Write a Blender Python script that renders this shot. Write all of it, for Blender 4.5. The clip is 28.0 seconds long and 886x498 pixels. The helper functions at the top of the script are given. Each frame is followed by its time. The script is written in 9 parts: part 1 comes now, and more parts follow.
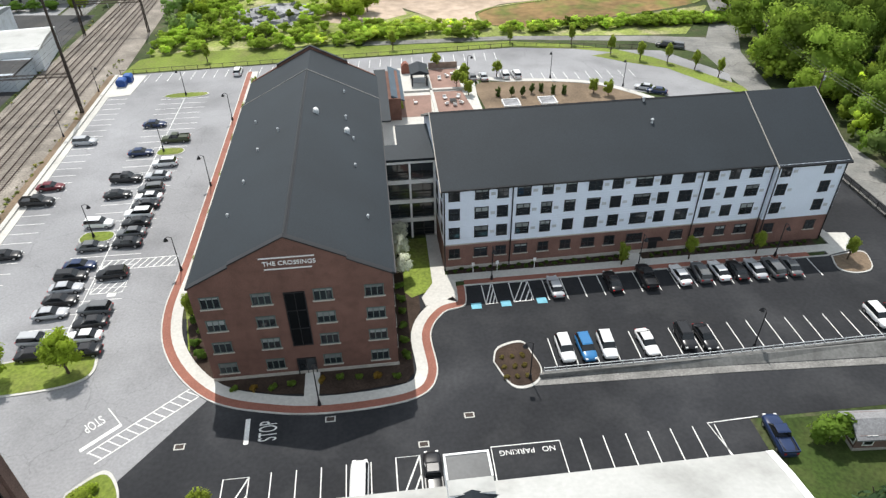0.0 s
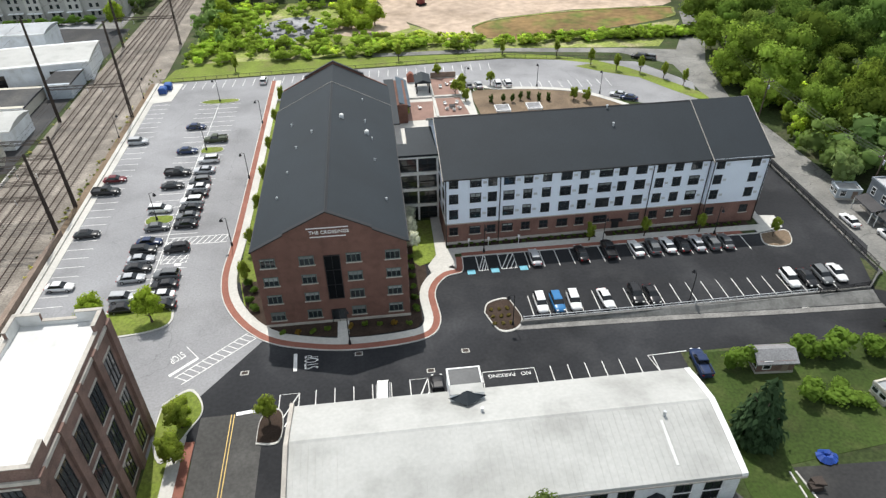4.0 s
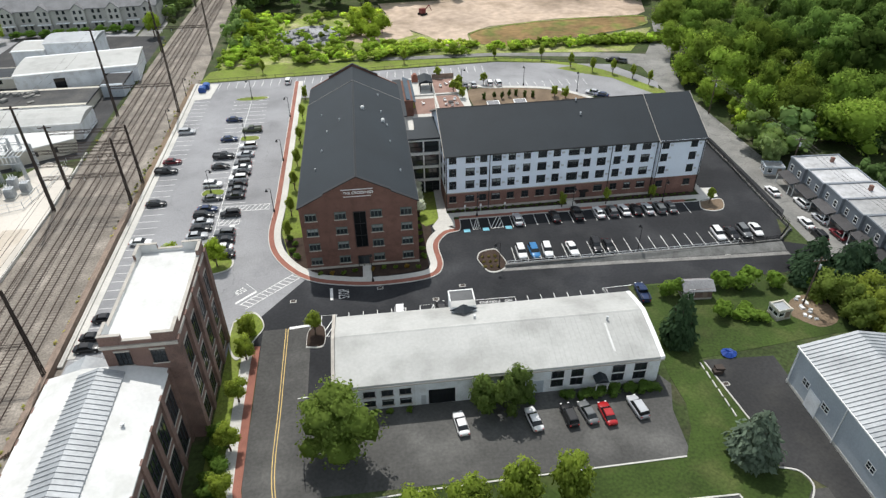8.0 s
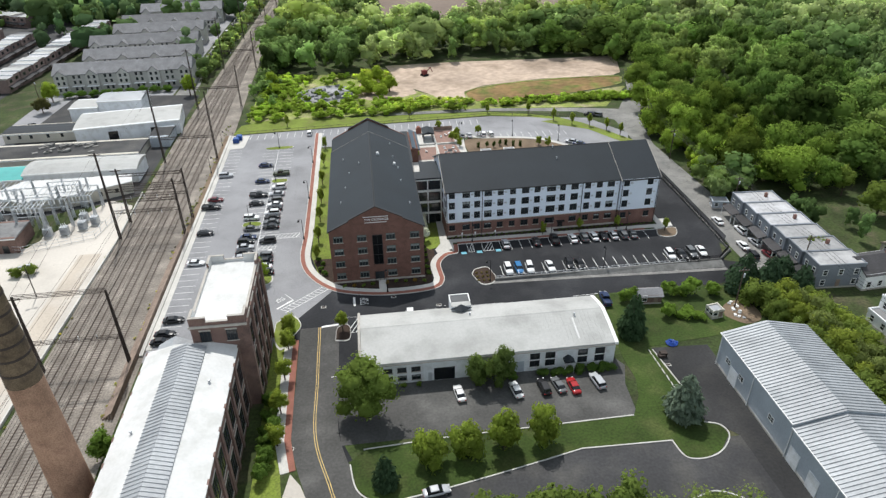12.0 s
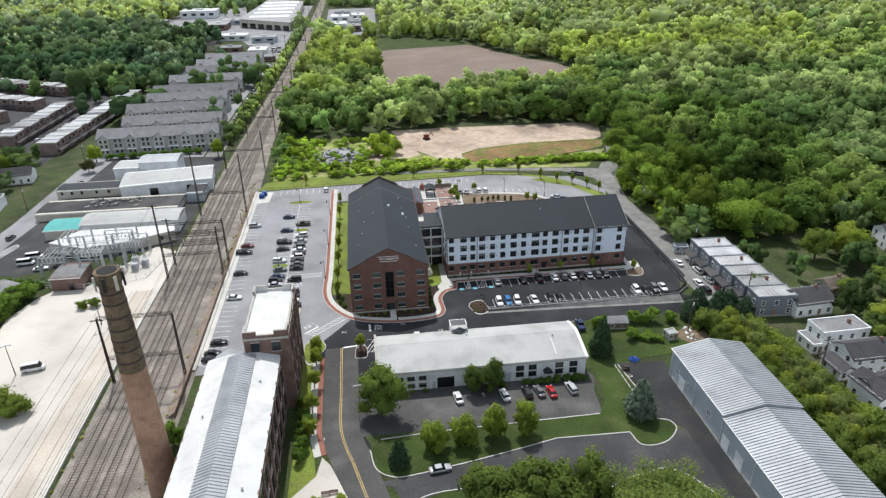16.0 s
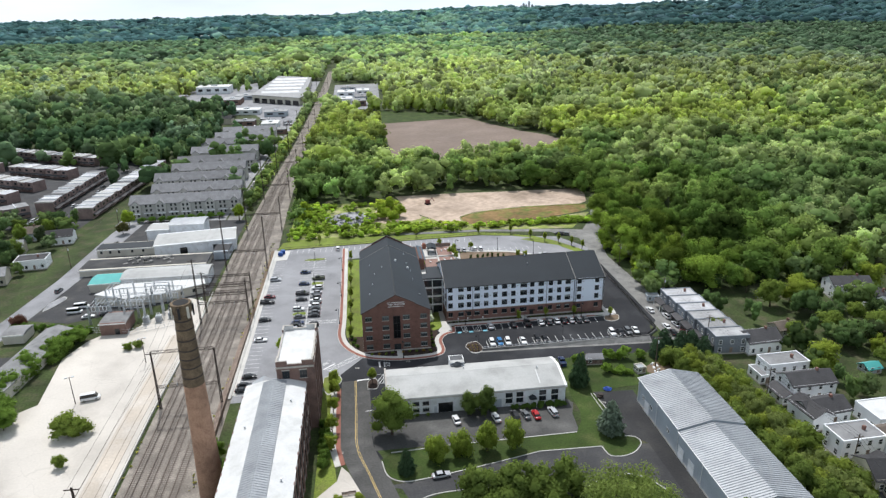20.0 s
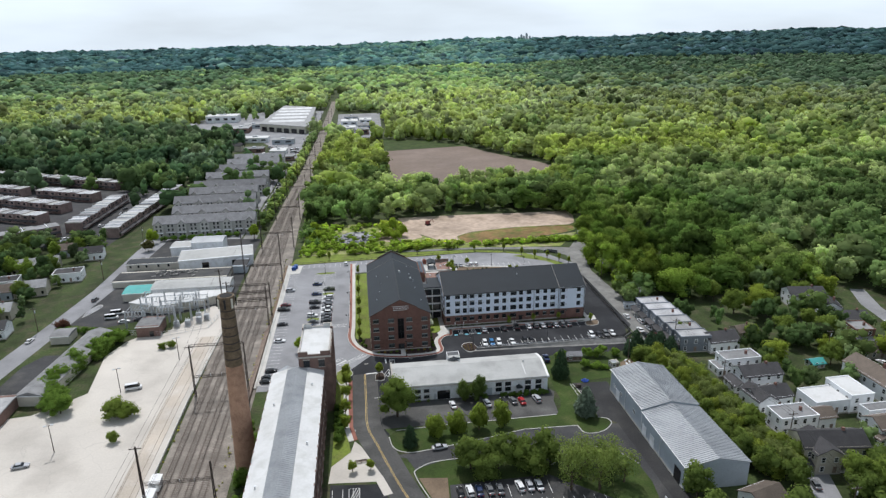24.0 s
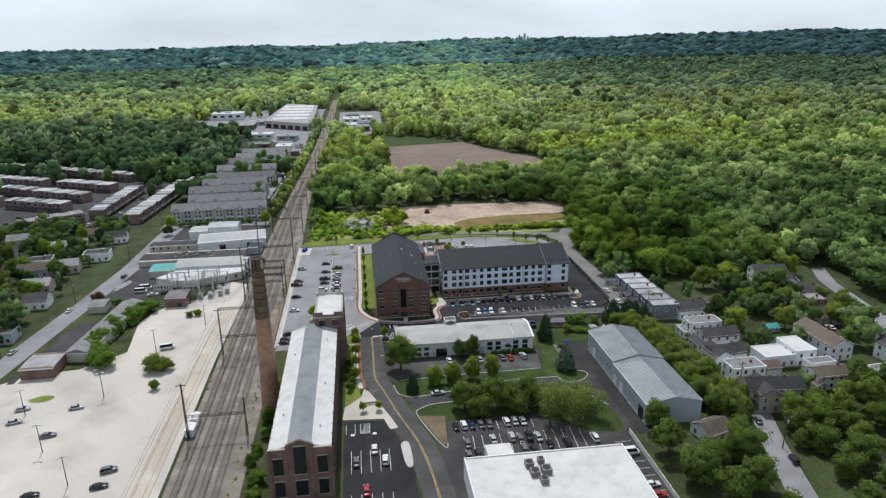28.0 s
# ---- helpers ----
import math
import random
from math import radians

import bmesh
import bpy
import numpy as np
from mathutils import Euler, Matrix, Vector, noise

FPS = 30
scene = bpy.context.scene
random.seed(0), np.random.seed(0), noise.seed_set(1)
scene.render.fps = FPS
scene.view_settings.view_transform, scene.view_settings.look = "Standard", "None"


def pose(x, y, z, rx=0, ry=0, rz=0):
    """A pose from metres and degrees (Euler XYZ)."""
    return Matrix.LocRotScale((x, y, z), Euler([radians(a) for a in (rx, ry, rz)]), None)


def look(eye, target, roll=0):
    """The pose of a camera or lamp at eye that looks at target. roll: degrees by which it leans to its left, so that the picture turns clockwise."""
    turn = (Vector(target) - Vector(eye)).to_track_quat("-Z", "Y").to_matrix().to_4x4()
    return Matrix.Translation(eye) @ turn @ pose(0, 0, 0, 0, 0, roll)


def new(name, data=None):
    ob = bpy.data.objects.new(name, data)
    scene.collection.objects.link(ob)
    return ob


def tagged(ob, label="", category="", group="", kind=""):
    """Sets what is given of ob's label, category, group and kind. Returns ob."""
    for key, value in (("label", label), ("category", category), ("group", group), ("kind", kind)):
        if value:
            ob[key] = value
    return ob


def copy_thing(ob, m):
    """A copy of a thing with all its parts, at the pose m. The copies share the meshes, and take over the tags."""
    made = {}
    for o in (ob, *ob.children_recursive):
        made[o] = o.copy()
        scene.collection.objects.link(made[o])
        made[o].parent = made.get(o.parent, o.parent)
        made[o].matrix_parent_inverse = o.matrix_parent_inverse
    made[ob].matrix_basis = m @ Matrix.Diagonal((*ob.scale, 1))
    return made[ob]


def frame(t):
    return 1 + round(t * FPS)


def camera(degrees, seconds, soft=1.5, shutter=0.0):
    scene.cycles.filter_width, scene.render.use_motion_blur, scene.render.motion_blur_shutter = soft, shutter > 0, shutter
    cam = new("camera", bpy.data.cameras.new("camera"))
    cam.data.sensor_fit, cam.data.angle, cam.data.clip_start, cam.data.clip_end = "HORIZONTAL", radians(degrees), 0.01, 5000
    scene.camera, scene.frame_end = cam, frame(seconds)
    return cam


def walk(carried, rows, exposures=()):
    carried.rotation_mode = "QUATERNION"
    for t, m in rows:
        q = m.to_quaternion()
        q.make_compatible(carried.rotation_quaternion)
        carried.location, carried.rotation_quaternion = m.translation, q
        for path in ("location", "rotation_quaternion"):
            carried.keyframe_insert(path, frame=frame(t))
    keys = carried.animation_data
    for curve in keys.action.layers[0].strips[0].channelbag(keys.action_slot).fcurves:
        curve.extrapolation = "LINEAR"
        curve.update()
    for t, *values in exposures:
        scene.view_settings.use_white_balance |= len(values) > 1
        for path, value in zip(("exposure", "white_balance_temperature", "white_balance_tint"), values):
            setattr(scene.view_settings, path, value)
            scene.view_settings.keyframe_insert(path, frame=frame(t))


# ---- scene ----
cam = camera(68.15, 28.0, soft=1.35)
PATH = [
    (0, (22.12, -58.22, 60.45), (30.74, 21.97, 1.33), -0.82),
    (0.5, (21.81, -59.72, 61.46), (30.50, 20.56, 2.46), -0.68),
    (1, (21.46, -61.62, 62.63), (30.35, 18.66, 3.68), -0.61),
    (1.5, (21.09, -63.91, 63.90), (30.03, 16.40, 4.99), -0.59),
    (2, (20.82, -66.59, 65.25), (29.72, 13.72, 6.34), -0.64),
    (2.5, (20.48, -69.44, 66.73), (29.31, 10.85, 7.78), -0.72),
    (3, (20.28, -72.34, 68.08), (29.04, 7.87, 9.00), -0.79),
    (3.5, (19.84, -75.58, 69.39), (28.61, 4.66, 10.37), -0.80),
    (5.5, (17.59, -89.35, 74.16), (26.84, -8.90, 15.49), -0.72),
    (6, (17.10, -92.95, 75.44), (26.37, -12.49, 16.79), -0.71),
    (6.5, (16.65, -96.54, 76.75), (25.90, -16.11, 18.07), -0.71),
    (7, (16.18, -100.16, 78.07), (25.43, -19.74, 19.36), -0.72),
    (7.5, (15.69, -103.89, 79.34), (24.94, -23.47, 20.62), -0.76),
    (8, (15.15, -107.72, 80.64), (24.41, -27.06, 22.26), -0.80),
    (8.5, (14.65, -111.37, 82.03), (24.00, -30.18, 24.39), -0.84),
    (9, (14.20, -115.10, 83.36), (23.65, -33.32, 26.59), -0.86),
    (9.5, (13.79, -118.79, 84.59), (23.28, -36.40, 28.72), -0.88),
    (10, (13.29, -122.47, 85.86), (22.89, -39.50, 30.88), -0.91),
    (10.5, (12.78, -126.16, 87.18), (22.43, -42.65, 33.03), -0.92),
    (11, (12.23, -129.80, 88.58), (21.96, -45.76, 35.27), -0.93),
    (11.5, (11.75, -133.27, 89.99), (21.60, -48.81, 37.37), -0.93),
    (12, (11.16, -136.85, 91.43), (21.14, -51.96, 39.52), -0.94),
    (12.5, (10.57, -140.54, 92.86), (20.69, -55.17, 41.78), -0.94),
    (14.5, (8.35, -155.46, 98.04), (18.88, -68.03, 50.66), -0.87),
    (15, (7.74, -159.23, 99.33), (18.43, -71.25, 53.01), -0.87),
    (15.5, (7.27, -162.92, 100.66), (18.05, -74.38, 55.44), -0.86),
    (16, (6.85, -166.66, 101.79), (17.66, -77.57, 57.69), -0.87),
    (16.5, (6.44, -170.33, 102.77), (17.30, -80.66, 59.85), -0.91),
    (17, (5.95, -174.12, 103.78), (16.89, -83.91, 62.02), -0.95),
    (17.5, (5.42, -177.95, 104.95), (16.50, -87.25, 64.33), -1.00),
    (18, (4.89, -181.75, 106.13), (16.07, -90.58, 66.62), -1.02),
    (18.5, (4.35, -185.59, 107.11), (15.65, -93.93, 68.74), -1.02),
    (19, (3.96, -189.36, 107.98), (15.32, -97.23, 70.79), -0.98),
    (19.5, (3.47, -193.15, 108.88), (14.94, -100.58, 72.85), -0.95),
    (20, (2.96, -196.92, 109.73), (14.47, -103.91, 74.85), -0.95),
    (20.5, (2.57, -200.57, 110.45), (14.21, -107.12, 76.82), -0.96),
    (21, (2.10, -204.25, 111.13), (13.83, -110.38, 78.71), -0.95),
    (21.5, (1.60, -208.08, 111.85), (13.39, -113.83, 80.57), -0.91),
    (22, (1.14, -211.95, 112.50), (12.96, -117.59, 81.57), -0.89),
    (22.5, (0.68, -215.82, 113.15), (12.51, -121.44, 82.30), -0.87),
    (23, (0.22, -219.69, 113.75), (12.06, -125.32, 82.86), -0.85),
    (23.5, (-0.24, -223.56, 114.20), (11.61, -129.21, 83.26), -0.84),
    (24, (-0.73, -227.53, 114.48), (11.14, -133.18, 83.53), -0.82),
    (24.5, (-1.33, -231.47, 114.66), (10.58, -137.13, 83.71), -0.80),
    (25, (-1.91, -235.45, 114.79), (10.05, -141.10, 83.89), -0.78),
    (25.5, (-2.24, -239.44, 114.87), (9.70, -145.09, 83.96), -0.76),
    (26, (-2.61, -243.27, 114.94), (9.32, -148.92, 84.01), -0.77),
    (26.5, (-3.01, -247.05, 114.99), (8.95, -152.72, 84.01), -0.76),
    (27, (-3.49, -250.91, 115.00), (8.51, -156.59, 84.03), -0.74),
    (27.5, (-4.04, -254.78, 114.96), (8.03, -160.46, 84.00), -0.72),
    (28, (-4.69, -258.61, 114.87), (7.44, -164.29, 83.94), -0.68),
]
walk(cam, [(t, look(eye, target, roll)) for t, eye, target, roll in PATH],
     [(0, 0.35, 6500, 9), (3, 0.28, 6500, 9), (8, 0.12, 6450, 9), (17, 0.06, 6250, 10), (20, 0.06, 6200, 10.5), (22, -0.07, 6150, 11), (24, -0.24, 6150, 11), (28, -0.38, 6150, 11)])

# ---------------------------------------------------------------- light
SUN_DIR = Vector((-0.08, 0.49, 0.868)).normalized()
world = bpy.data.worlds.new("sky")
scene.world = world
world.use_nodes = True
wn = world.node_tree.nodes
wl = world.node_tree.links
sky = wn.new("ShaderNodeTexSky")
sky.sky_type = "NISHITA"
sky.sun_disc = False
sky.sun_elevation = math.asin(SUN_DIR.z)
sky.sun_rotation = math.atan2(SUN_DIR.x, SUN_DIR.y)
sky.air_density, sky.dust_density, sky.ozone_density = 1.0, 2.5, 1.0
# thin bright cloud over the whole sky
wtc = wn.new("ShaderNodeTexCoord")
wmap = wn.new("ShaderNodeMapping")
wmap.inputs["Scale"].default_value = (1.0, 1.0, 5.0)
wnz = wn.new("ShaderNodeTexNoise")
wnz.inputs["Scale"].default_value = 2.2
wnz.inputs["Detail"].default_value = 6
wramp = wn.new("ShaderNodeValToRGB")
wramp.color_ramp.elements[0].position, wramp.color_ramp.elements[1].position = 0.30, 0.62
wramp.color_ramp.elements[0].color = (0.66, 0.66, 0.66, 1)
wramp.color_ramp.elements[1].color = (0.98, 0.98, 0.98, 1)
wsep = wn.new("ShaderNodeSeparateXYZ")
wcov = wn.new("ShaderNodeMapRange")
wcov.inputs["From Min"].default_value, wcov.inputs["From Max"].default_value = 0.06, 0.55
wcov.inputs["To Min"].default_value, wcov.inputs["To Max"].default_value = 1.0, 0.42
wmul = wn.new("ShaderNodeMath")
wmul.operation = "MULTIPLY"
wmix = wn.new("ShaderNodeMixRGB")
wmix.inputs[2].default_value = (17.9, 19.7, 20.9, 1)
wl.new(wtc.outputs["Generated"], wmap.inputs["Vector"])
wl.new(wmap.outputs[0], wnz.inputs["Vector"])
wl.new(wnz.outputs["Fac"], wramp.inputs[0])
wl.new(wtc.outputs["Generated"], wsep.inputs[0])
wl.new(wsep.outputs["Z"], wcov.inputs["Value"])
wl.new(wramp.outputs[0], wmul.inputs[0]), wl.new(wcov.outputs[0], wmul.inputs[1])
wl.new(wmul.outputs[0], wmix.inputs[0])
wl.new(sky.outputs[0], wmix.inputs[1])
wl.new(wmix.outputs[0], wn["Background"].inputs[0])
wn["Background"].inputs[1].default_value = 0.062
sun_data = bpy.data.lights.new("sun", "SUN")
sun_data.energy, sun_data.angle, sun_data.color = 3.7, radians(0.6), (1.0, 0.965, 0.91)
sun = new("sun", sun_data)
sun.matrix_world = look(SUN_DIR * 300, (0, 0, 0))

# ---------------------------------------------------------------- materials
def mat(name, col, rough=0.8, var=0.25, scale=0.6, fine=0.15, fscale=12.0, bump=0.0, metal=0.0, per=0.0, dirt=None, spec=0.3, crack=None):
    """Base colour with large and fine variation in metres; per: spread between objects; dirt: a second colour in patches."""
    m = bpy.data.materials.new(name)
    m.use_nodes = True
    n, l = m.node_tree.nodes, m.node_tree.links
    p = n["Principled BSDF"]
    p.inputs["Roughness"].default_value, p.inputs["Metallic"].default_value = rough, metal
    p.inputs["Specular IOR Level"].default_value = spec
    tc = n.new("ShaderNodeTexCoord")
    a, b = n.new("ShaderNodeTexNoise"), n.new("ShaderNodeTexNoise")
    a.inputs["Scale"].default_value, a.inputs["Detail"].default_value = scale, 5
    b.inputs["Scale"].default_value, b.inputs["Detail"].default_value = fscale, 3
    for t in (a, b):
        l.new(tc.outputs["Object"], t.inputs["Vector"])
    def ranged(src, amount):
        r = n.new("ShaderNodeMapRange")
        r.inputs["From Min"].default_value, r.inputs["From Max"].default_value = 0.28, 0.72
        r.inputs["To Min"].default_value, r.inputs["To Max"].default_value = 1 - amount, 1 + amount
        l.new(src, r.inputs["Value"])
        return r.outputs[0]
    mul = n.new("ShaderNodeMath")
    mul.operation = "MULTIPLY"
    l.new(ranged(a.outputs["Fac"], var), mul.inputs[0])
    l.new(ranged(b.outputs["Fac"], fine), mul.inputs[1])
    value = mul.outputs[0]
    if per:
        oi = n.new("ShaderNodeObjectInfo")
        r = n.new("ShaderNodeMapRange")
        r.inputs["To Min"].default_value, r.inputs["To Max"].default_value = 1 - per, 1 + per
        l.new(oi.outputs["Random"], r.inputs["Value"])
        m2 = n.new("ShaderNodeMath")
        m2.operation = "MULTIPLY"
        l.new(value, m2.inputs[0]), l.new(r.outputs[0], m2.inputs[1])
        value = m2.outputs[0]
    if crack:
        # crack: size of the plates in metres, width of a crack, how dark it is
        wob, add = n.new("ShaderNodeTexNoise"), n.new("ShaderNodeVectorMath")
        wob.inputs["Scale"].default_value, wob.inputs["Detail"].default_value = 0.35, 4
        add.operation = "MULTIPLY_ADD"
        add.inputs[1].default_value = (3.0, 3.0, 0.0)
        vor, r = n.new("ShaderNodeTexVoronoi"), n.new("ShaderNodeMapRange")
        vor.feature = "DISTANCE_TO_EDGE"
        vor.inputs["Scale"].default_value = 1 / crack[0]
        r.inputs["From Max"].default_value = crack[1] / crack[0]
        r.inputs["To Min"].default_value, r.inputs["To Max"].default_value = crack[2], 1
        l.new(tc.outputs["Object"], wob.inputs["Vector"])
        l.new(wob.outputs["Color"], add.inputs[0]), l.new(tc.outputs["Object"], add.inputs[2])
        l.new(add.outputs[0], vor.inputs["Vector"])
        l.new(vor.outputs["Distance"], r.inputs["Value"])
        m3 = n.new("ShaderNodeMath")
        m3.operation = "MULTIPLY"
        l.new(value, m3.inputs[0]), l.new(r.outputs[0], m3.inputs[1])
        value = m3.outputs[0]
    base = n.new("ShaderNodeMixRGB")
    base.inputs[0].default_value = 0
    base.inputs[1].default_value = (*col, 1)
    if dirt:
        base.inputs[2].default_value = (*dirt, 1)
        d = n.new("ShaderNodeTexNoise")
        d.inputs["Scale"].default_value, d.inputs["Detail"].default_value = scale * 2.3, 6
        l.new(tc.outputs["Object"], d.inputs["Vector"])
        r = n.new("ShaderNodeMapRange")
        r.inputs["From Min"].default_value, r.inputs["From Max"].default_value = 0.48, 0.68
        l.new(d.outputs["Fac"], r.inputs["Value"])
        l.new(r.outputs[0], base.inputs[0])
    sc = n.new("ShaderNodeVectorMath")
    sc.operation = "SCALE"
    l.new(base.outputs[0], sc.inputs[0]), l.new(value, sc.inputs["Scale"])
    l.new(sc.outputs[0], p.inputs["Base Color"])
    if bump:
        bp = n.new("ShaderNodeBump")
        bp.inputs["Strength"].default_value, bp.inputs["Distance"].default_value = bump, 0.05
        l.new(b.outputs["Fac"], bp.inputs["Height"])
        l.new(bp.outputs[0], p.inputs["Normal"])
    return m


def leaf_mat(name, col, trans=0.35):
    """Foliage: a tint carried by each crown, a spread between leaf clumps, and light through the leaves."""
    m = bpy.data.materials.new(name)
    m.use_nodes = True
    n, l = m.node_tree.nodes, m.node_tree.links
    out = n["Material Output"]
    n.remove(n["Principled BSDF"])
    at = n.new("ShaderNodeAttribute")
    at.attribute_name = "tint"
    geo = n.new("ShaderNodeNewGeometry")
    r = n.new("ShaderNodeMapRange")
    r.inputs["To Min"].default_value, r.inputs["To Max"].default_value = 0.72, 1.3
    l.new(geo.outputs["Random Per Island"], r.inputs["Value"])
    mul = n.new("ShaderNodeVectorMath")
    mul.operation = "MULTIPLY"
    mul.inputs[0].default_value = col
    l.new(at.outputs["Vector"], mul.inputs[1])
    sc = n.new("ShaderNodeVectorMath")
    sc.operation = "SCALE"
    l.new(mul.outputs[0], sc.inputs[0]), l.new(r.outputs[0], sc.inputs["Scale"])
    d, t, mix = n.new("ShaderNodeBsdfDiffuse"), n.new("ShaderNodeBsdfTranslucent"), n.new("ShaderNodeMixShader")
    mix.inputs[0].default_value = trans
    warm = n.new("ShaderNodeVectorMath")
    warm.operation = "MULTIPLY"
    warm.inputs[1].default_value = (1.55, 1.48, 1.45)
    l.new(sc.outputs[0], warm.inputs[0])
    l.new(sc.outputs[0], d.inputs[0]), l.new(warm.outputs[0], t.inputs[0])
    l.new(d.outputs[0], mix.inputs[1]), l.new(t.outputs[0], mix.inputs[2])
    l.new(mix.outputs[0], out.inputs[0])
    return m


M = {}
M["grass"] = mat("grass", (0.043, 0.062, 0.018), 0.95, 0.45, 0.08, 0.4, 1.5, dirt=(0.072, 0.070, 0.038))
# Darker lawn: cloud shade over the works side put into its green.
M["lawn"] = mat("lawn", (0.036, 0.060, 0.011), 0.95, 0.35, 0.09, 0.3, 2.2, dirt=(0.057, 0.073, 0.020))
# The same grass in its sunlit tone, for the other verges.
M["lawn_bright"] = mat("lawn_bright", (0.150, 0.195, 0.032), 0.95, 0.3, 0.09, 0.3, 2.2, dirt=(0.15, 0.165, 0.045))
M["asphalt_old"] = mat("asphalt_old", (0.265, 0.265, 0.274), 0.9, 0.2, 0.05, 0.12, 3.0, dirt=(0.215, 0.215, 0.222), crack=(11.0, 0.07, 0.8))
M["asphalt_new"] = mat("asphalt_new", (0.026, 0.027, 0.030), 0.9, 0.35, 0.05, 0.15, 2.0, dirt=(0.042, 0.043, 0.046), spec=0.2)
M["asphalt_lot"] = mat("asphalt_lot", (0.036, 0.036, 0.037), 0.9, 0.3, 0.06, 0.18, 2.0, dirt=(0.052, 0.051, 0.049), crack=(9.0, 0.06, 0.86))
M["asphalt_patched"] = mat("asphalt_patched", (0.070, 0.069, 0.066), 0.85, 0.3, 0.06, 0.18, 2.0, dirt=(0.105, 0.103, 0.098), crack=(9.0, 0.06, 0.86))
M["asphalt_mid"] = mat("asphalt_mid", (0.050, 0.050, 0.052), 0.9, 0.3, 0.06, 0.18, 2.0, dirt=(0.076, 0.074, 0.070), crack=(9.0, 0.06, 0.86))
M["concrete_old"] = mat("concrete_old", (0.215, 0.21, 0.198), 0.9, 0.25, 0.1, 0.15, 2.0, dirt=(0.16, 0.16, 0.152), crack=(6.0, 0.10, 0.65))
M["concrete"] = mat("concrete", (0.52, 0.505, 0.47), 0.85, 0.14, 0.12, 0.1, 3.0)
M["pale_yard"] = mat("pale_yard", (0.56, 0.52, 0.465), 0.9, 0.16, 0.025, 0.05, 1.7, dirt=(0.44, 0.405, 0.36), crack=(13.0, 0.12, 0.88))
M["kerb"] = mat("kerb", (0.5, 0.49, 0.46), 0.85, 0.15, 0.4, 0.1, 4.0)
M["brick_walk"] = mat("brick_walk", (0.265, 0.11, 0.08), 0.85, 0.18, 0.3, 0.2, 8.0)
M["paint"] = mat("paint", (0.72, 0.72, 0.70), 0.7, 0.15, 0.5, 0.2, 6.0)
M["yellow"] = mat("yellow", (0.66, 0.47, 0.16), 0.7, 0.15, 0.5, 0.2, 6.0)
M["blue_sign"] = mat("blue_sign", (0.16, 0.42, 0.52), 0.7, 0.15, 0.8, 0.1, 8.0)
M["ballast"] = mat("ballast", (0.215, 0.190, 0.163), 0.95, 0.28, 0.12, 0.3, 2.5, dirt=(0.285, 0.255, 0.22))
M["rail_steel"] = mat("rail_steel", (0.13, 0.10, 0.085), 0.5, 0.2, 0.5, 0.2, 8.0, metal=0.4)
M["sleeper"] = mat("sleeper", (0.155, 0.134, 0.116), 0.9, 0.2, 1.0, 0.25, 9.0)
M["roof_dark"] = mat("roof_dark", (0.0165, 0.0225, 0.0285), 0.70, 0.16, 0.10, 0.18, 5.0, bump=0.06, spec=0.34)
M["brick"] = mat("brick", (0.155, 0.083, 0.065), 0.9, 0.16, 0.35, 0.25, 9.0, dirt=(0.125, 0.066, 0.052))
M["brick_pale"] = mat("brick_pale", (0.19, 0.105, 0.085), 0.9, 0.18, 0.35, 0.25, 9.0)
M["brick_old"] = mat("brick_old", (0.195, 0.125, 0.105), 0.9, 0.25, 0.3, 0.25, 7.0, dirt=(0.145, 0.098, 0.084))
M["siding_white"] = mat("siding_white", (0.70, 0.755, 0.84), 0.7, 0.05, 0.2, 0.05, 6.0)
M["stone_trim"] = mat("stone_trim", (0.42, 0.39, 0.35), 0.85, 0.15, 0.6, 0.12, 6.0)
M["black_metal"] = mat("black_metal", (0.018, 0.018, 0.020), 0.5, 0.1, 1.0, 0.1, 8.0)
M["frame_green"] = mat("frame_green", (0.10, 0.13, 0.12), 0.6, 0.1, 1.0, 0.1, 8.0)
M["white_trim"] = mat("white_trim", (0.78, 0.78, 0.77), 0.6, 0.06, 0.6, 0.06, 8.0)
M["roof_white"] = mat("roof_white", (0.60, 0.60, 0.59), 0.7, 0.07, 0.12, 0.05, 2.0, dirt=(0.52, 0.52, 0.50))
M["roof_membrane"] = mat("roof_membrane", (0.42, 0.42, 0.405), 0.75, 0.12, 0.08, 0.06, 2.0, dirt=(0.34, 0.34, 0.325))
M["roof_metal"] = mat("roof_metal", (0.35, 0.365, 0.38), 0.5, 0.14, 0.10, 0.1, 2.0, metal=0.15, dirt=(0.29, 0.305, 0.32))
M["wall_grey"] = mat("wall_grey", (0.38, 0.42, 0.46), 0.7, 0.1, 0.2, 0.08, 3.0)
M["wall_white"] = mat("wall_white", (0.72, 0.74, 0.76), 0.8, 0.1, 0.3, 0.08, 4.0, dirt=(0.62, 0.63, 0.63))
M["wall_cream"] = mat("wall_cream", (0.52, 0.49, 0.42), 0.8, 0.12, 0.2, 0.08, 3.0)
M["teal"] = mat("teal", (0.08, 0.36, 0.34), 0.6, 0.1, 0.3, 0.08, 4.0)
M["chimney_brick"] = mat("chimney_brick", (0.37, 0.225, 0.15), 0.9, 0.2, 0.25, 0.25, 5.0, dirt=(0.29, 0.17, 0.115))
M["chimney_soot"] = mat("chimney_soot", (0.15, 0.11, 0.07), 0.9, 0.3, 0.35, 0.25, 5.0, dirt=(0.09, 0.065, 0.045))
M["rust_steel"] = mat("rust_steel", (0.055, 0.042, 0.036), 0.8, 0.2, 0.6, 0.2, 8.0)
M["galv"] = mat("galv", (0.50, 0.52, 0.54), 0.5, 0.15, 0.6, 0.1, 8.0, metal=0.3)
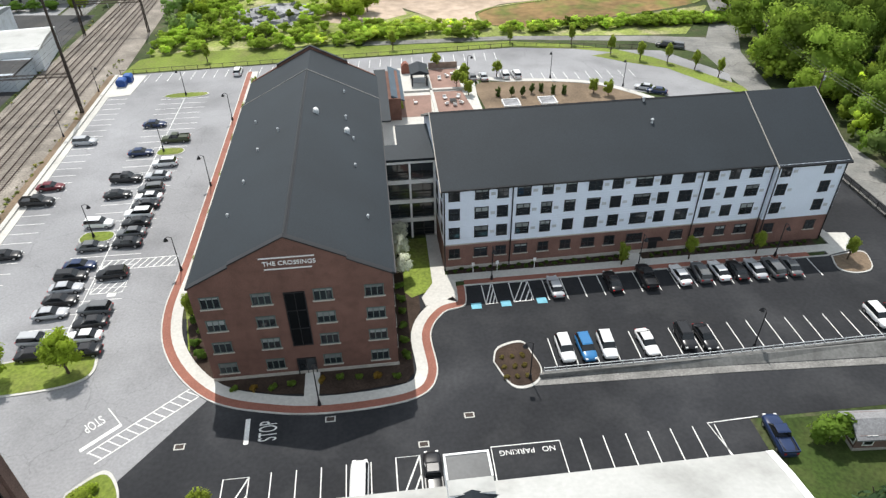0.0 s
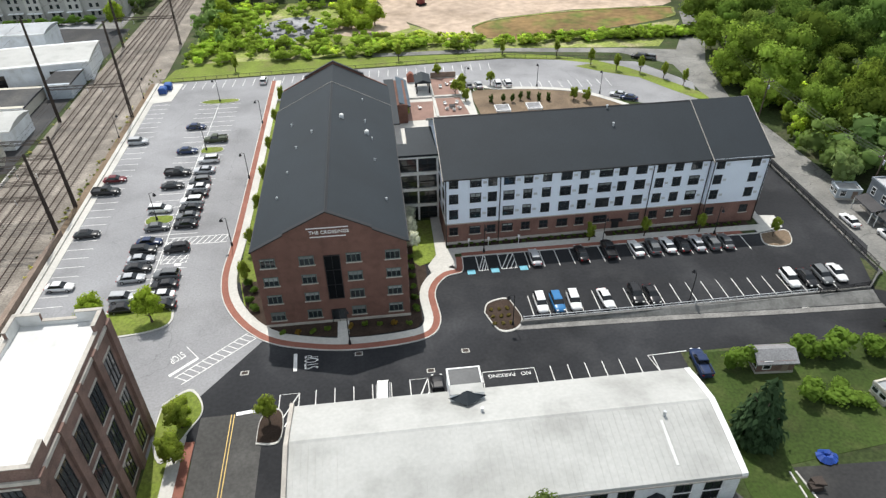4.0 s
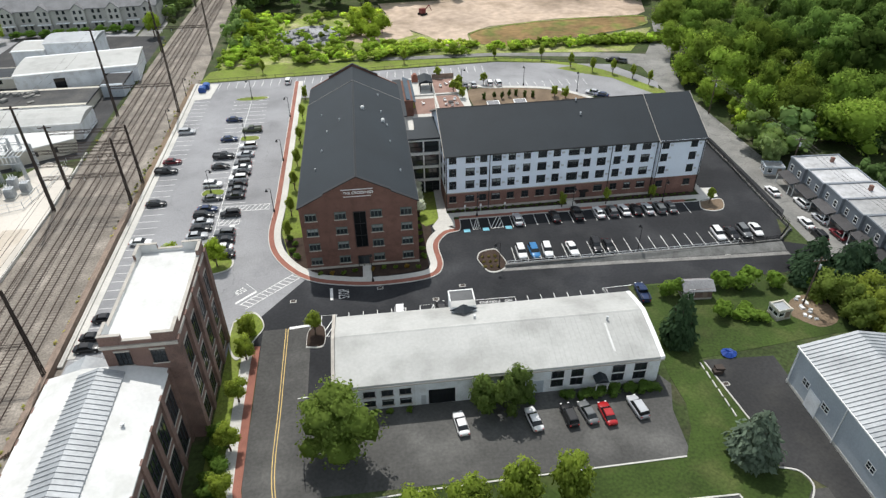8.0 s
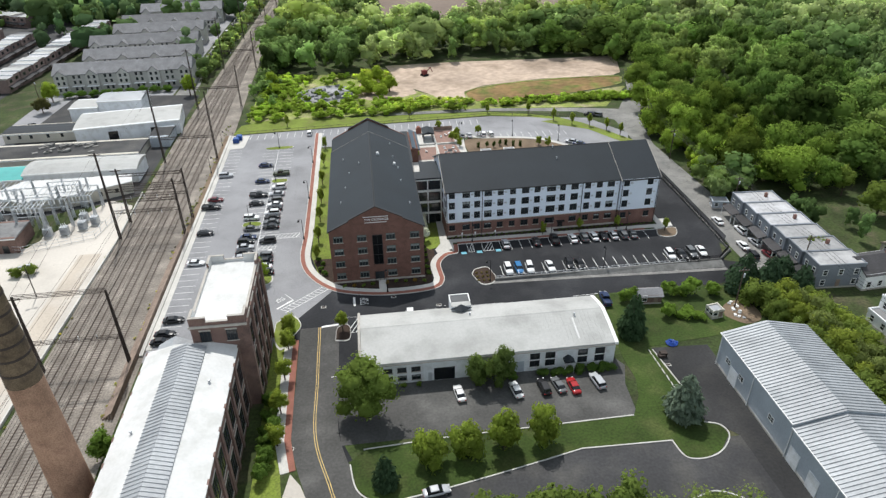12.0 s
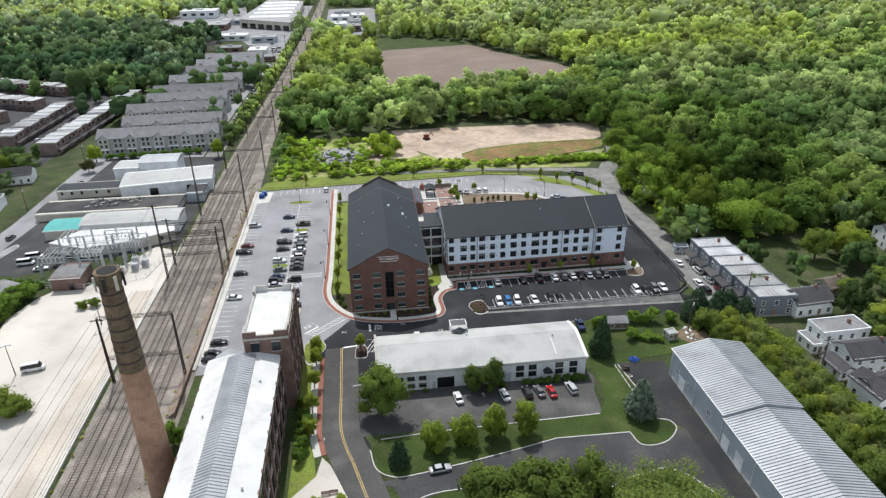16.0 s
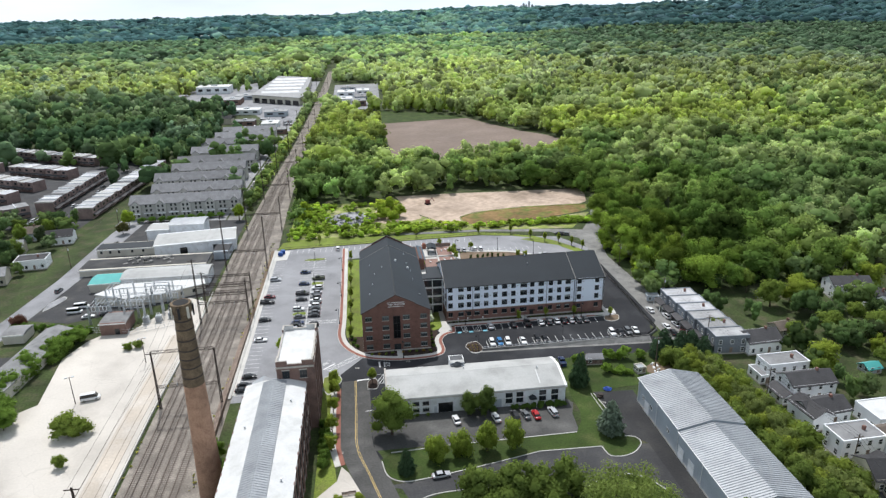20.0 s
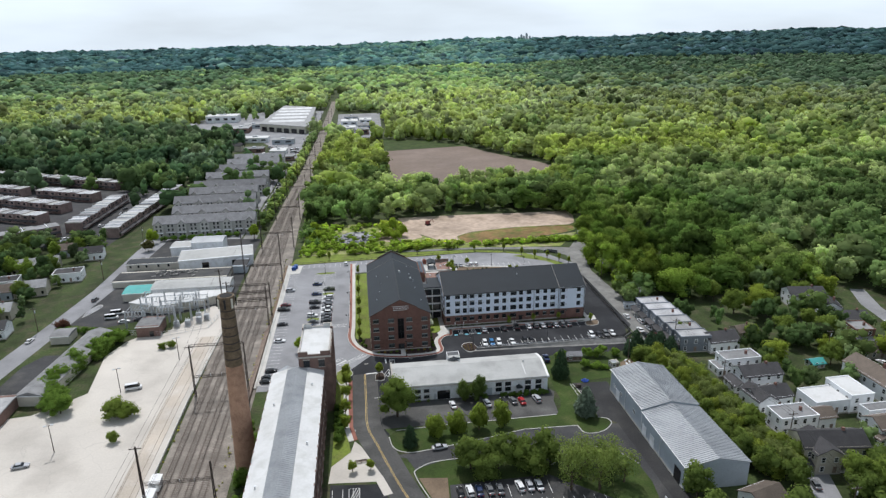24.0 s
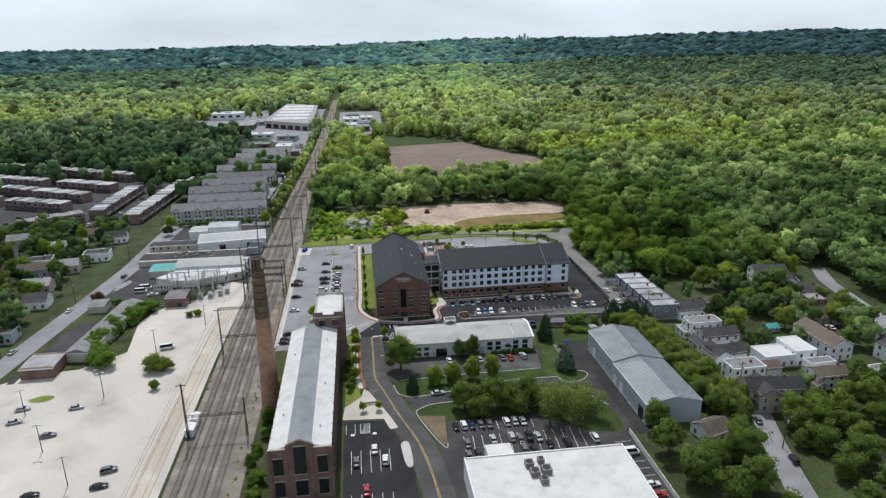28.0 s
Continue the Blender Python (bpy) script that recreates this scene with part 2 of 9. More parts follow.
M["mulch"] = mat("mulch", (0.045, 0.030, 0.022), 0.95, 0.3, 0.5, 0.35, 5.0)
M["soil"] = mat("soil", (0.17, 0.125, 0.085), 0.95, 0.3, 0.15, 0.25, 3.0)
M["sand"] = mat("sand", (0.44, 0.345, 0.27), 0.95, 0.28, 0.03, 0.2, 0.35, dirt=(0.31, 0.24, 0.18))
M["basin"] = mat("basin", (0.20, 0.13, 0.055), 0.95, 0.35, 0.05, 0.25, 0.4, dirt=(0.12, 0.15, 0.03))
M["field"] = mat("field", (0.20, 0.155, 0.125), 0.95, 0.12, 0.02, 0.1, 0.3, dirt=(0.23, 0.18, 0.15))
M["gravel"] = mat("gravel", (0.26, 0.26, 0.27), 0.95, 0.4, 0.10, 0.3, 0.9)
M["brick_patio"] = mat("brick_patio", (0.26, 0.165, 0.135), 0.85, 0.18, 0.3, 0.2, 8.0)
M["gravel_pale"] = mat("gravel_pale", (0.2, 0.195, 0.185), 0.95, 0.25, 0.3, 0.3, 4.0)
M["rough"] = mat("rough", (0.200, 0.235, 0.060), 0.95, 0.45, 0.08, 0.45, 1.2, dirt=(0.29, 0.265, 0.15))
M["timber"] = mat("timber", (0.23, 0.175, 0.14), 0.85, 0.25, 0.6, 0.2, 6.0)
M["bark"] = mat("bark", (0.10, 0.075, 0.055), 0.95, 0.25, 1.5, 0.3, 9.0)
M["shingle"] = mat("shingle", (0.060, 0.058, 0.060), 0.85, 0.2, 0.3, 0.25, 5.0, per=0.35)
M["shingle_grey"] = mat("shingle_grey", (0.19, 0.19, 0.196), 0.85, 0.2, 0.3, 0.25, 5.0, per=0.2)
M["shingle_brown"] = mat("shingle_brown", (0.13, 0.105, 0.085), 0.85, 0.2, 0.3, 0.25, 5.0, per=0.2)
M["terrace_roof"] = mat("terrace_roof", (0.42, 0.42, 0.43), 0.8, 0.2, 0.2, 0.1, 2.0, per=0.4, dirt=(0.30, 0.30, 0.30))
M["terrace_brick"] = mat("terrace_brick", (0.225, 0.165, 0.148), 0.9, 0.25, 0.3, 0.25, 7.0, per=0.25)
M["terrace_tar"] = mat("terrace_tar", (0.12, 0.12, 0.125), 0.85, 0.2, 0.2, 0.1, 2.0, per=0.3)
M["terrace_grey"] = mat("terrace_grey", (0.19, 0.21, 0.235), 0.8, 0.12, 0.3, 0.1, 4.0, per=0.25)
M["flat_roof"] = mat("flat_roof", (0.29, 0.29, 0.29), 0.8, 0.2, 0.2, 0.1, 2.0, per=0.35, dirt=(0.22, 0.22, 0.22))
M["house_white"] = mat("house_white", (0.80, 0.81, 0.82), 0.8, 0.08, 0.3, 0.06, 4.0, per=0.08)
M["townhouse"] = mat("townhouse", (0.44, 0.43, 0.405), 0.8, 0.1, 0.3, 0.06, 4.0, per=0.12)
M["house_beige"] = mat("house_beige", (0.48, 0.44, 0.36), 0.8, 0.1, 0.3, 0.06, 4.0, per=0.15)
M["rubber"] = mat("rubber", (0.015, 0.015, 0.015), 0.8, 0.1, 2.0, 0.1, 9.0)
M["alloy"] = mat("alloy", (0.45, 0.45, 0.46), 0.35, 0.1, 2.0, 0.1, 9.0, metal=0.8)
M["lamp_lens"] = mat("lamp_lens", (0.7, 0.7, 0.68), 0.2, 0.05, 2.0, 0.05, 9.0)
M["tail_red"] = mat("tail_red", (0.35, 0.02, 0.02), 0.3, 0.05, 2.0, 0.05, 9.0)
M["leaf"] = leaf_mat("leaf", (0.180, 0.240, 0.060), 0.5)
# Bluer than the near leaf: distance haze put into the base colour.
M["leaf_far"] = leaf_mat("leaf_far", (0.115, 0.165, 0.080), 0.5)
M["conifer"] = leaf_mat("conifer", (0.05, 0.085, 0.045), 0.3)


def glass_mat(name, col, rough=0.06):
    m = mat(name, col, rough, 0.25, 0.7, 0.05, 3.0, per=0.3, spec=0.6)
    return m


M["glass"] = glass_mat("glass", (0.022, 0.027, 0.031))
M["dark_glass"] = mat("dark_glass", (0.006, 0.007, 0.008), 0.25, 0.3, 0.8, 0.05, 3.0, spec=0.12)
M["blind"] = mat("blind", (0.22, 0.24, 0.235), 0.8, 0.1, 1.0, 0.05, 5.0, per=0.45)
M["car_glass"] = glass_mat("car_glass", (0.012, 0.014, 0.016), 0.05)


# ---------------------------------------------------------------- mesh helpers
class G:
    """Collects vertices and faces of one mesh."""
    def __init__(self):
        self.v, self.f = [], []

    def add(self, vs, fs):
        k = len(self.v)
        self.v += [tuple(p) for p in vs]
        self.f += [tuple(i + k for i in q) for q in fs]
        return self

    def box(self, x0, x1, y0, y1, z0, z1, m=None):
        vs = [(x, y, z) for z in (z0, z1) for x, y in ((x0, y0), (x1, y0), (x1, y1), (x0, y1))]
        if m is not None:
            vs = [m @ Vector(p) for p in vs]
        return self.add(vs, [(3, 2, 1, 0), (4, 5, 6, 7), (0, 1, 5, 4), (1, 2, 6, 5), (2, 3, 7, 6), (3, 0, 4, 7)])

    def slab(self, pts, z0, z1):
        """An upright prism on a closed outline, which may be hollowed."""
        area = sum(a[0] * b[1] - b[0] * a[1] for a, b in zip(pts, pts[1:] + pts[:1]))
        if area < 0:
            pts = pts[::-1]
        n = len(pts)
        vs = [(x, y, z0) for x, y in pts] + [(x, y, z1) for x, y in pts]
        return self.add(vs, [tuple(range(n - 1, -1, -1)), tuple(range(n, 2 * n))] + [(i, (i + 1) % n, n + (i + 1) % n, n + i) for i in range(n)])

    def prism(self, sec, a, b, axis="y"):
        """A closed section, given as (across, up), drawn out along an axis from a to b."""
        n = len(sec)
        put = (lambda s, t: (s[0], t, s[1])) if axis == "y" else (lambda s, t: (t, s[0], s[1]))
        vs = [put(s, a) for s in sec] + [put(s, b) for s in sec]
        return self.add(vs, [tuple(range(n)), tuple(range(2 * n - 1, n - 1, -1))] + [(n + i, n + (i + 1) % n, (i + 1) % n, i) for i in range(n)])

    def tube(self, p, q, r0, r1=None, n=8):
        r1 = r0 if r1 is None else r1
        p, q = Vector(p), Vector(q)
        m = (q - p).to_track_quat("Z", "Y").to_matrix()
        ring = [Vector((math.cos(2 * math.pi * i / n), math.sin(2 * math.pi * i / n), 0)) for i in range(n)]
        vs = [p + m @ (c * r0) for c in ring] + [q + m @ (c * r1) for c in ring]
        return self.add(vs, [tuple(range(n - 1, -1, -1)), tuple(range(n, 2 * n))] + [(i, (i + 1) % n, n + (i + 1) % n, n + i) for i in range(n)])

    def path(self, pts, width, z, dz=0.0):
        """A strip of that width along a line of points, flat at z, or dz thick."""
        out_l, out_r = [], []
        for i, p in enumerate(pts):
            a, b = pts[max(i - 1, 0)], pts[min(i + 1, len(pts) - 1)]
            d = Vector((b[0] - a[0], b[1] - a[1])).normalized()
            nx, ny = -d.y * width / 2, d.x * width / 2
            out_l.append((p[0] + nx, p[1] + ny)), out_r.append((p[0] - nx, p[1] - ny))
        if dz:
            for i in range(len(pts) - 1):
                self.slab([out_r[i], out_r[i + 1], out_l[i + 1], out_l[i]], z - dz, z)
            return self
        n = len(pts)
        return self.add([(*q, z) for q in out_r + out_l], [(i, i + 1, n + i + 1, n + i) for i in range(n - 1)])

    def mesh(self, name, material, smooth=False):
        me = bpy.data.meshes.new(name)
        me.from_pydata(self.v, [], self.f)
        me.materials.append(material)
        if smooth:
            me.shade_smooth()
        me.update()
        return me


def part(name, g, material, parent=None, label="", smooth=False):
    me = g if isinstance(g, bpy.types.Mesh) else g.mesh(name, material, smooth)
    ob = new(name, me)
    if parent is not None:
        ob.parent = parent
    if label:
        ob["label"] = label
    return ob


def thing(name, label, category, loc=(0, 0, 0), rz=0.0, group="", kind=""):
    ob = new(name)
    ob.empty_display_size = 0.2
    ob.matrix_basis = pose(*loc, 0, 0, rz)
    return tagged(ob, label, category, group, kind)


def ground_piece(name, g, material, label, category="ground", smooth=False):
    return tagged(part(name, g, material, smooth=smooth), label, category, kind="structure")


def curve(pts, n=8):
    """A smooth line through the points."""
    out = []
    P = [pts[0]] + list(pts) + [pts[-1]]
    for i in range(1, len(P) - 2):
        a, b, c, d = (Vector(P[k]) for k in range(i - 1, i + 3))
        for k in range(n):
            t = k / n
            q = 0.5 * (2 * b + (c - a) * t + (2 * a - 5 * b + 4 * c - d) * t * t + (3 * b - a - 3 * c + d) * t ** 3)
            out.append(tuple(q))
    return out + [tuple(pts[-1])]


# ---------------------------------------------------------------- ground
def hill(x, y):
    """Height of the land: level round the site, low wooded ridges far off."""
    r = math.hypot(x, y + 250)
    if r < 1300:
        return 0.0
    ang = math.atan2(x, y + 250)
    east = min(max((ang - 0.10) / 0.3, 0), 1)
    start = 2900 - 1500 * east
    s = min(max((r - start) / (4600 - start), 0), 1)
    s = s * s * (3 - 2 * s)
    roll = 14 * noise.noise((x / 900, y / 900, 0)) + 6 * noise.noise((x / 330, y / 330, 4))
    rise = 62 + 70 * min(max(ang * 0.9, -0.3), 1.0) + 10 * noise.noise((ang * 9, 2, 7))
    return s * (rise + roll) + roll * 0.45 * min((r - 1300) / 600, 1) * (1 - s)


def make_ground():
    xs = sorted({*range(-4800, 4801, 160)})
    ys = sorted({*range(-1200, 4801, 160)})
    g = G()
    idx = {}
    for j, y in enumerate(ys):
        for i, x in enumerate(xs):
            idx[i, j] = len(g.v)
            g.v.append((x, y, hill(x, y)))
    for j in range(len(ys) - 1):
        for i in range(len(xs) - 1):
            g.f.append((idx[i, j], idx[i + 1, j], idx[i + 1, j + 1], idx[i, j + 1]))
    ground_piece("ground", g, M["grass"], "rough green grass and weeds over level land", smooth=True)


make_ground()


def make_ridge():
    """The farthest wooded ridges along the horizon; the haze is put into their blue-green colour."""
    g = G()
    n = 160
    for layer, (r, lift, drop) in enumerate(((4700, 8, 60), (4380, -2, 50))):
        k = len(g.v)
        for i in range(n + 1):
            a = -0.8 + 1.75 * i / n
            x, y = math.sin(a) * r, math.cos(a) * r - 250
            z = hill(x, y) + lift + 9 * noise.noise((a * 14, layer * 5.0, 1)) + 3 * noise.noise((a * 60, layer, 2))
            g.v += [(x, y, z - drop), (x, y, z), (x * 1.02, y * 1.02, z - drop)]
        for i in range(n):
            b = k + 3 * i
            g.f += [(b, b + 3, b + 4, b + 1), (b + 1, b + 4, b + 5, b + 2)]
    tagged(part("backdrop", g, mat("ridge", (0.090, 0.135, 0.165), 0.95, 0.2, 0.004, 0.2, 0.03)), "wooded ridge on the horizon with haze painted in its blue-green colour", "hills", kind="structure")


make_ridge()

# ---------------------------------------------------------------- paving and ground areas
RAIL_Y = (-420, 110, 180, 260, 370, 545, 850, 1520)
RAIL_W = (-60.6, -60.6, -59.0, -57.0, -53.2, -50.4, -47.6, -46.0)
RAIL_E = (-41.2, -39.6, -41.2, -41.2, -42.0, -39.6, -37.6, -38.4)


def rail_edges(y):
    """West and east edge of the ballast, which narrows from four tracks to two."""
    return float(np.interp(y, RAIL_Y, RAIL_W)), float(np.interp(y, RAIL_Y, RAIL_E))


FIELD = [(25, 460), (74, 470), (113, 477), (130, 437), (148, 398), (167, 371), (178, 338), (160, 300), (120, 286), (27, 286)]
MEADOW = [(-18, 553), (28, 543), (79, 519), (117, 481), (74, 472), (24, 463), (20, 482), (-17, 490)]
def area(name, pts, z, material, label, category="ground", thick=0.3):
    return ground_piece(name, G().slab(list(pts), z - thick, z), material, label, category)


KERB_B = curve([(-8.8, 104), (-8.8, 60), (-8.9, 27.7), (-9.2, 13.3), (-6.6, 4.3), (-0.6, -2.9), (7.3, -5.9), (15.2, -6.8), (24.3, -5.8), (27.3, -2.2), (27.2, 5.0), (29.4, 8.9), (32.4, 10.0), (33.0, 13.0), (33.0, 14.4)], 6)

area("road", [(-9.3, -24), (-9.3, 12), (34, 14.4), (98, 14.4), (103.4, 6), (100, -3.6), (106, -6), (106, -13.5), (62, -13.5), (62, -22), (2, -22), (1, -24)], 0.02, M["asphalt_new"], "dark new asphalt drive with white markings", "road")
area("parking_lot_west", [(-40, -24), (-40, 106.5), (-5, 108.6), (60, 112), (98, 104), (108, 86), (104, 74), (96, 70), (86, 77), (70, 86), (54, 90.4), (45.2, 91.5), (45, 100.4), (28.4, 101), (28.4, 90), (0, 90), (-8.8, 90), (-8.6, 26), (-8.8, 12), (-6, 4), (-0.5, -3), (-8.0, -13), (-12, -24)], 0.034, M["asphalt_old"], "grey weathered asphalt parking lot with white stall lines", "parking lot")
area("parking_lot_east", [(88, 14), (98, 12), (103.6, 4), (106.6, 8), (106.6, 70), (97, 70), (92, 60), (92, 20)], 0.028, M["asphalt_new"], "dark asphalt lane beside a black fence", "road")
MAIN = curve([(-3.0, -17), (-2.9, -35), (-2.7, -50), (0.4, -62), (4.2, -76), (9.4, -94), (12.0, -117), (13, -150), (14, -420)], 8)
ground_piece("main_road", G().path(MAIN, 8.6, 0.03, 0.3), M["asphalt_patched"], "asphalt road with a double yellow line", "road")
ground_piece("centre_line", G().path([(x - 0.2, y) for x, y in MAIN], 0.11, 0.045).path([(x + 0.2, y) for x, y in MAIN], 0.11, 0.045), M["yellow"], "double yellow centre line on the road", "road marking")
area("parking_lot_works", [(2, -52.5), (8, -52.5), (57.6, -52.7), (58.3, -44), (60.2, -38.8), (59, -36.6), (2, -36.6), (1.3, -44)], 0.026, M["asphalt_patched"], "patched grey asphalt parking lot in front of the low white building", "parking lot")
area("works_apron", [(-2, -21.8), (6.4, -21.8), (6.4, -37), (2.2, -40), (2.4, -52), (4, -56), (1, -58), (-2, -50)], 0.022, M["asphalt_new"], "dark asphalt apron beside the works", "road")
area("rough_ground", [(-36, 118.5), (20, 122.6), (60, 121.6), (96, 117), (110, 116), (127, 140), (127, 141), (98, 134), (72, 128), (62, 129), (54, 133), (46, 131), (40, 143), (26, 158), (20, 180), (-10, 182), (-36, 176)], 0.012, M["rough"], "weedy rough ground behind the parking lot", "ground")
area("yard_shed", [(67.6, -34.4), (80, -35), (80, -97), (75, -97), (74, -60), (71.4, -57), (69.3, -56), (69.4, -48.4)], 0.026, M["asphalt_lot"], "dark asphalt yard beside the long metal shed", "yard")
area("parking_lot_middle", [(3.5, -66.5), (12, -65.8), (28, -62.8), (44.7, -59.2), (61.4, -59.4), (70, -60), (74, -60), (75, -96), (72, -97), (72, -150), (13, -150), (12.5, -118), (11.5, -104), (15.5, -98), (13, -88), (9.6, -76.8), (10, -73.5), (8, -68)], 0.028, M["asphalt_mid"], "dark asphalt lane and parking lot behind the white roof", "parking lot")
area("parking_lot_mill", [(-13.2, -77), (0.6, -78.5), (3.5, -90), (6.5, -105), (7.2, -150), (-13.2, -150)], 0.030, M["asphalt_new"], "dark asphalt lot beside the brick mill with white lines", "parking lot")
area("patio_mill", [(-13.8, -76.2), (-13.2, -69), (-7.8, -63), (-6.7, -57.7), (-4.8, -60.4), (1.2, -76), (3.3, -82.7), (0.9, -83.4), (-0.9, -77.2)], 0.05, M["pale_yard"], "pale concrete entrance court of the mill", "pavement")
area("street_east", [(104.9, -14), (115, -14), (115, 30), (113, 74), (118, 100), (126, 118), (134, 131), (138, 150), (131, 150), (126, 134), (114, 112), (98, 116), (60, 121.5), (20, 122.5), (20, 119.5), (60, 118.5), (96, 112), (108, 100), (107, 74), (104.9, 68)], 0.02, M["concrete_old"], "pale worn concrete street beyond the fence", "street")
area("street_west", [(-192, -420), (-182, -420), (-131.0, 7), (-126, 48), (-121.6, 86), (-118.5, 146), (-116, 180), (-112, 215), (-121, 215), (-126.5, 180), (-129.5, 146), (-131.2, 86), (-135.2, 48), (-140.6, 7)], 0.032, M["asphalt_old"], "grey suburban street beside the concrete yard", "street")
area("concrete_yard", [(-134, -420), (-62.4, -420), (-61.8, -28), (-60.2, 29), (-62, 52), (-70, 57), (-84, 30), (-92, 30), (-97, 24), (-101, 12), (-97, -16), (-110, -28), (-126, -30), (-134, -36)], 0.024, M["pale_yard"], "broad pale cracked concrete yard beside the railway", "yard")
area("yard_west", [(-127, 45), (-110, 40), (-62, 58), (-62, 160), (-119.5, 168), (-121, 100)], 0.022, M["asphalt_mid"], "grey asphalt works yard", "yard")
area("side_street", [(121, -92), (115.5, -108), (111.5, -122), (108, -135), (102, -165), (92, -165), (100, -135), (105, -119), (109, -106), (115, -90), (114, -60), (121, -62)], 0.02, M["asphalt_old"], "narrow grey residential street under trees", "street")
area("street_far_east", [(222, 30), (214, 13), (204, -37), (200, -60), (208, -62), (212, -38), (220, 8), (228, 28)], 0.02, M["asphalt_old"], "pale residential street between houses", "street")
area("railway_bed", list(zip(RAIL_W, RAIL_Y)) + list(zip(RAIL_E, RAIL_Y))[::-1], 0.026, M["ballast"], "brown stone ballast of the railway", "railway")
area("field", FIELD, 0.03, M["field"], "bare brown ploughed field framed by trees", "field")
area("meadow", MEADOW, 0.025, M["lawn"], "bright green meadow strip", "meadow")
area("sand_lot", [(22, 192), (56, 193), (100, 191), (141, 191), (133, 162), (128, 158), (93, 158), (64, 152), (55, 145), (54, 133), (46, 131), (40, 143), (28, 160)], 0.03, M["sand"], "bare sandy building ground with tyre marks", "sand")
BASIN = curve([(55, 143), (55.6, 134), (63, 129.6), (72, 128.8), (98, 135), (124, 143.5), (129, 151), (127, 156), (93, 156), (64, 150), (55, 143)], 5)[:-1]
area("basin", BASIN, 0.02, M["basin"], "shallow brown grassed basin beside the sand", "basin")
ground_piece("basin_rim", G().path(BASIN[len(BASIN) // 2:] + BASIN[:6], 0.9, 0.2, 0.3), M["rough"], "low weedy rim round the basin", "verge")
area("sand_track", [(5, 150), (9, 142), (20, 137), (34, 146), (30, 172), (20, 178), (10, 166)], 0.024, M["sand"], "pale sandy track beside the rubble", "sand")
area("gravel_heap_ground", curve([(-16, 158), (-8, 164), (2, 162), (7, 154), (4, 143), (-3, 138), (-12, 140), (-18, 148), (-16, 158)], 4)[:-1], 0.03, M["gravel"], "grey broken rubble ground", "rubble")
area("lawn_rear", [(-40, 107.5), (0, 109.6), (60, 112.6), (75, 109), (85.5, 104.4), (86.4, 106.8), (75, 112.6), (60, 117), (20, 119), (0, 120.2), (-28, 121.6), (-38, 117)], 0.045, M["lawn_bright"], "mown grass verge behind the parking lot", "lawn")
area("lawn_corner", [(86.4, 106.9), (94.2, 99.4), (101.9, 88), (107.4, 78.8), (107.8, 74.2), (104.2, 75.6), (99.6, 82.8), (94.6, 91.8), (85.5, 97.6), (79, 103), (85.5, 104.5)], 0.05, M["lawn_bright"], "curved grass verge by the street", "lawn")
area("walk_mill_brick", [(-8.6, -21), (-7.4, -21), (-7.3, -36), (-7.1, -50), (-5.8, -57), (-6.9, -57.3), (-8.3, -50), (-8.6, -36)], 0.13, M["brick_walk"], "red brick edge strip with young trees", "pavement")
area("walk_mill", [(-10.3, -20), (-8.6, -20), (-8.6, -36), (-8.3, -50), (-6.9, -57.3), (-8.4, -57.6), (-10.0, -50), (-10.3, -36)], 0.128, M["concrete"], "pale concrete walk beside the mill lawn", "pavement")
area("lawn_mill", [(-12.9, -16), (-9, -15), (-8.6, -56), (-7.8, -63), (-13.2, -69), (-13, -57)], 0.05, M["lawn_bright"], "green lawn strip beside the mill tower", "lawn")
area("lawn_front", [(60.6, -37), (62, -22), (66, -14), (105, -14.5), (106, -30), (67.6, -34), (68.2, -40), (69.4, -48.4), (69, -56), (71.6, -57.2), (72, -59.6), (69, -62.8), (65.6, -64), (62.4, -63.6), (61.3, -59.4), (44.7, -59), (28, -62.6), (12, -65.4), (7.4, -65), (4.6, -62.4), (3.4, -57), (6, -54), (56.8, -52.6), (59.6, -47.8), (60.9, -43)], 0.05, M["lawn"], "lawn with shrubs between the lots", "lawn")
area("lawn_island", [(10.2, -73.8), (13, -72.4), (18, -70.8), (38, -71.4), (45, -75), (49, -78), (60, -93), (46, -81), (18.6, -81.6), (17.6, -93), (16.8, -95), (13.4, -88), (9.9, -76.8)], 0.05, M["lawn"], "grass bank with trees between the parking lots", "lawn")
area("bank_soil", [(10.6, -77.5), (18.4, -78.5), (17.4, -92.5), (16.2, -94), (13.8, -88)], 0.07, M["soil"], "bare brown soil bed on the bank", "planting bed")
area("lawn_bank_east", [(48, -77), (54, -73), (60, -71.8), (64, -71), (68, -73.4), (72, -80), (72.5, -88), (71.5, -95), (60, -93), (50, -80)], 0.05, M["lawn"], "sloping grass bank below the shed yard", "lawn")


area("street_lot", [(-131.5, -36), (-128.6, 8), (-124.4, 16), (-117, 16), (-114.6, -12), (-117, -19), (-128.4, -19), (-129, -36)], 0.036, M["asphalt_mid"], "dark asphalt lot between the street and the yard store", "parking lot")
for i, x in enumerate((-63.8, -65.4, -68.6, -70.2)):
    ground_piece("buried_rail", G().path([(x - 1.0, -300), (x, -30), (x + 1.2, 24)], 0.16, 0.034), M["ballast"], "worn rail line sunk into the concrete yard", "railway")
ground_piece("stained_strip", G().path([(-67.6, -300), (-66.6, -30), (-65.4, 24)], 5.6, 0.029), mat("stained_strip", (0.49, 0.43, 0.36), 0.95, 0.2, 0.05, 0.1, 1.7, dirt=(0.55, 0.505, 0.45)), "tan stained strip along the buried sidings", "yard")
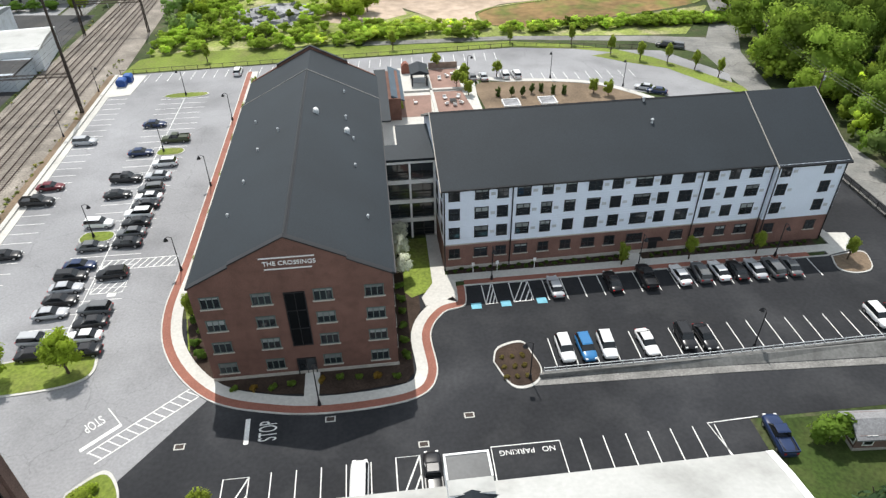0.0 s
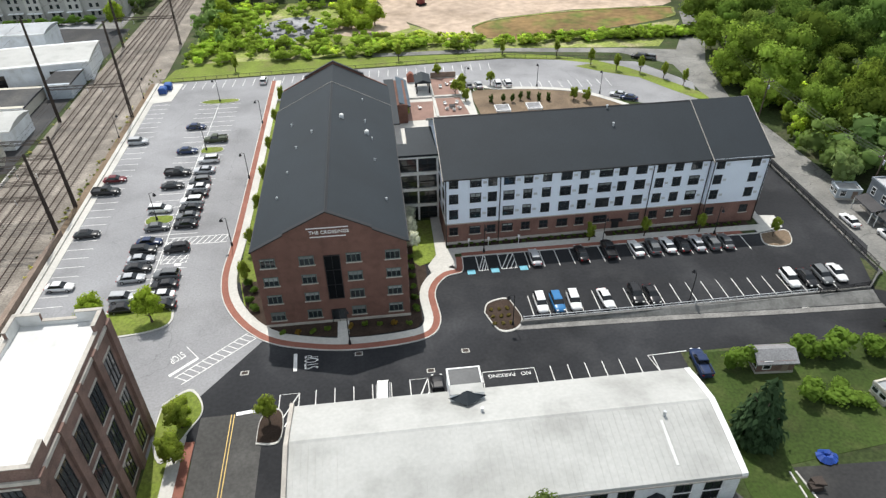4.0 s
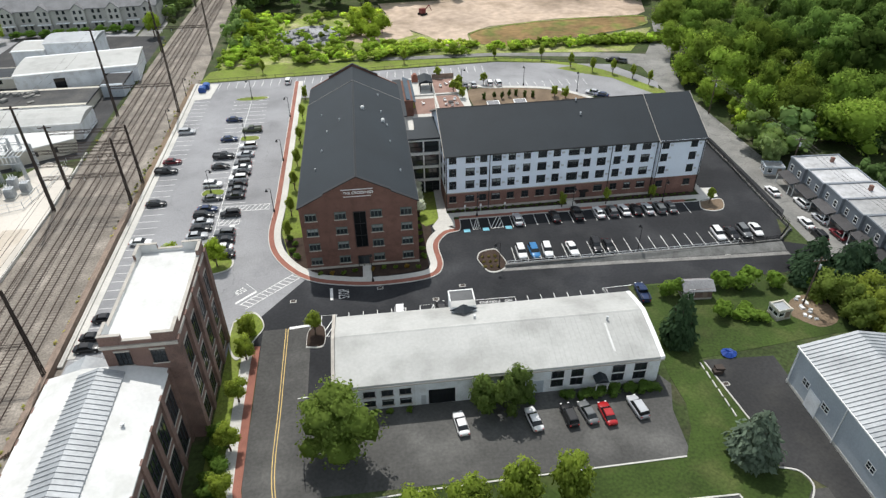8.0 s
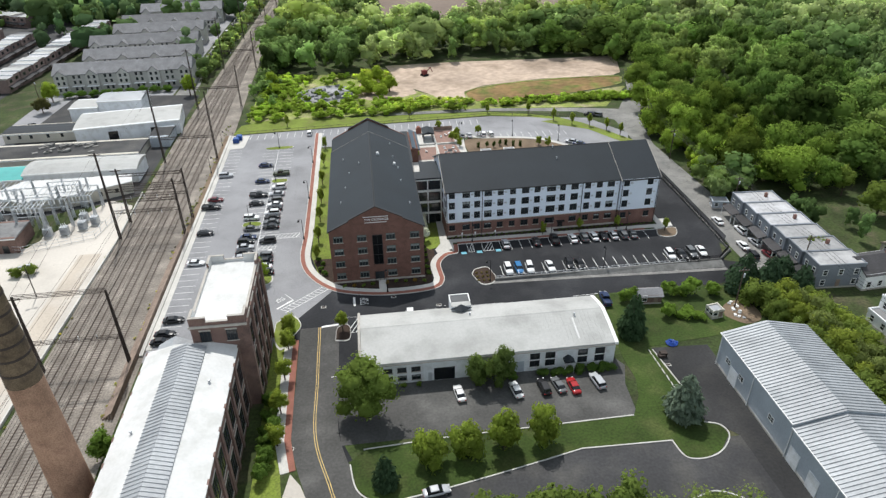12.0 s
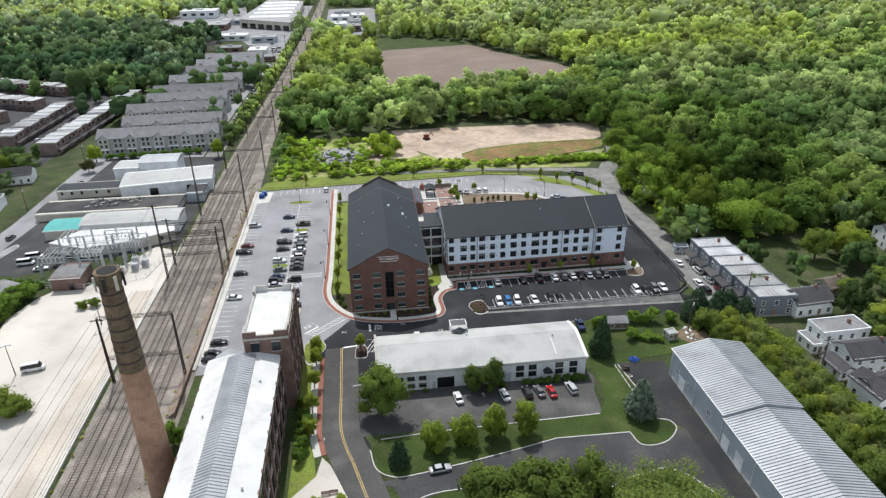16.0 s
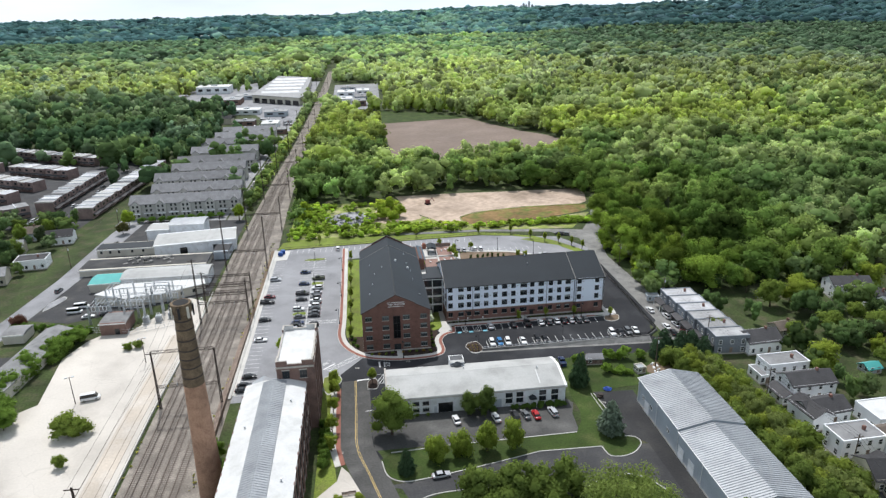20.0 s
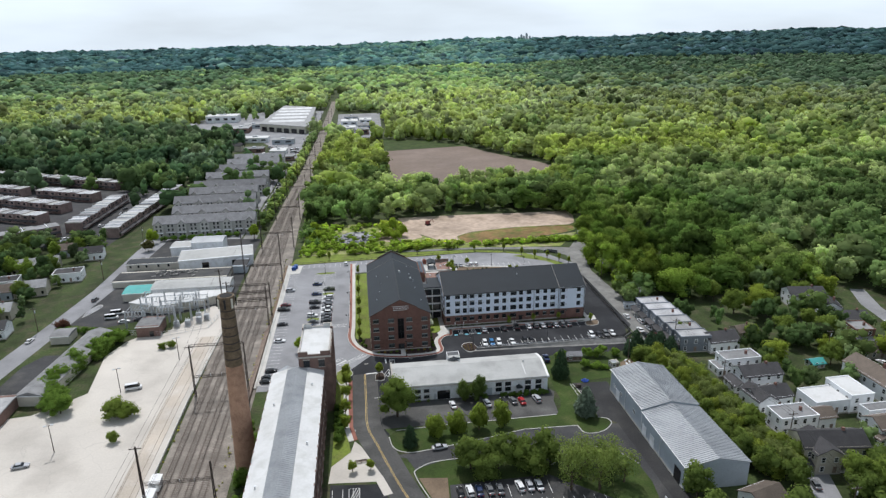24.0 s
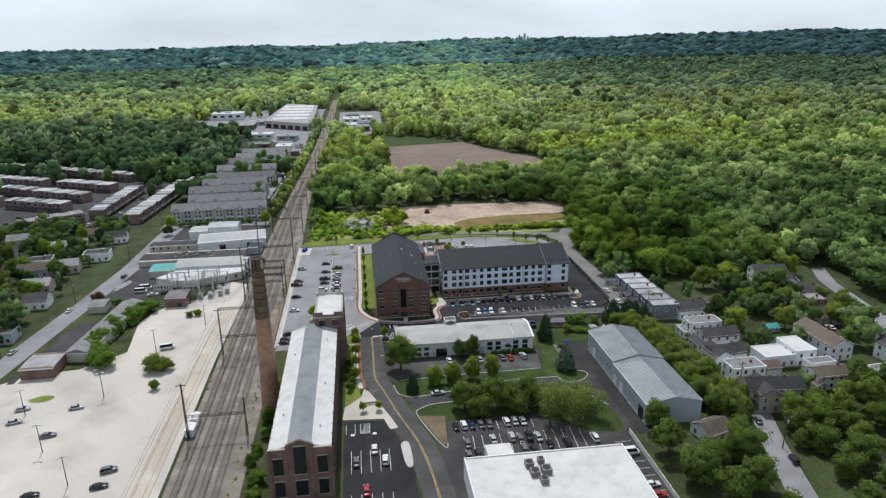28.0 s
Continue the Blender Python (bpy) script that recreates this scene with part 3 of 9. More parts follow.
# kerbs round the works lawns
for line in ([(6, -54), (20, -53.2), (56.8, -52.6)], curve([(3.6, -57), (4.6, -62.4), (7.4, -65.1), (12, -65.5), (28, -62.7), (44.7, -59.1)], 5), [(44.7, -59.1), (61.3, -59.5)],
             curve([(61.3, -59.5), (62.2, -63.4), (65.6, -64.1), (69.2, -62.8), (72.1, -59.7), (71.6, -57.1), (69.0, -56.1)], 5), [(69.3, -48.4), (67.7, -35)],
             curve([(48, -77), (54, -73), (60, -71.7), (64, -70.9), (68.2, -73.4), (72, -80)], 5), curve([(17.4, -93), (16.6, -95.3), (13.4, -88.2), (9.9, -76.8), (10.8, -73.4), (18, -70.7), (38, -71.3), (45, -75)], 5)):
    ground_piece("kerb_lawn", G().path(line, 0.24, 0.15, 0.3), M["kerb"], "worn pale concrete kerb round the works lawn", "kerb")


# raised walks round the brick building: a brick edge strip and a concrete walk inside it
def offset(pts, d):
    out = []
    for i, p in enumerate(pts):
        a, b = pts[max(i - 1, 0)], pts[min(i + 1, len(pts) - 1)]
        v = Vector((b[0] - a[0], b[1] - a[1])).normalized()
        out.append((p[0] - v.y * d, p[1] + v.x * d))
    return out


def strip(name, line, d0, d1, z, material, label, category="pavement"):
    a, b = offset(line, d0), offset(line, d1)
    g = G()
    for i in range(len(a) - 1):
        g.slab([a[i], a[i + 1], b[i + 1], b[i]], z - 0.4, z)
    return ground_piece(name, g, material, label, category)


strip("kerb_main", KERB_B, 0.0, 0.18, 0.17, M["kerb"], "pale concrete kerb round the brick building", "kerb")
strip("pavement_brick", KERB_B, 0.18, 1.25, 0.165, M["brick_walk"], "red brick edge strip of the pavement")
strip("pavement_concrete", KERB_B, 1.25, 2.7, 0.162, M["concrete"], "pale concrete pavement round the brick building")
area("walk_lot_west", [(-40.2, -20), (-38.9, -20), (-38.9, 92.6), (-34.2, 93.4), (-33.4, 105.4), (-40.2, 106.4)], 0.12, M["concrete"], "pale concrete walk along the lot wall", "pavement")
area("lawn_side", [(-6.2, 88), (-6.2, 14), (-4.4, 6), (-0.4, 0.8), (-0.2, 88)], 0.10, M["lawn_bright"], "narrow lawn beside the brick building", "lawn")
area("planting_front", [(-5.6, 12), (-4.0, 5.4), (-0.9, -0.5), (7.6, -3.0), (15.2, -3.9), (23.4, -3.1), (24.4, -1.6), (24.4, 5.4), (26.2, 10), (26.2, 20), (22.4, 20), (22.4, 0), (0, 0), (0, 12)], 0.12, M["mulch"], "dark mulched planting bed along the brick front", "planting bed")
area("lawn_court", [(25.2, 12.6), (28.6, 14.2), (28.6, 27), (24.6, 27), (24.2, 14)], 0.13, M["lawn_bright"], "small green lawn between the two buildings", "lawn")
area("walk_court", [(27.0, 10.6), (29.0, 11.0), (31.6, 12.4), (31.8, 15.6), (30.5, 17.0), (30.4, 28), (28.6, 28), (28.4, 15.4), (26.6, 12.4)], 0.164, M["concrete"], "pale concrete walk between the buildings", "pavement")
area("walk_entry", [(11.0, -4.2), (12.8, -4.3), (12.8, 0), (11.0, 0)], 0.166, M["concrete"], "concrete entrance path", "pavement")
area("kerb_row", [(33.0, 14.3), (89.0, 14.3), (89.0, 14.5), (33.0, 14.5)], 0.17, M["kerb"], "concrete kerb before the white building", "kerb")
area("walk_row_brick", [(33.0, 14.5), (86, 14.5), (86, 15.5), (33.0, 15.5)], 0.164, M["brick_walk"], "red brick edge strip", "pavement")
area("walk_row", [(30.5, 15.5), (89, 15.5), (89, 14.4), (94.5, 15.6), (95, 19.6), (92, 20), (92, 34), (90.6, 34), (90.6, 17.1), (30.5, 17.1)], 0.162, M["concrete"], "pale concrete walk before the white building", "pavement")
area("bed_row_west", [(31, 17.1), (58.6, 17.1), (58.6, 19.2), (31, 19.2)], 0.13, M["mulch"], "dark mulched planting bed", "planting bed")
area("bed_row_east", [(60.6, 17.1), (88.6, 17.1), (88.6, 19.4), (60.6, 19.4)], 0.13, M["mulch"], "dark mulched planting bed", "planting bed")
area("walk_door_row", [(58.6, 17.1), (60.6, 17.1), (60.6, 19.4), (58.6, 19.4)], 0.164, M["concrete"], "concrete path to the side door", "pavement")


def island(name, pts, label, fill="lawn_bright"):
    c = curve(pts + [pts[0]], 5)[:-1]
    o = thing(name, label, "traffic island", kind="structure")
    part("kerb", G().slab(c, -0.2, 0.16), M["kerb"], o)
    cx, cy = sum(p[0] for p in c) / len(c), sum(p[1] for p in c) / len(c)
    part("planting", G().slab([(cx + (x - cx) * 0.94, cy + (y - cy) * 0.9) for x, y in c], 0.0, 0.19), M[fill], o)
    return o


island("island_west_far", [(-26.4, 91.3), (-24, 92.6), (-18, 92.8), (-16, 91.6), (-18, 90.2), (-24, 90.0)], "long kerbed grass island with a lamp post")
island("island_west_middle", [(-21.4, 62.9), (-20.6, 64.4), (-17, 64.4), (-16, 63), (-17, 61.6), (-20.6, 61.6)], "short kerbed grass island between parked cars")
island("island_west_near", [(-26.9, 34), (-26, 35.6), (-22.4, 35.6), (-21.4, 34.4), (-22.2, 32.8), (-26, 32.6)], "short kerbed grass island between parked cars")
island("island_south", [(-28, 0.4), (-28, 5.6), (-26, 6.8), (-17, 6.8), (-15.4, 5), (-16, 2.4), (-20, 1.0)], "kerbed grass island with two small trees")
island("island_east", [(34.4, -1.0), (35.4, 1.4), (38.6, 2.2), (39.6, 0), (40.2, -3.4), (38.6, -5.6), (36, -5.4)], "kerbed island planted with brown shrubs", "mulch")
island("island_row_end", [(89.2, 14.2), (88.4, 11.2), (90.2, 9.8), (93, 10.2), (94.4, 12.4), (94.4, 14.8)], "kerbed planted island at the end of the row", "soil")
island("island_road_west", [(-13, -14), (-10, -11.6), (-8.2, -13), (-7.2, -16), (-8.4, -19), (-11, -24), (-13, -20)], "kerbed grass verge with low shrubs")
island("island_gate", [(0.6, -22.5), (0.8, -18.4), (2.4, -16.6), (3.8, -18), (3.6, -22.5)], "kerbed island with one young tree", "mulch")
island("island_mill_lot", [(3.4, -92), (4.6, -90.5), (6.0, -92), (6.4, -101), (5.4, -103), (4.2, -101)], "kerbed island with a low concrete wall", "concrete")


# ---------------------------------------------------------------- markings
def stalls(name, x0, y0, dx, dy, n, length, lx, ly, label, w=0.12, z=0.05):
    """n + 1 painted lines, each of that length, stepping by (dx, dy)."""
    g = G()
    v = Vector((lx, ly)).normalized()
    for i in range(n + 1):
        p = (x0 + dx * i, y0 + dy * i)
        g.path([p, (p[0] + v.x * length, p[1] + v.y * length)], w, z)
    return ground_piece(name, g, M["paint"], label, "road marking")


stalls("stall_lines_wall", -39.6, -20.3, 0, 2.72, 41, 5.4, 1, 0, "white stall lines along the retaining wall")
for k, (a, n) in enumerate(((7.0, 9), (36.0, 9), (65.2, 9))):
    stalls("stall_lines_centre", -26.5, a, 0, 2.72, n, 10.6, 1, 0, "white stall lines of the double parking row")
ground_piece("stall_spine", G().path([(-21.2, 6), (-21.2, 92)], 0.13, 0.052), M["paint"], "white line down the double parking row", "road marking")
stalls("stall_lines_rear", -33, 101.0, 2.72, 0.09, 32, 5.2, 0.06, 1, "white stall lines at the back of the lot")
stalls("stall_lines_garden", 41.5, 89.0, 2.72, -0.1, 16, 5.0, 0, 1, "white stall lines by the garden")
stalls("stall_lines_row", 44.37, 9.65, 2.73, 0.02, 15, 4.9, 0, 1, "white stall lines before the white building")
stalls("stall_lines_wall_east", 42.25, -2.7, 2.725, 0.0, 19, 4.9, 0, 1, "white stall lines above the retaining wall")
stalls("stall_lines_works", 42.0, -18.6, 2.6, 0.0, 6, 4.85, 0, 1, "white stall lines behind the low building")
stalls("stall_lines_works", 8.1, -20.6, 2.65, 0.0, 4, 6.6, 0, 1, "white stall lines behind the low building")
ground_piece("bay_outline", G().path([(31.8, -18.6), (31.9, -13.7), (39.6, -13.75), (39.6, -18.6)], 0.13, 0.05).path([(58.0, -19), (56.9, -13.5), (63, -13.3)], 0.13, 0.05), M["paint"], "white outline of the no parking bay", "road marking")
g = G()
for i in range(6):
    g.box(42.2 + 2.6 * i + 0.3, 42.2 + 2.6 * i + 2.0, -18.3, -18.05, 0.02, 0.15)
ground_piece("wheel_stops", g, M["paint"], "row of white concrete wheel stops behind the low building", "wheel stop")
stalls("stall_lines_middle", 20.2, -88.6, 2.74, 0.0, 9, 5.2, 0, 1, "white stall lines under the trees")
stalls("stall_lines_middle", 22.0, -100.5, 2.74, 0.0, 14, 10.0, 0.05, 1, "white stall lines of the near lot")
stalls("stall_lines_middle", 66.4, -148, 0, 3.2, 15, 5.0, 1, 0, "white stall lines by the white fence")
stalls("stall_lines_mill", -12.6, -84.4, 2.74, 0.0, 2, 5.2, 0, 1, "white stall lines by the mill")
stalls("stall_lines_mill", -11.0, -103.6, 2.74, 0.0, 4, 10.4, 0, 1, "white stall lines by the mill")
stalls("stall_lines_mill", -11.0, -118, 2.74, 0.0, 4, 5.4, 0, 1, "white stall lines by the mill")


def hatch(name, x0, x1, y0, y1, step, slope, label):
    g = G()
    g.path([(x0, y0), (x1, y0), (x1, y1), (x0, y1), (x0, y0)], 0.14, 0.05)
    x = x0
    while x < x1 - 0.05:
        g.path([(x, y0), (min(x + slope, x1), y0 + (y1 - y0) * min(1, (x1 - x) / slope))], 0.16, 0.05)
        x += step
    return ground_piece(name, g, M["paint"], label, "road marking")


hatch("crosswalk", -21.0, -10.0, 25.0, 27.4, 1.1, 1.2, "white hatched crossing in the lot")
hatch("crosswalk", -20.8, -16.2, 19.4, 22.0, 1.1, 1.2, "white hatched bay in the lot")
hatch("access_aisle", 35.4, 37.0, 10.0, 14.2, 0.5, 1.4, "white hatched access aisle")
hatch("access_aisle", 39.4, 42.2, 10.0, 14.2, 0.8, 2.0, "white hatched access aisle")
hatch("access_aisle", -8.2, -5.4, -84.4, -79.2, 0.7, 2.0, "white hatched access aisle")
hatch("access_aisle", 21.4, 24.0, -20.0, -13.8, 1.0, 2.6, "white hatched access aisle")
hatch("access_aisle", 3.1, 5.8, -20.0, -14.3, 1.0, 2.7, "white hatched access aisle")
g = G()
p, q = Vector((-2.0, -1.3)), Vector((-11.8, -9.8))
d = (q - p).normalized()
s = Vector((-d.y, d.x))
for side in (-0.95, 0.95):
    g.path([tuple(p + s * side), tuple(q + s * side)], 0.15, 0.05)
for i in range(12):
    c = p + (q - p) * (i + 0.5) / 12
    g.path([tuple(c - s * 0.95 + d * 0.35), tuple(c + s * 0.95 - d * 0.35)], 0.14, 0.05)
ground_piece("crosswalk", g, M["paint"], "white ladder crossing over the drive", "road marking")
ground_piece("stop_line", G().path([(4.75, -6.4), (4.9, -10.0)], 0.55, 0.05), M["paint"], "white stop line", "road marking")
ground_piece("stop_line", G().path([(-13.3, -8.6), (-9.7, -5.4)], 0.5, 0.05).path([(-9.7, -5.4), (-11.9, -2.7)], 0.12, 0.052), M["paint"], "white stop line", "road marking")
ground_piece("stop_line", G().path([(-2.6, -17.0), (1.2, -16.6)], 0.6, 0.05), M["paint"], "white stop line", "road marking")
ground_piece("lane_tick", G().path([(-0.2, -34), (2.0, -33.8)], 0.16, 0.05), M["paint"], "white lane mark", "road marking")
for x in (34.0, 38.2, 43.3):
    ground_piece("disabled_bay_sign", G().box(x - 0.7, x + 0.7, 9.2, 10.4, 0.03, 0.05), M["blue_sign"], "blue painted bay square on asphalt", "road marking")
for x, y in ((-18, 25.0), (-17.6, 19.0), (-10.6, -84.9), (-4, -84.9)):
    ground_piece("bay_square", G().box(x - 0.6, x + 0.6, y - 0.5, y + 0.5, 0.03, 0.05), M["paint"], "pale painted bay square", "road marking")


def lettering(name, text, size, loc, rz, label, flat=True, material="paint", depth=0.004):
    cu = bpy.data.curves.new(name, "FONT")
    cu.body, cu.size, cu.extrude, cu.align_x, cu.align_y = text, size, depth, "CENTER", "CENTER"
    tmp = new(name + "_curve", cu)
    me = bpy.data.meshes.new_from_object(tmp.evaluated_get(bpy.context.evaluated_depsgraph_get()))
    bpy.data.objects.remove(tmp)
    me.materials.clear()
    me.materials.append(M[material])
    ob = new(name, me)
    ob.matrix_basis = pose(*loc, 0 if flat else 90, 0, rz)
    return tagged(ob, label, "lettering", kind="structure" if flat else "")


lettering("stop_word", "STOP", 1.9, (7.3, -8.4, 0.05), 92, "white painted word on the asphalt").scale = (0.62, 1.55, 1)
lettering("stop_word", "STOP", 1.9, (-12.9, -4.9, 0.05), 221, "white painted word on the asphalt").scale = (0.5, 1.1, 1)
lettering("parking_words", "NO   PARKING", 0.95, (35.8, -14.6, 0.05), 180, "white painted words on the asphalt")

# ---------------------------------------------------------------- brick building
def window(parent, x, y, z, w, h, face, cols=2, frame_paint="black_metal", lintel="", sill="stone_trim", rail=True, glass="glass", blind=0.0):
    """A framed window set on a wall face: face is s, n, e or w; x, y, z is the middle of the opening's foot."""
    rz = {"s": 0, "n": 180, "e": 90, "w": -90}[face]
    o = part("window", G().box(-w / 2, w / 2, -0.02, 0.10, 0, h), M[glass], parent)
    o.matrix_basis = pose(x, y, z, 0, 0, rz)
    t = 0.09
    g = G().box(-w / 2 - t, w / 2 + t, -0.08, 0.0, -t, 0).box(-w / 2 - t, w / 2 + t, -0.08, 0.0, h, h + t)
    for i in range(cols + 1):
        c = -w / 2 + w * i / cols
        g.box(c - t * 0.6, c + t * 0.6, -0.078, 0.0, 0, h)
    if rail:
        g.box(-w / 2, w / 2, -0.07, 0.0, h * 0.5 - 0.04, h * 0.5 + 0.04)
    part("window_frame", g, M[frame_paint], o)
    if blind:
        part("blind", G().box(-w / 2 + 0.1, w / 2 - 0.1, -0.035, -0.018, h * (1 - blind), h - 0.05), M["blind"], o)
    if sill:
        part("window_sill", G().box(-w / 2 - 0.2, w / 2 + 0.2, -0.14, 0.0, -0.26, -t), M[sill], o)
    if lintel:
        part("lintel", G().box(-w / 2 - 0.15, w / 2 + 0.15, -0.1, 0.0, h + t, h + 0.38), M[lintel], o)
    return o


EAVE, APEX = 14.6, 20.3
BX0, BX1, BY1 = 0.0, 22.6, 49.5
MID = 11.3
brick_building = thing("brick_building", "four-storey red brick apartment house with dark shingle gable roof", "building", kind="")
slope = (APEX - EAVE) / (BX1 - MID)
step_x = 4.9
# front wall with a stepped gable parapet
low = EAVE + 0.35
sec = [(BX0, 0), (BX1, 0), (BX1, EAVE + 0.1), (BX1 - step_x, EAVE + slope * step_x + 0.15), (BX1 - step_x, EAVE + slope * step_x + 0.45), (MID, APEX + 0.42), (BX0 + step_x, EAVE + slope * step_x + 0.45), (BX0 + step_x, EAVE + slope * step_x + 0.15), (BX0, EAVE + 0.1)]
part("front_wall", G().prism(sec, 0.0, 0.5), M["brick"], brick_building)
cap = G()
top = sec[2:]
for a, b in zip(top, top[1:]):
    if abs(a[0] - b[0]) > 0.1:
        cap.prism([(a[0], a[1]), (b[0], b[1]), (b[0], b[1] + 0.16), (a[0], a[1] + 0.16)], -0.12, 0.62)
part("parapet_cap", cap, M["black_metal"], brick_building, "dark metal parapet cap")
part("side_wall", G().box(BX0, BX0 + 0.4, 0.5, BY1, 0, EAVE - 0.1), M["brick"], brick_building)
part("side_wall", G().box(BX1 - 0.4, BX1, 0.5, BY1, 0, EAVE - 0.1), M["brick"], brick_building)
part("plinth", G().box(BX0 - 0.08, BX1 + 0.08, -0.08, 0.0, 0, 0.6), M["stone_trim"], brick_building, "pale stone plinth")


def gable_roof(parent, x0, x1, xm, y0, y1, ze, zr, over=0.3, thick=0.35, name="roof", material="roof_dark", label=""):
    s0, s1 = (zr - ze) / (xm - x0), (zr - ze) / (x1 - xm)
    sec = [(x0 - over, ze - over * s0), (xm, zr), (x1 + over, ze - over * s1), (x1 + over, ze - over * s1 - thick), (xm, zr - thick), (x0 - over, ze - over * s0 - thick)]
    return part(name, G().prism(sec[::-1], y0, y1), M[material], parent, label)


main_roof = gable_roof(brick_building, BX0, BX1, MID, 0.5, BY1, EAVE, APEX, label="dark charcoal shingle roof")
part("ridge_cap", G().prism([(MID - 0.25, APEX - 0.1), (MID + 0.25, APEX - 0.1), (MID, APEX + 0.07)], 0.6, BY1), M["black_metal"], main_roof)
for x, s in ((BX0 - 0.3, -1), (BX1 + 0.3, 1)):
    part("gutter", G().box(min(x, x + s * 0.16), max(x, x + s * 0.16), 0.6, BY1, EAVE - 0.5, EAVE - 0.28), M["black_metal"], brick_building)
# rear part, a little lower, with a stepped parapet at its end
rear_roof = gable_roof(brick_building, BX0, BX1, MID, BY1, 60.6, EAVE - 0.35, APEX - 0.35, label="dark shingle roof of the rear part")
part("verge_trim", G().prism([(BX0 - 0.35, EAVE - 0.3), (MID, APEX - 0.05), (MID, APEX + 0.12), (BX0 - 0.35, EAVE - 0.1)], BY1 - 0.1, BY1 + 0.1).prism([(MID, APEX - 0.05), (BX1 + 0.35, EAVE - 0.3), (BX1 + 0.35, EAVE - 0.1), (MID, APEX + 0.12)], BY1 - 0.1, BY1 + 0.1), M["concrete_old"], brick_building, "grey verge where the roof steps")
part("rear_wall", G().box(BX0, BX1, BY1 + 0.05, 60.5, 0, EAVE - 0.5), M["brick"], brick_building)
part("rear_gable", G().prism([(x, z - 0.35 if z > 1 else z) for x, z in sec], 60.6, 61.1), M["brick"], brick_building)
part("rear_cap", G().prism([(x, z - 0.33) for x, z in sec[4:7]] + [(x, z - 0.17) for x, z in sec[6:3:-1]], 60.5, 61.2), M["black_metal"], brick_building, "dark parapet cap")
# front windows: four columns by four floors and the tall glazed stair bay
for zc in (1.3, 4.75, 8.2, 11.65):
    for xc in (2.05, 7.7, 14.6, 20.4):
        window(brick_building, xc, 0.0, zc + 0.15, 2.1, 1.5, "s", 3, frame_paint="frame_green", sill="stone_trim", rail=False, blind=0.30 + 0.14 * math.sin(xc * 3 + zc))
bay = part("stair_glazing", G().box(10.3, 12.5, -0.06, 0.1, 5.0, 13.1), M["dark_glass"], brick_building, "tall dark stair glazing")
part("mullion", G().box(10.2, 10.32, -0.14, 0, 4.9, 13.2).box(12.48, 12.6, -0.14, 0, 4.9, 13.2).box(11.36, 11.44, -0.13, 0, 5.0, 13.1).box(10.3, 12.5, -0.14, 0, 4.9, 5.04).box(10.3, 12.5, -0.14, 0, 13.06, 13.2).box(10.3, 12.5, -0.13, 0, 7.6, 7.72).box(10.3, 12.5, -0.13, 0, 10.4, 10.52), M["black_metal"], bay)
door = part("entrance_door", G().box(10.4, 12.4, -0.05, 0.1, 0.16, 2.6), M["glass"], brick_building, "glazed entrance door")
part("door_frame", G().box(10.25, 10.4, -0.14, 0, 0.16, 2.75).box(12.4, 12.55, -0.14, 0, 0.16, 2.75).box(10.4, 12.4, -0.14, 0, 2.6, 2.75).box(11.35, 11.45, -0.13, 0, 0.16, 2.6), M["black_metal"], door)
part("name_sign_bar", G().box(MID - 3.0, MID + 3.0, -0.1, 0, 18.05, 18.17), M["white_trim"], brick_building)
part("name_sign_bar", G().box(MID - 2.6, MID + 2.6, -0.1, 0, 16.55, 16.67), M["white_trim"], brick_building)
lettering("name_sign", "THE CROSSINGS", 0.78, (MID + 0.2, -0.06, 17.36), 0, "raised white letters on the brick gable", False, "white_trim", 0.05)
# side windows, west and east walls
for zc in (1.3, 4.75, 8.2, 11.2):
    for k in range(11):
        window(brick_building, BX0, 3.2 + 4.3 * k, zc, 2.0, 1.7, "w", 2)
    for k in range(3):
        window(brick_building, BX1, 3.2 + 4.3 * k, zc, 2.0, 1.7, "e", 2)
# roof vents
for x, y, h in ((8.0, 30, 0.5), (17.5, 36, 0.6), (5.2, 27, 0.4), (18.8, 22, 0.4), (3.0, 12, 0.4), (20.2, 10, 0.4), (4.2, 19, 0.4), (18.6, 30, 0.4), (17.2, 46, 0.4), (3.6, 38, 0.4)):
    z = EAVE + slope * (x if x < MID else BX1 - x)
    v = thing("roof_vent", "small metal vent pipe on the dark roof", "roof vent", (x, y, z), group="vents on the brick building's roof")
    part("pipe", G().tube((0, 0, -0.3), (0, 0, h), 0.12), M["galv"], v)
    part("cap", G().tube((0, 0, h), (0, 0, h + 0.12), 0.2, 0.1), M["galv"], v)
for x, y in ((13.3, 34.4), (17.7, 31.6)):
    z = EAVE + slope * (BX1 - x)
    v = thing("roof_fan", "round white roof fan on the dark roof", "roof vent", (x, y, z))
    part("kerb_box", G().box(-0.4, 0.4, -0.4, 0.4, -0.4, 0.35), M["galv"], v)
    part("hood", G().tube((0, 0, 0.35), (0, 0, 0.6), 0.36, 0.4).tube((0, 0, 0.6), (0, 0, 0.8), 0.4, 0.15), M["white_trim"], v)

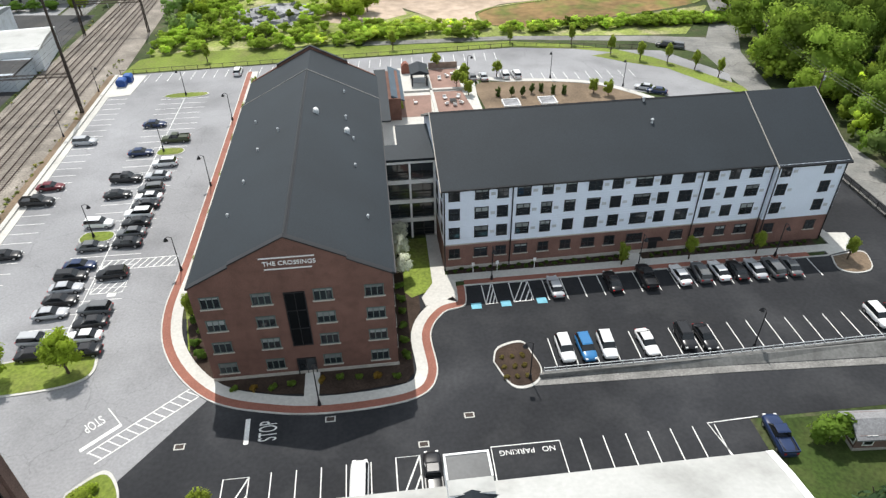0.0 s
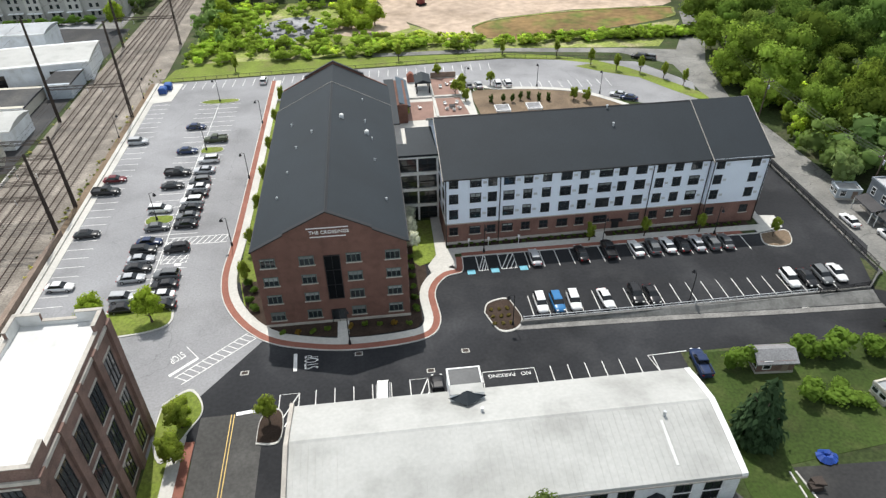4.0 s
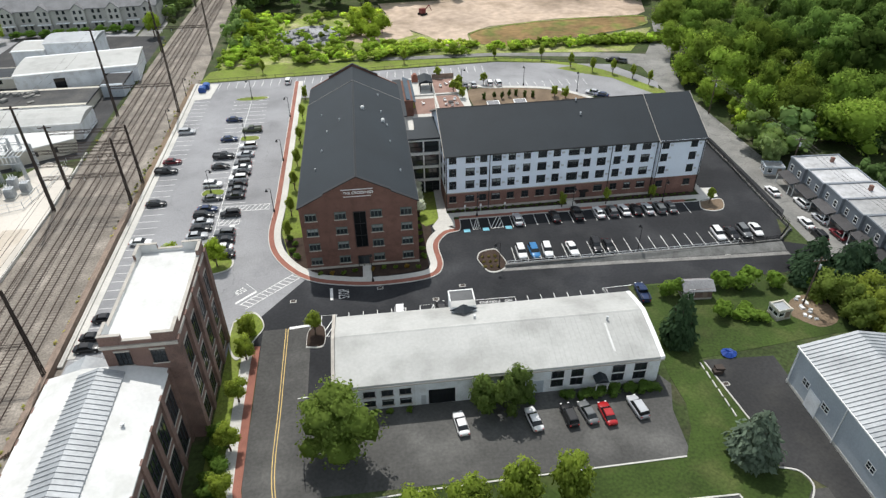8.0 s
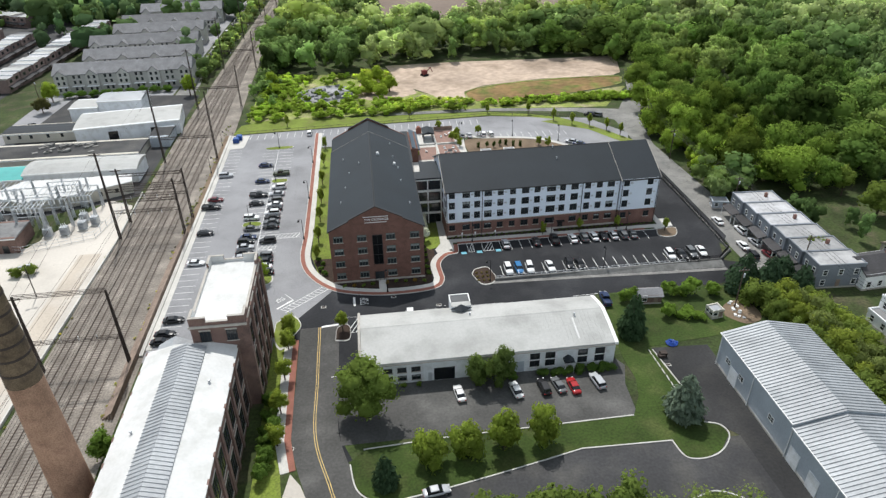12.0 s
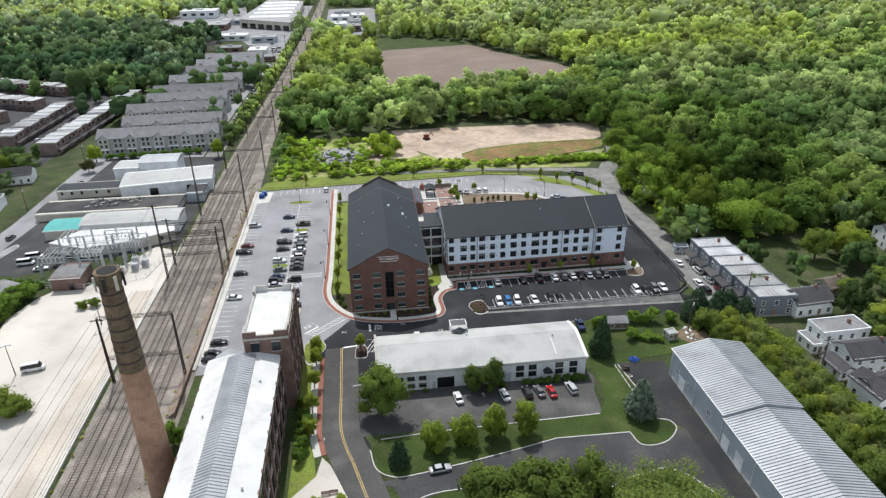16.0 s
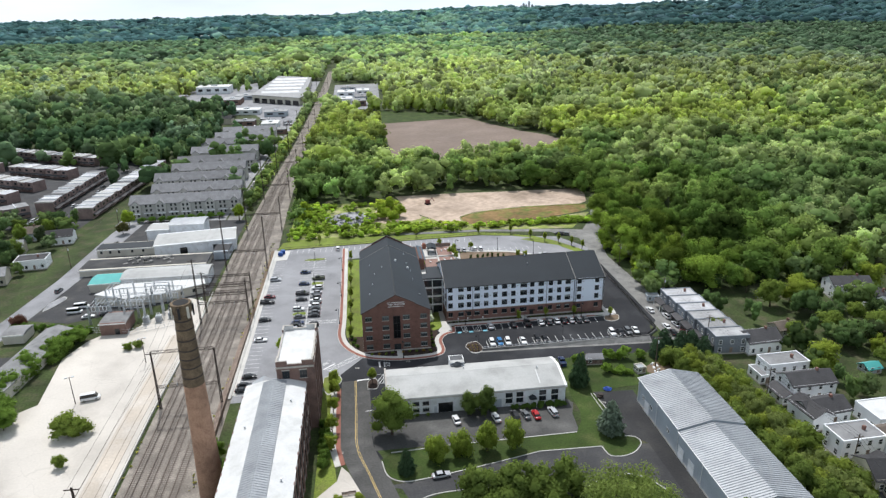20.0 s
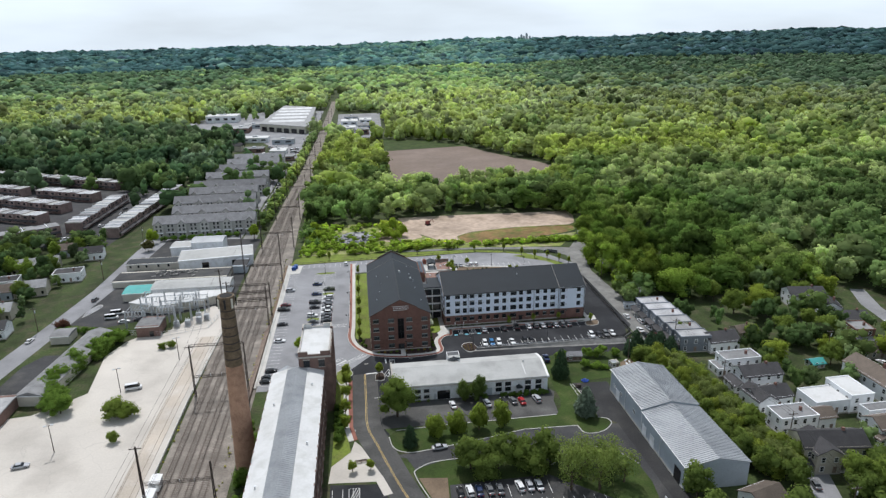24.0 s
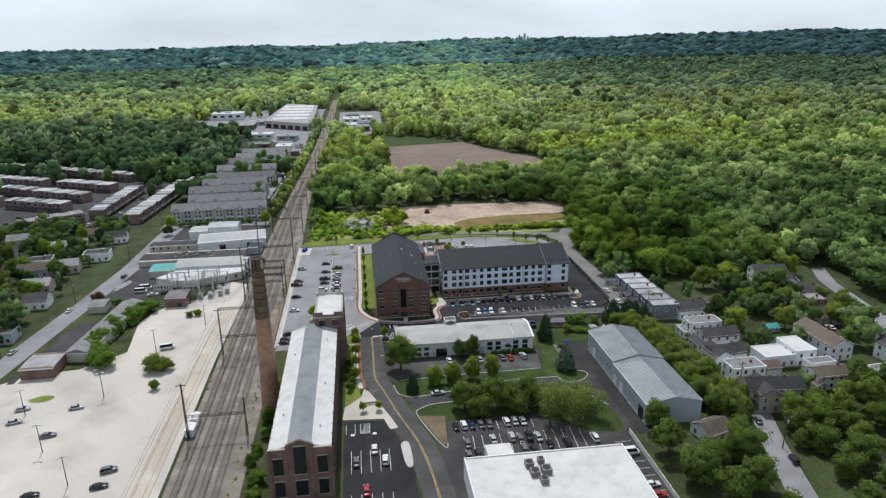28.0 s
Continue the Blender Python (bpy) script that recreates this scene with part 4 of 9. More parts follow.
# ---------------------------------------------------------------- glazed link between the buildings
link = thing("link_building", "four-storey glazed link with dark frames between the two blocks", "building")
part("link_roof", G().box(22.5, 30.4, 27.2, 32.0, 13.9, 14.3).box(25.0, 30.4, 32.0, 38.8, 13.9, 14.3), M["roof_dark"], link)
for k in range(4):
    z = 0.2 + 3.45 * k
    part("floor_slab", G().box(22.8, 30.3, 27.6, 31.6, z + 2.75, z + 3.45), M["white_trim"], link)
    for c in range(2):
        x0 = 22.9 + 3.75 * c
        w = part("window", G().box(x0, x0 + 3.55, 27.9, 28.0, z, z + 2.75), M["glass"], link)
        part("window_frame", G().box(x0, x0 + 0.14, 27.8, 27.9, z, z + 2.75).box(x0 + 3.41, x0 + 3.55, 27.8, 27.9, z, z + 2.75).box(x0, x0 + 3.55, 27.8, 27.9, z + 1.2, z + 1.3).box(x0 + 1.7, x0 + 1.84, 27.8, 27.9, z, z + 2.75), M["black_metal"], w)
        part("railing", G().box(x0, x0 + 3.55, 27.5, 27.55, z + 0.9, z + 0.98).box(x0, x0 + 3.55, 27.5, 27.55, z + 0.1, z + 0.16), M["black_metal"], link)
for x in (22.75, 26.5, 30.2):
    part("column", G().box(x - 0.16, x + 0.16, 27.5, 27.82, 0, 13.9), M["white_trim"], link)
part("link_body", G().box(25.2, 30.3, 30, 38.4, 0, 13.85), M["wall_cream"], link)

# ---------------------------------------------------------------- white building
WX0, WX1, WY, WD, WE, WR = 30.5, 90.0, 18.8, 24.4, 14.1, 19.9
white_building = thing("white_building", "long four-storey block with white siding over red brick", "building")
part("brick_base", G().box(WX0, WX1, WY, WY + WD, 0, 4.6), M["brick_pale"], white_building, "red brick ground floor")
part("siding", G().box(WX0, WX1, WY, WY + WD, 4.6, WE - 0.1), M["siding_white"], white_building, "white horizontal siding")
part("base_course", G().box(WX0 - 0.06, WX1 + 0.06, WY - 0.08, WY + 0.1, 0, 0.7), M["stone_trim"], white_building)
part("belt_course", G().box(WX0 - 0.04, WX1 + 0.04, WY - 0.06, WY + 0.1, 4.5, 4.68), M["stone_trim"], white_building)
board = G()
for k in range(23):
    z = 4.9 + 0.4 * k
    board.box(WX0, WX1, WY - 0.02, WY + 0.05, z, z + 0.02)
part("siding_board", board, M["siding_white"], white_building)
ym = WY + WD / 2
s = (WR - WE) / (WD / 2)


def w_roof(x0, x1, lift, over=0.5):
    a, b = WY - over, WY + WD + over
    sec = [(a, WE - s * over + lift), (ym, WR + lift), (b, WE - s * over + lift), (b, WE - s * over - 0.35 + lift), (ym, WR - 0.35 + lift), (a, WE - s * over - 0.35 + lift)]
    return part("roof", G().prism(sec, x0, x1, "x"), M["roof_dark"], white_building, "dark charcoal shingle roof")


w_roof(WX0 - 0.4, 79.1, 0.0, 0.22)
w_roof(79.1, WX1 + 0.5, 0.12, 0.7)
part("ridge_cap", G().prism([(ym - 0.25, WR - 0.1), (ym + 0.25, WR - 0.1), (ym, WR + 0.08)], WX0 - 0.3, 79.0, "x"), M["black_metal"], white_building)
for x in (WX0 - 0.45, WX1 + 0.5):
    part("gable_wall", G().prism([(WY, WE - 0.2), (WY + WD, WE - 0.2), (ym, WR - 0.4)], min(max(x, WX0), WX1 - 0.3), min(max(x, WX0), WX1 - 0.3) + 0.3, "x"), M["siding_white"], white_building)
    e = 0.12 if x > 60 else 0
    part("verge_trim", G().prism([(WY - 0.5, WE - 0.5 + e), (ym, WR - 0.25 + e), (ym, WR + 0.08 + e), (WY - 0.5, WE - 0.16 + e)], x - 0.06, x + 0.06, "x").prism([(ym, WR - 0.25 + e), (WY + WD + 0.5, WE - 0.5 + e), (WY + WD + 0.5, WE - 0.16 + e), (ym, WR + 0.08 + e)], x - 0.06, x + 0.06, "x"), M["stone_trim"], white_building)
part("verge_trim", G().prism([(WY - 0.95, WE - 0.62), (ym, WR + 0.02), (ym, WR + 0.17), (WY - 0.95, WE - 0.3)], 78.99, 79.08, "x"), M["stone_trim"], white_building, "pale line where the roof steps")
part("gutter", G().box(WX0 - 0.4, 79.0, WY - 0.36, WY - 0.22, WE - 0.36, WE - 0.14), M["black_metal"], white_building)
part("gutter", G().box(79.0, WX1 + 0.5, WY - 0.84, WY - 0.7, WE - 0.48, WE - 0.26), M["black_metal"], white_building)
part("projecting_bay", G().box(79.1, WX1 + 0.02, WY - 0.5, WY + 0.1, 4.62, WE - 0.1), M["siding_white"], white_building, "white siding of the stepped end")
part("projecting_bay", G().box(79.1, WX1 + 0.02, WY - 0.5, WY + 0.1, 0, 4.61), M["brick_pale"], white_building, "brick foot of the stepped end")
for x, yy in ((30.6, WY), (40.3, WY), (68.2, WY), (78.8, WY), (79.4, WY - 0.5), (89.8, WY - 0.5)):
    part("downpipe", G().tube((x, yy - 0.1, 0), (x, yy - 0.1, WE - 0.4), 0.09, n=6), M["black_metal"], white_building)
# windows: x of each column and whether it is a double
COLS = [(32.0, 1.5), (35.9, 1.9), (38.9, 1.5), (41.9, 1.9), (45.3, 1.5), (48.7, 1.5), (52.2, 1.9), (55.5, 1.5), (59.4, 2.4), (62.6, 1.5), (66.0, 1.9), (69.7, 1.5), (73.0, 1.5), (76.3, 1.9), (80.6, 1.5), (87.4, 1.5)]
for zc in (5.75, 8.95, 12.1, 2.3):
    for x, w in COLS:
        if zc < 3 and abs(x - 62.6) < 0.1:
            continue
        window(white_building, x, WY - (0.5 if x > 80 else 0), zc, w, 1.75 if zc > 3 else 1.45, "s", 2, sill="" if zc > 3 else "stone_trim", blind=max(0.0, 0.38 * math.sin(x * 5.3 + zc * 2.1)))
        if zc > 3 and x not in (32.0, 38.9, 48.7, 62.6, 73.0):
            part("wall_vent", G().box(x + w / 2 + 0.35, x + w / 2 + 1.0, WY - (0.56 if x > 80 else 0.06), WY, zc + 0.5, zc + 0.95), M["galv"], white_building)
wd = part("side_door", G().box(61.9, 63.3, WY - 0.05, WY + 0.05, 0.16, 2.4), M["black_metal"], white_building)
part("canopy", G().box(61.5, 63.7, WY - 0.9, WY, 2.6, 2.75), M["black_metal"], white_building)
for zc in (5.75, 8.95, 11.9):
    for k in range(4):
        window(white_building, WX1, 22 + 5.4 * k, zc, 1.5, 1.75, "e", 2, sill="")
        window(white_building, WX0, 21 + 5.0 * k, zc, 1.5, 1.75, "w", 2, sill="")
for x, f in ((62.4, 0.97), (62.6, 0.66)):
    yy = WY + f * WD / 2
    v = thing("roof_vent", "small metal vent on the dark roof", "roof vent", (x, yy, WE + s * f * WD / 2), group="vents on the white building's roof")
    part("pipe", G().tube((0, 0, -0.3), (0, 0, 0.5), 0.16), M["galv"], v)
    part("cap", G().tube((0, 0, 0.5), (0, 0, 0.66), 0.26, 0.12), M["galv"], v)

white_building.matrix_basis = Matrix.Translation((60, 18.8, 0)) @ pose(0, 0, 0, 0, 0, 1.0) @ Matrix.Translation((-60, -18.8, 0))

# ---------------------------------------------------------------- low works building with a pale roof
works = thing("works_building", "long low white industrial building with a pale membrane roof", "building")
LX0, LX1, LY0, LY1 = 6.2, 58.0, -37.8, -22.0
part("wall", G().box(LX0, LX1, LY0, LY1, 0, 5.6), M["wall_white"], works, "painted white masonry walls")
sec = [(LY1 + 0.3, 5.4), (LY1 + 0.1, 6.0), (-25.3, 6.95), (-28.6, 7.6), (-33.2, 6.85), (LY0 - 0.3, 5.75), (LY0 - 0.4, 5.35)]
roof = part("roof", G().prism(sec[::-1], LX0 + 0.2, LX1 + 0.25, "x"), M["roof_membrane"], works, "pale grey membrane roof, softly arched")
part("edge_trim", G().prism([(y, z + 0.06) for y, z in sec] , LX1 - 0.35, LX1 + 0.4, "x"), M["white_trim"], roof)
part("parapet", G().prism([(LY0 - 0.4, 5.3), (LY0 - 0.4, 6.3), (-29.5, 8.2), (LY1 + 0.3, 6.5), (LY1 + 0.3, 5.3)][::-1], LX0 - 0.3, LX0 + 0.2, "x"), M["stone_trim"], works)
for i in range(62):
    x = LX0 + 0.8 + i * 0.83
    part("roof_rib", G().prism([(y, z + 0.035) for y, z in sec[3:6]] + [(y, z) for y, z in sec[5:2:-1]], x, x + 0.06, "x"), M["roof_membrane"], roof)
part("ridge_cap", G().prism([(-28.95, 7.54), (-28.6, 7.66), (-28.25, 7.54)], LX0 + 0.2, LX1 + 0.25, "x"), M["roof_membrane"], roof)
part("patch", G().prism([(-30.8, 7.2), (-36.4, 6.0), (-36.4, 6.2), (-30.8, 7.36)][::-1], 50.5, 50.85, "x"), M["roof_white"], roof, "white sealing strip")
hood = part("dock_block", G().box(26.0, 30.3, -24.2, -19.8, 5.0, 7.8), M["wall_white"], works, "boxy dock block rising over the eave")
part("dock_roof", G().box(26.15, 30.15, -22.6, -19.95, 7.8, 7.86), mat("dock_roof", (0.075, 0.078, 0.082), 0.45, 0.25, 0.3, 0.1, 3.0), hood, "dark flat roof")
part("roof_edge", G().box(25.95, 30.35, -19.95, -19.75, 7.78, 7.95).box(25.95, 26.15, -22.6, -19.95, 7.78, 7.95).box(30.15, 30.35, -22.6, -19.95, 7.78, 7.95), M["white_trim"], hood)
part("rear_roof", G().box(26.0, 30.3, -24.2, -22.6, 7.8, 7.88), M["roof_membrane"], hood)
part("cricket", G().add([(25.7, -24.2, 7.25), (28.0, -25.8, 7.4), (30.6, -24.2, 7.25), (28.1, -24.0, 8.2)], [(0, 1, 3), (1, 2, 3), (0, 2, 1), (0, 3, 2)]), M["roof_dark"], hood, "dark saddle behind the dock roof")
part("gutter", G().box(LX0, LX1 + 0.3, LY0 - 0.52, LY0 - 0.4, 5.2, 5.4), M["stone_trim"], works)
for x in (11.4, 14.2, 17.0):
    for z in (0.9, 3.0):
        window(works, x, LY0, z, 1.7, 1.0, "s", 2, sill="stone_trim", rail=False, blind=0.3 if x > 12 and z < 2 else 0.0)
for x in (41.2, 44.4, 51.2, 54.8):
    for z in (1.2, 3.1):
        window(works, x, LY0, z, 1.9, 1.35, "s", 2, sill="white_trim", rail=False)
# No opening is cut: a dark sheet paints the shade inside the bay.
part("loading_bay", G().box(20.6, 24.8, LY0 - 0.05, LY0 + 0.1, 0.1, 3.2), M["car_glass"], works, "dark sheet for the shade inside the open loading bay")
part("bay_door", G().box(36.2, 39.0, LY0 - 0.06, LY0 + 0.1, 0.1, 2.8), M["wall_grey"], works, "grey roller door")
part("door", G().box(19.4, 20.2, LY0 - 0.06, LY0 + 0.1, 0.1, 2.2), M["galv"], works)
part("porch_roof", G().prism([(47.0, 2.7), (49.2, 2.7), (48.1, 3.5)], LY0 - 1.8, LY0), M["roof_dark"], works)
for x in (47.2, 49.0):
    part("porch_post", G().box(x - 0.07, x + 0.07, LY0 - 1.75, LY0 - 1.6, 0, 2.7), M["white_trim"], works)
for x in (32.5, 18.5, 50.0):
    part("downpipe", G().tube((x, LY0 - 0.1, 0), (x, LY0 - 0.1, 5.3), 0.07, n=6), M["wall_white"], works)
part("vent_stack", G().tube((51.3, -30.2, 7.0), (51.3, -30.2, 8.1), 0.2), M["galv"], works)
part("vent_stack", G().tube((29.6, -26.7, 7.0), (29.6, -26.7, 7.9), 0.2), M["galv"], works)

# ---------------------------------------------------------------- long metal shed
shed = thing("metal_shed", "long pale grey corrugated metal shed with a stepped roof", "building")
for y0, y1, ze, zr, x0, x1 in ((-65.6, -40.5, 7.8, 9.8, 79.0, 96.6), (-93.0, -65.6, 7.2, 9.2, 79.0, 96.6)):
    xm = (x0 + x1) / 2
    part("wall", G().prism([(x0, 0), (x1, 0), (x1, ze), (xm, zr), (x0, ze)], y0 + 0.1, y1 - 0.1), M["wall_grey"], shed, "blue-grey metal wall")
    r = gable_roof(shed, x0, x1, xm, y0, y1, ze + 0.1, zr + 0.1, 0.35, 0.2, "roof", "roof_metal")
    sl = (zr - ze) / (xm - x0)
    n = int((y1 - y0) / 0.75)
    for i in range(n):
        y = y0 + 0.4 + i * 0.75
        part("roof_rib", G().prism([(x0 - 0.35, ze + 0.1 - 0.35 * sl), (xm, zr + 0.1), (x1 + 0.35, ze + 0.1 - 0.35 * sl), (x1 + 0.35, ze + 0.25 - 0.35 * sl), (xm, zr + 0.25), (x0 - 0.35, ze + 0.25 - 0.35 * sl)][::-1], y, y + 0.13), M["roof_metal"], r)
    part("gutter", G().box(x0 - 0.5, x0 - 0.35, y0, y1, ze - 0.15, ze + 0.06), M["white_trim"], shed)
    part("base_band", G().box(x0 - 0.06, x0 + 0.1, y0 + 0.1, y1 - 0.1, 0, 0.5), M["concrete"], shed)
for y in (-41, -53, -65.6, -78, -92.6):
    part("downpipe", G().tube((78.9, y, 0), (78.9, y, 7.2), 0.09, n=6), M["white_trim"], shed)
for y, w, h, z in ((-44.5, 1.6, 1.1, 3.0), (-49.5, 1.6, 1.1, 3.0), (-60, 1.6, 1.1, 3.0)):
    window(shed, 79.0, y, z, w, h, "w", 2, frame_paint="white_trim", sill="")
for y in (-47.0, -67.6, -73.0):
    part("roller_door", G().box(78.9, 79.05, y - 1.4, y + 1.4, 0, 3.6), M["wall_white"], shed)
# Dark sheet on the closed wall, painting the shade within the bay.
part("open_bay", G().box(78.9, 79.05, -90.5, -87.0, 0, 4.2), M["car_glass"], shed, "dark sheet for the shade inside the open bay")

# ---------------------------------------------------------------- brick mill and tower
mill = thing("brick_mill", "long old brick mill with a white roof and grey monitor strip", "building")
MX0, MX1, MY0, MY1, MZ = -31.2, -15.5, -112.2, -39.6, 14.6
part("wall", G().box(MX0, MX1, MY0 + 0.6, MY1, 0, MZ), M["brick_old"], mill)
part("front_wall", G().prism([(MX0 - 0.1, 0), (MX1 + 0.1, 0), (MX1 + 0.1, MZ + 0.8), (-19.9, MZ + 0.9), (-19.9, MZ + 2.0), (-23.4, MZ + 3.4), (-26.9, MZ + 2.0), (-26.9, MZ + 0.9), (MX0 - 0.1, MZ + 0.8)], MY0, MY0 + 0.6), M["brick_old"], mill)
part("front_cap", G().box(-19.8, MX1 + 0.2, MY0 - 0.1, MY0 + 0.7, MZ + 0.85, MZ + 1.0).box(MX0 - 0.2, -27.0, MY0 - 0.1, MY0 + 0.7, MZ + 0.85, MZ + 1.0), M["stone_trim"], mill)
part("roof", G().prism([(MX0 - 0.2, MZ), (MX1 + 0.2, MZ), (MX1 + 0.2, MZ + 0.25), (-20.4, MZ + 1.6), (-26.4, MZ + 1.6), (MX0 - 0.2, MZ + 0.25)], MY0 + 0.6, MY1), M["roof_white"], mill, "bright white roof coating")
mon = part("monitor_roof", G().prism([(-26.4, MZ + 1.5), (-20.4, MZ + 1.5), (-20.4, MZ + 1.9), (-23.4, MZ + 3.0), (-26.4, MZ + 1.9)], MY0 + 0.6, MY1 - 1.5), M["roof_metal"], mill, "grey ribbed monitor roof")
rib = G()
for i in range(90):
    y = MY0 + 1 + i * 0.78
    rib.prism([(-26.5, MZ + 1.93), (-23.4, MZ + 3.03), (-20.3, MZ + 1.93), (-20.3, MZ + 2.0), (-23.4, MZ + 3.1), (-26.5, MZ + 2.0)][::-1], y, y + 0.09)
part("roof_rib", rib, M["roof_metal"], mon)
for side, x in (("e", MX1), ("w", MX0)):
    for k in range(14):
        y = MY0 + 4.0 + k * 5.05
        for z, h in ((1.6, 4.6), (8.0, 4.6)):
            window(mill, x, y, z, 3.0, h, side, 3, frame_paint="black_metal", lintel="stone_trim", sill="stone_trim")
    for k in range(15):
        y = MY0 + 1.5 + k * 5.05
        part("pier", G().box(*((x - 0.02, x + 0.3) if side == "e" else (x - 0.3, x + 0.02)), y - 0.5, y + 0.5, 0, MZ + 0.3), M["brick_old"], mill)
for x, w in ((-29.0, 2.4), (-17.8, 2.4), (-23.4, 3.0)):
    for z, h in ((1.4, 4.4), (8.0, 4.8)):
        window(mill, x, MY0, z, w, h + (3.2 if abs(x + 23.4) < 0.1 and z > 5 else 0), "s", 3, frame_paint="black_metal", lintel="stone_trim", sill="stone_trim")
for x in (MX0, -27.0, -20.6, MX1):
    part("pier", G().box(x - 0.45, x + 0.45, MY0 - 0.25, MY0 + 0.1, 0, MZ + 0.5), M["brick_old"], mill)
for x, y in ((-18.5, -50), (-28.5, -60), (-18, -80), (-28.8, -96), (-18.4, -103)):
    v = part("roof_vent", G().tube((x, y, MZ + 0.4), (x, y, MZ + 1.5), 0.16).tube((x, y, MZ + 1.5), (x, y, MZ + 1.7), 0.28), M["galv"], mill)

tower = thing("mill_tower", "tall square brick mill tower with a white flat roof", "building")
TX0, TX1, TY0, TY1, TZ = -23.0, -13.3, -39.6, -18.2, 20.4
part("wall", G().box(TX0, TX1, TY0, TY1, 0, TZ - 0.6), M["brick_old"], tower)
part("roof", G().box(TX0 + 0.4, TX1 - 0.4, TY0 + 0.4, TY1 - 0.4, TZ - 0.6, TZ - 0.35), M["roof_white"], tower, "bright white flat roof")
WALLS = []   # low roof edge and raised corner pieces: x0, x1, y0, y1, top
for y0, y1 in ((TY0 - 0.05, TY0 + 0.35), (TY1 - 0.35, TY1 + 0.05)):
    WALLS += [(TX0 + 2.9, TX1 - 2.9, y0, y1, 0.15), (TX0 - 0.05, TX0 + 2.9, y0, y1, 1.1), (TX1 - 2.9, TX1 + 0.05, y0, y1, 1.1)]
for x0, x1 in ((TX0 - 0.05, TX0 + 0.35), (TX1 - 0.35, TX1 + 0.05)):
    WALLS += [(x0, x1, TY0 + 3.0, TY1 - 3.0, 0.15), (x0, x1, TY0 + 0.35, TY0 + 3.0, 1.1), (x0, x1, TY1 - 3.0, TY1 - 0.35, 1.1)]
for x0, x1, y0, y1, top in WALLS:
    p = part("parapet", G().box(x0, x1, y0, y1, TZ - 0.6, TZ + top), M["brick_old"], tower)
    part("coping", G().box(x0 - 0.04, x1 + 0.04, y0 - 0.04, y1 + 0.04, TZ + top, TZ + top + 0.1), M["stone_trim"], p, "pale worn coping")
lining = G()
for x0, x1, y0, y1, top in WALLS:
    dx = 0.06 if x1 < TX0 + 0.5 else -0.06 if x0 > TX1 - 0.5 else 0
    dy = 0.06 if y1 < TY0 + 0.5 else -0.06 if y0 > TY1 - 0.5 else 0
    if dx and not dy:
        lining.box(*((x1, x1 + dx) if dx > 0 else (x0 + dx, x0)), y0, y1, TZ - 0.35, TZ + top - 0.02)
    else:
        lining.box(max(x0, TX0 + 0.41), min(x1, TX1 - 0.41), *((y1, y1 + dy) if dy > 0 else (y0 + dy, y0)), TZ - 0.35, TZ + top - 0.02)
part("roof_lining", lining, M["roof_white"], tower, "white coated inner face of the parapet")
part("cornice", G().box(TX0 - 0.25, TX1 + 0.25, TY0 - 0.25, TY0 - 0.05, TZ - 1.0, TZ - 0.5).box(TX1 + 0.05, TX1 + 0.25, TY0 - 0.05, TY1, TZ - 1.0, TZ - 0.5), M["stone_trim"], tower)
for k in range(4):
    y = TY0 + 3.2 + k * 5.0
    for z, h in ((1.4, 3.4), (6.6, 4.2), (12.6, 4.4)):
        window(tower, TX1, y, z, 2.4, h, "e", 3, frame_paint="black_metal", lintel="stone_trim", sill="stone_trim")
for k in range(5):
    y = TY0 + 0.6 + k * 5.05
    part("pier", G().box(TX1 - 0.02, TX1 + 0.4, y - 0.6, y + 0.6, 0, TZ - 0.4), M["brick_old"], tower)
for x in (-20.6, -16.0):
    window(tower, x, TY0, 16.3, 1.8, 2.2, "s", 3, frame_paint="black_metal", lintel="stone_trim")
part("lean_to_roof", G().prism([(MX0 + 1, 13.4), (TX0, 13.4), (TX0, 14.0), (-27, 15.8), (MX0 + 1, 14.0)], -39.5, -36.5), M["roof_metal"], tower)
part("lean_to_wall", G().box(MX0 + 1.2, TX0, -39.5, -36.7, 0, 13.4), M["brick_old"], tower)

# ---------------------------------------------------------------- chimney
chimney = thing("mill_chimney", "tall round brick mill chimney with a sooty banded top", "chimney", (-36.9, -64.6, 0))
part("shaft", G().tube((0, 0, 0), (0, 0, 32.0), 3.0, 2.25, 28), M["chimney_brick"], chimney, smooth=False)
part("upper_shaft", G().tube((0, 0, 32.0), (0, 0, 49.8), 2.28, 1.75, 28), M["chimney_soot"], chimney, "soot-darkened upper brickwork")
part("crown", G().tube((0, 0, 49.0), (0, 0, 50.0), 1.8, 2.25, 28).tube((0, 0, 50.0), (0, 0, 51.6), 2.25, 2.1, 28), M["chimney_soot"], chimney)
# The crown is closed; a black disc paints the darkness inside the flue.
part("flue", G().tube((0, 0, 51.61), (0, 0, 51.66), 1.6, 1.6, 28), M["rubber"], chimney, "black disc painting the dark of the flue mouth")
for i, z in enumerate((34, 36.4, 38.5, 40.6, 43, 45.6, 47.6)):
    r = 2.28 - (z - 32) * 0.0298
    part("iron_band", G().tube((0, 0, z), (0, 0, z + 0.35), r + 0.06, r + 0.05, 28), M["rust_steel"], chimney)
for i in range(8):
    a = i * math.pi / 4
    part("antenna", G().box(-0.25, 0.25, 2.3, 2.5, 48.6, 51.2, Matrix.Rotation(a, 4, "Z")), M["wall_cream"] if i % 2 else M["black_metal"], chimney)

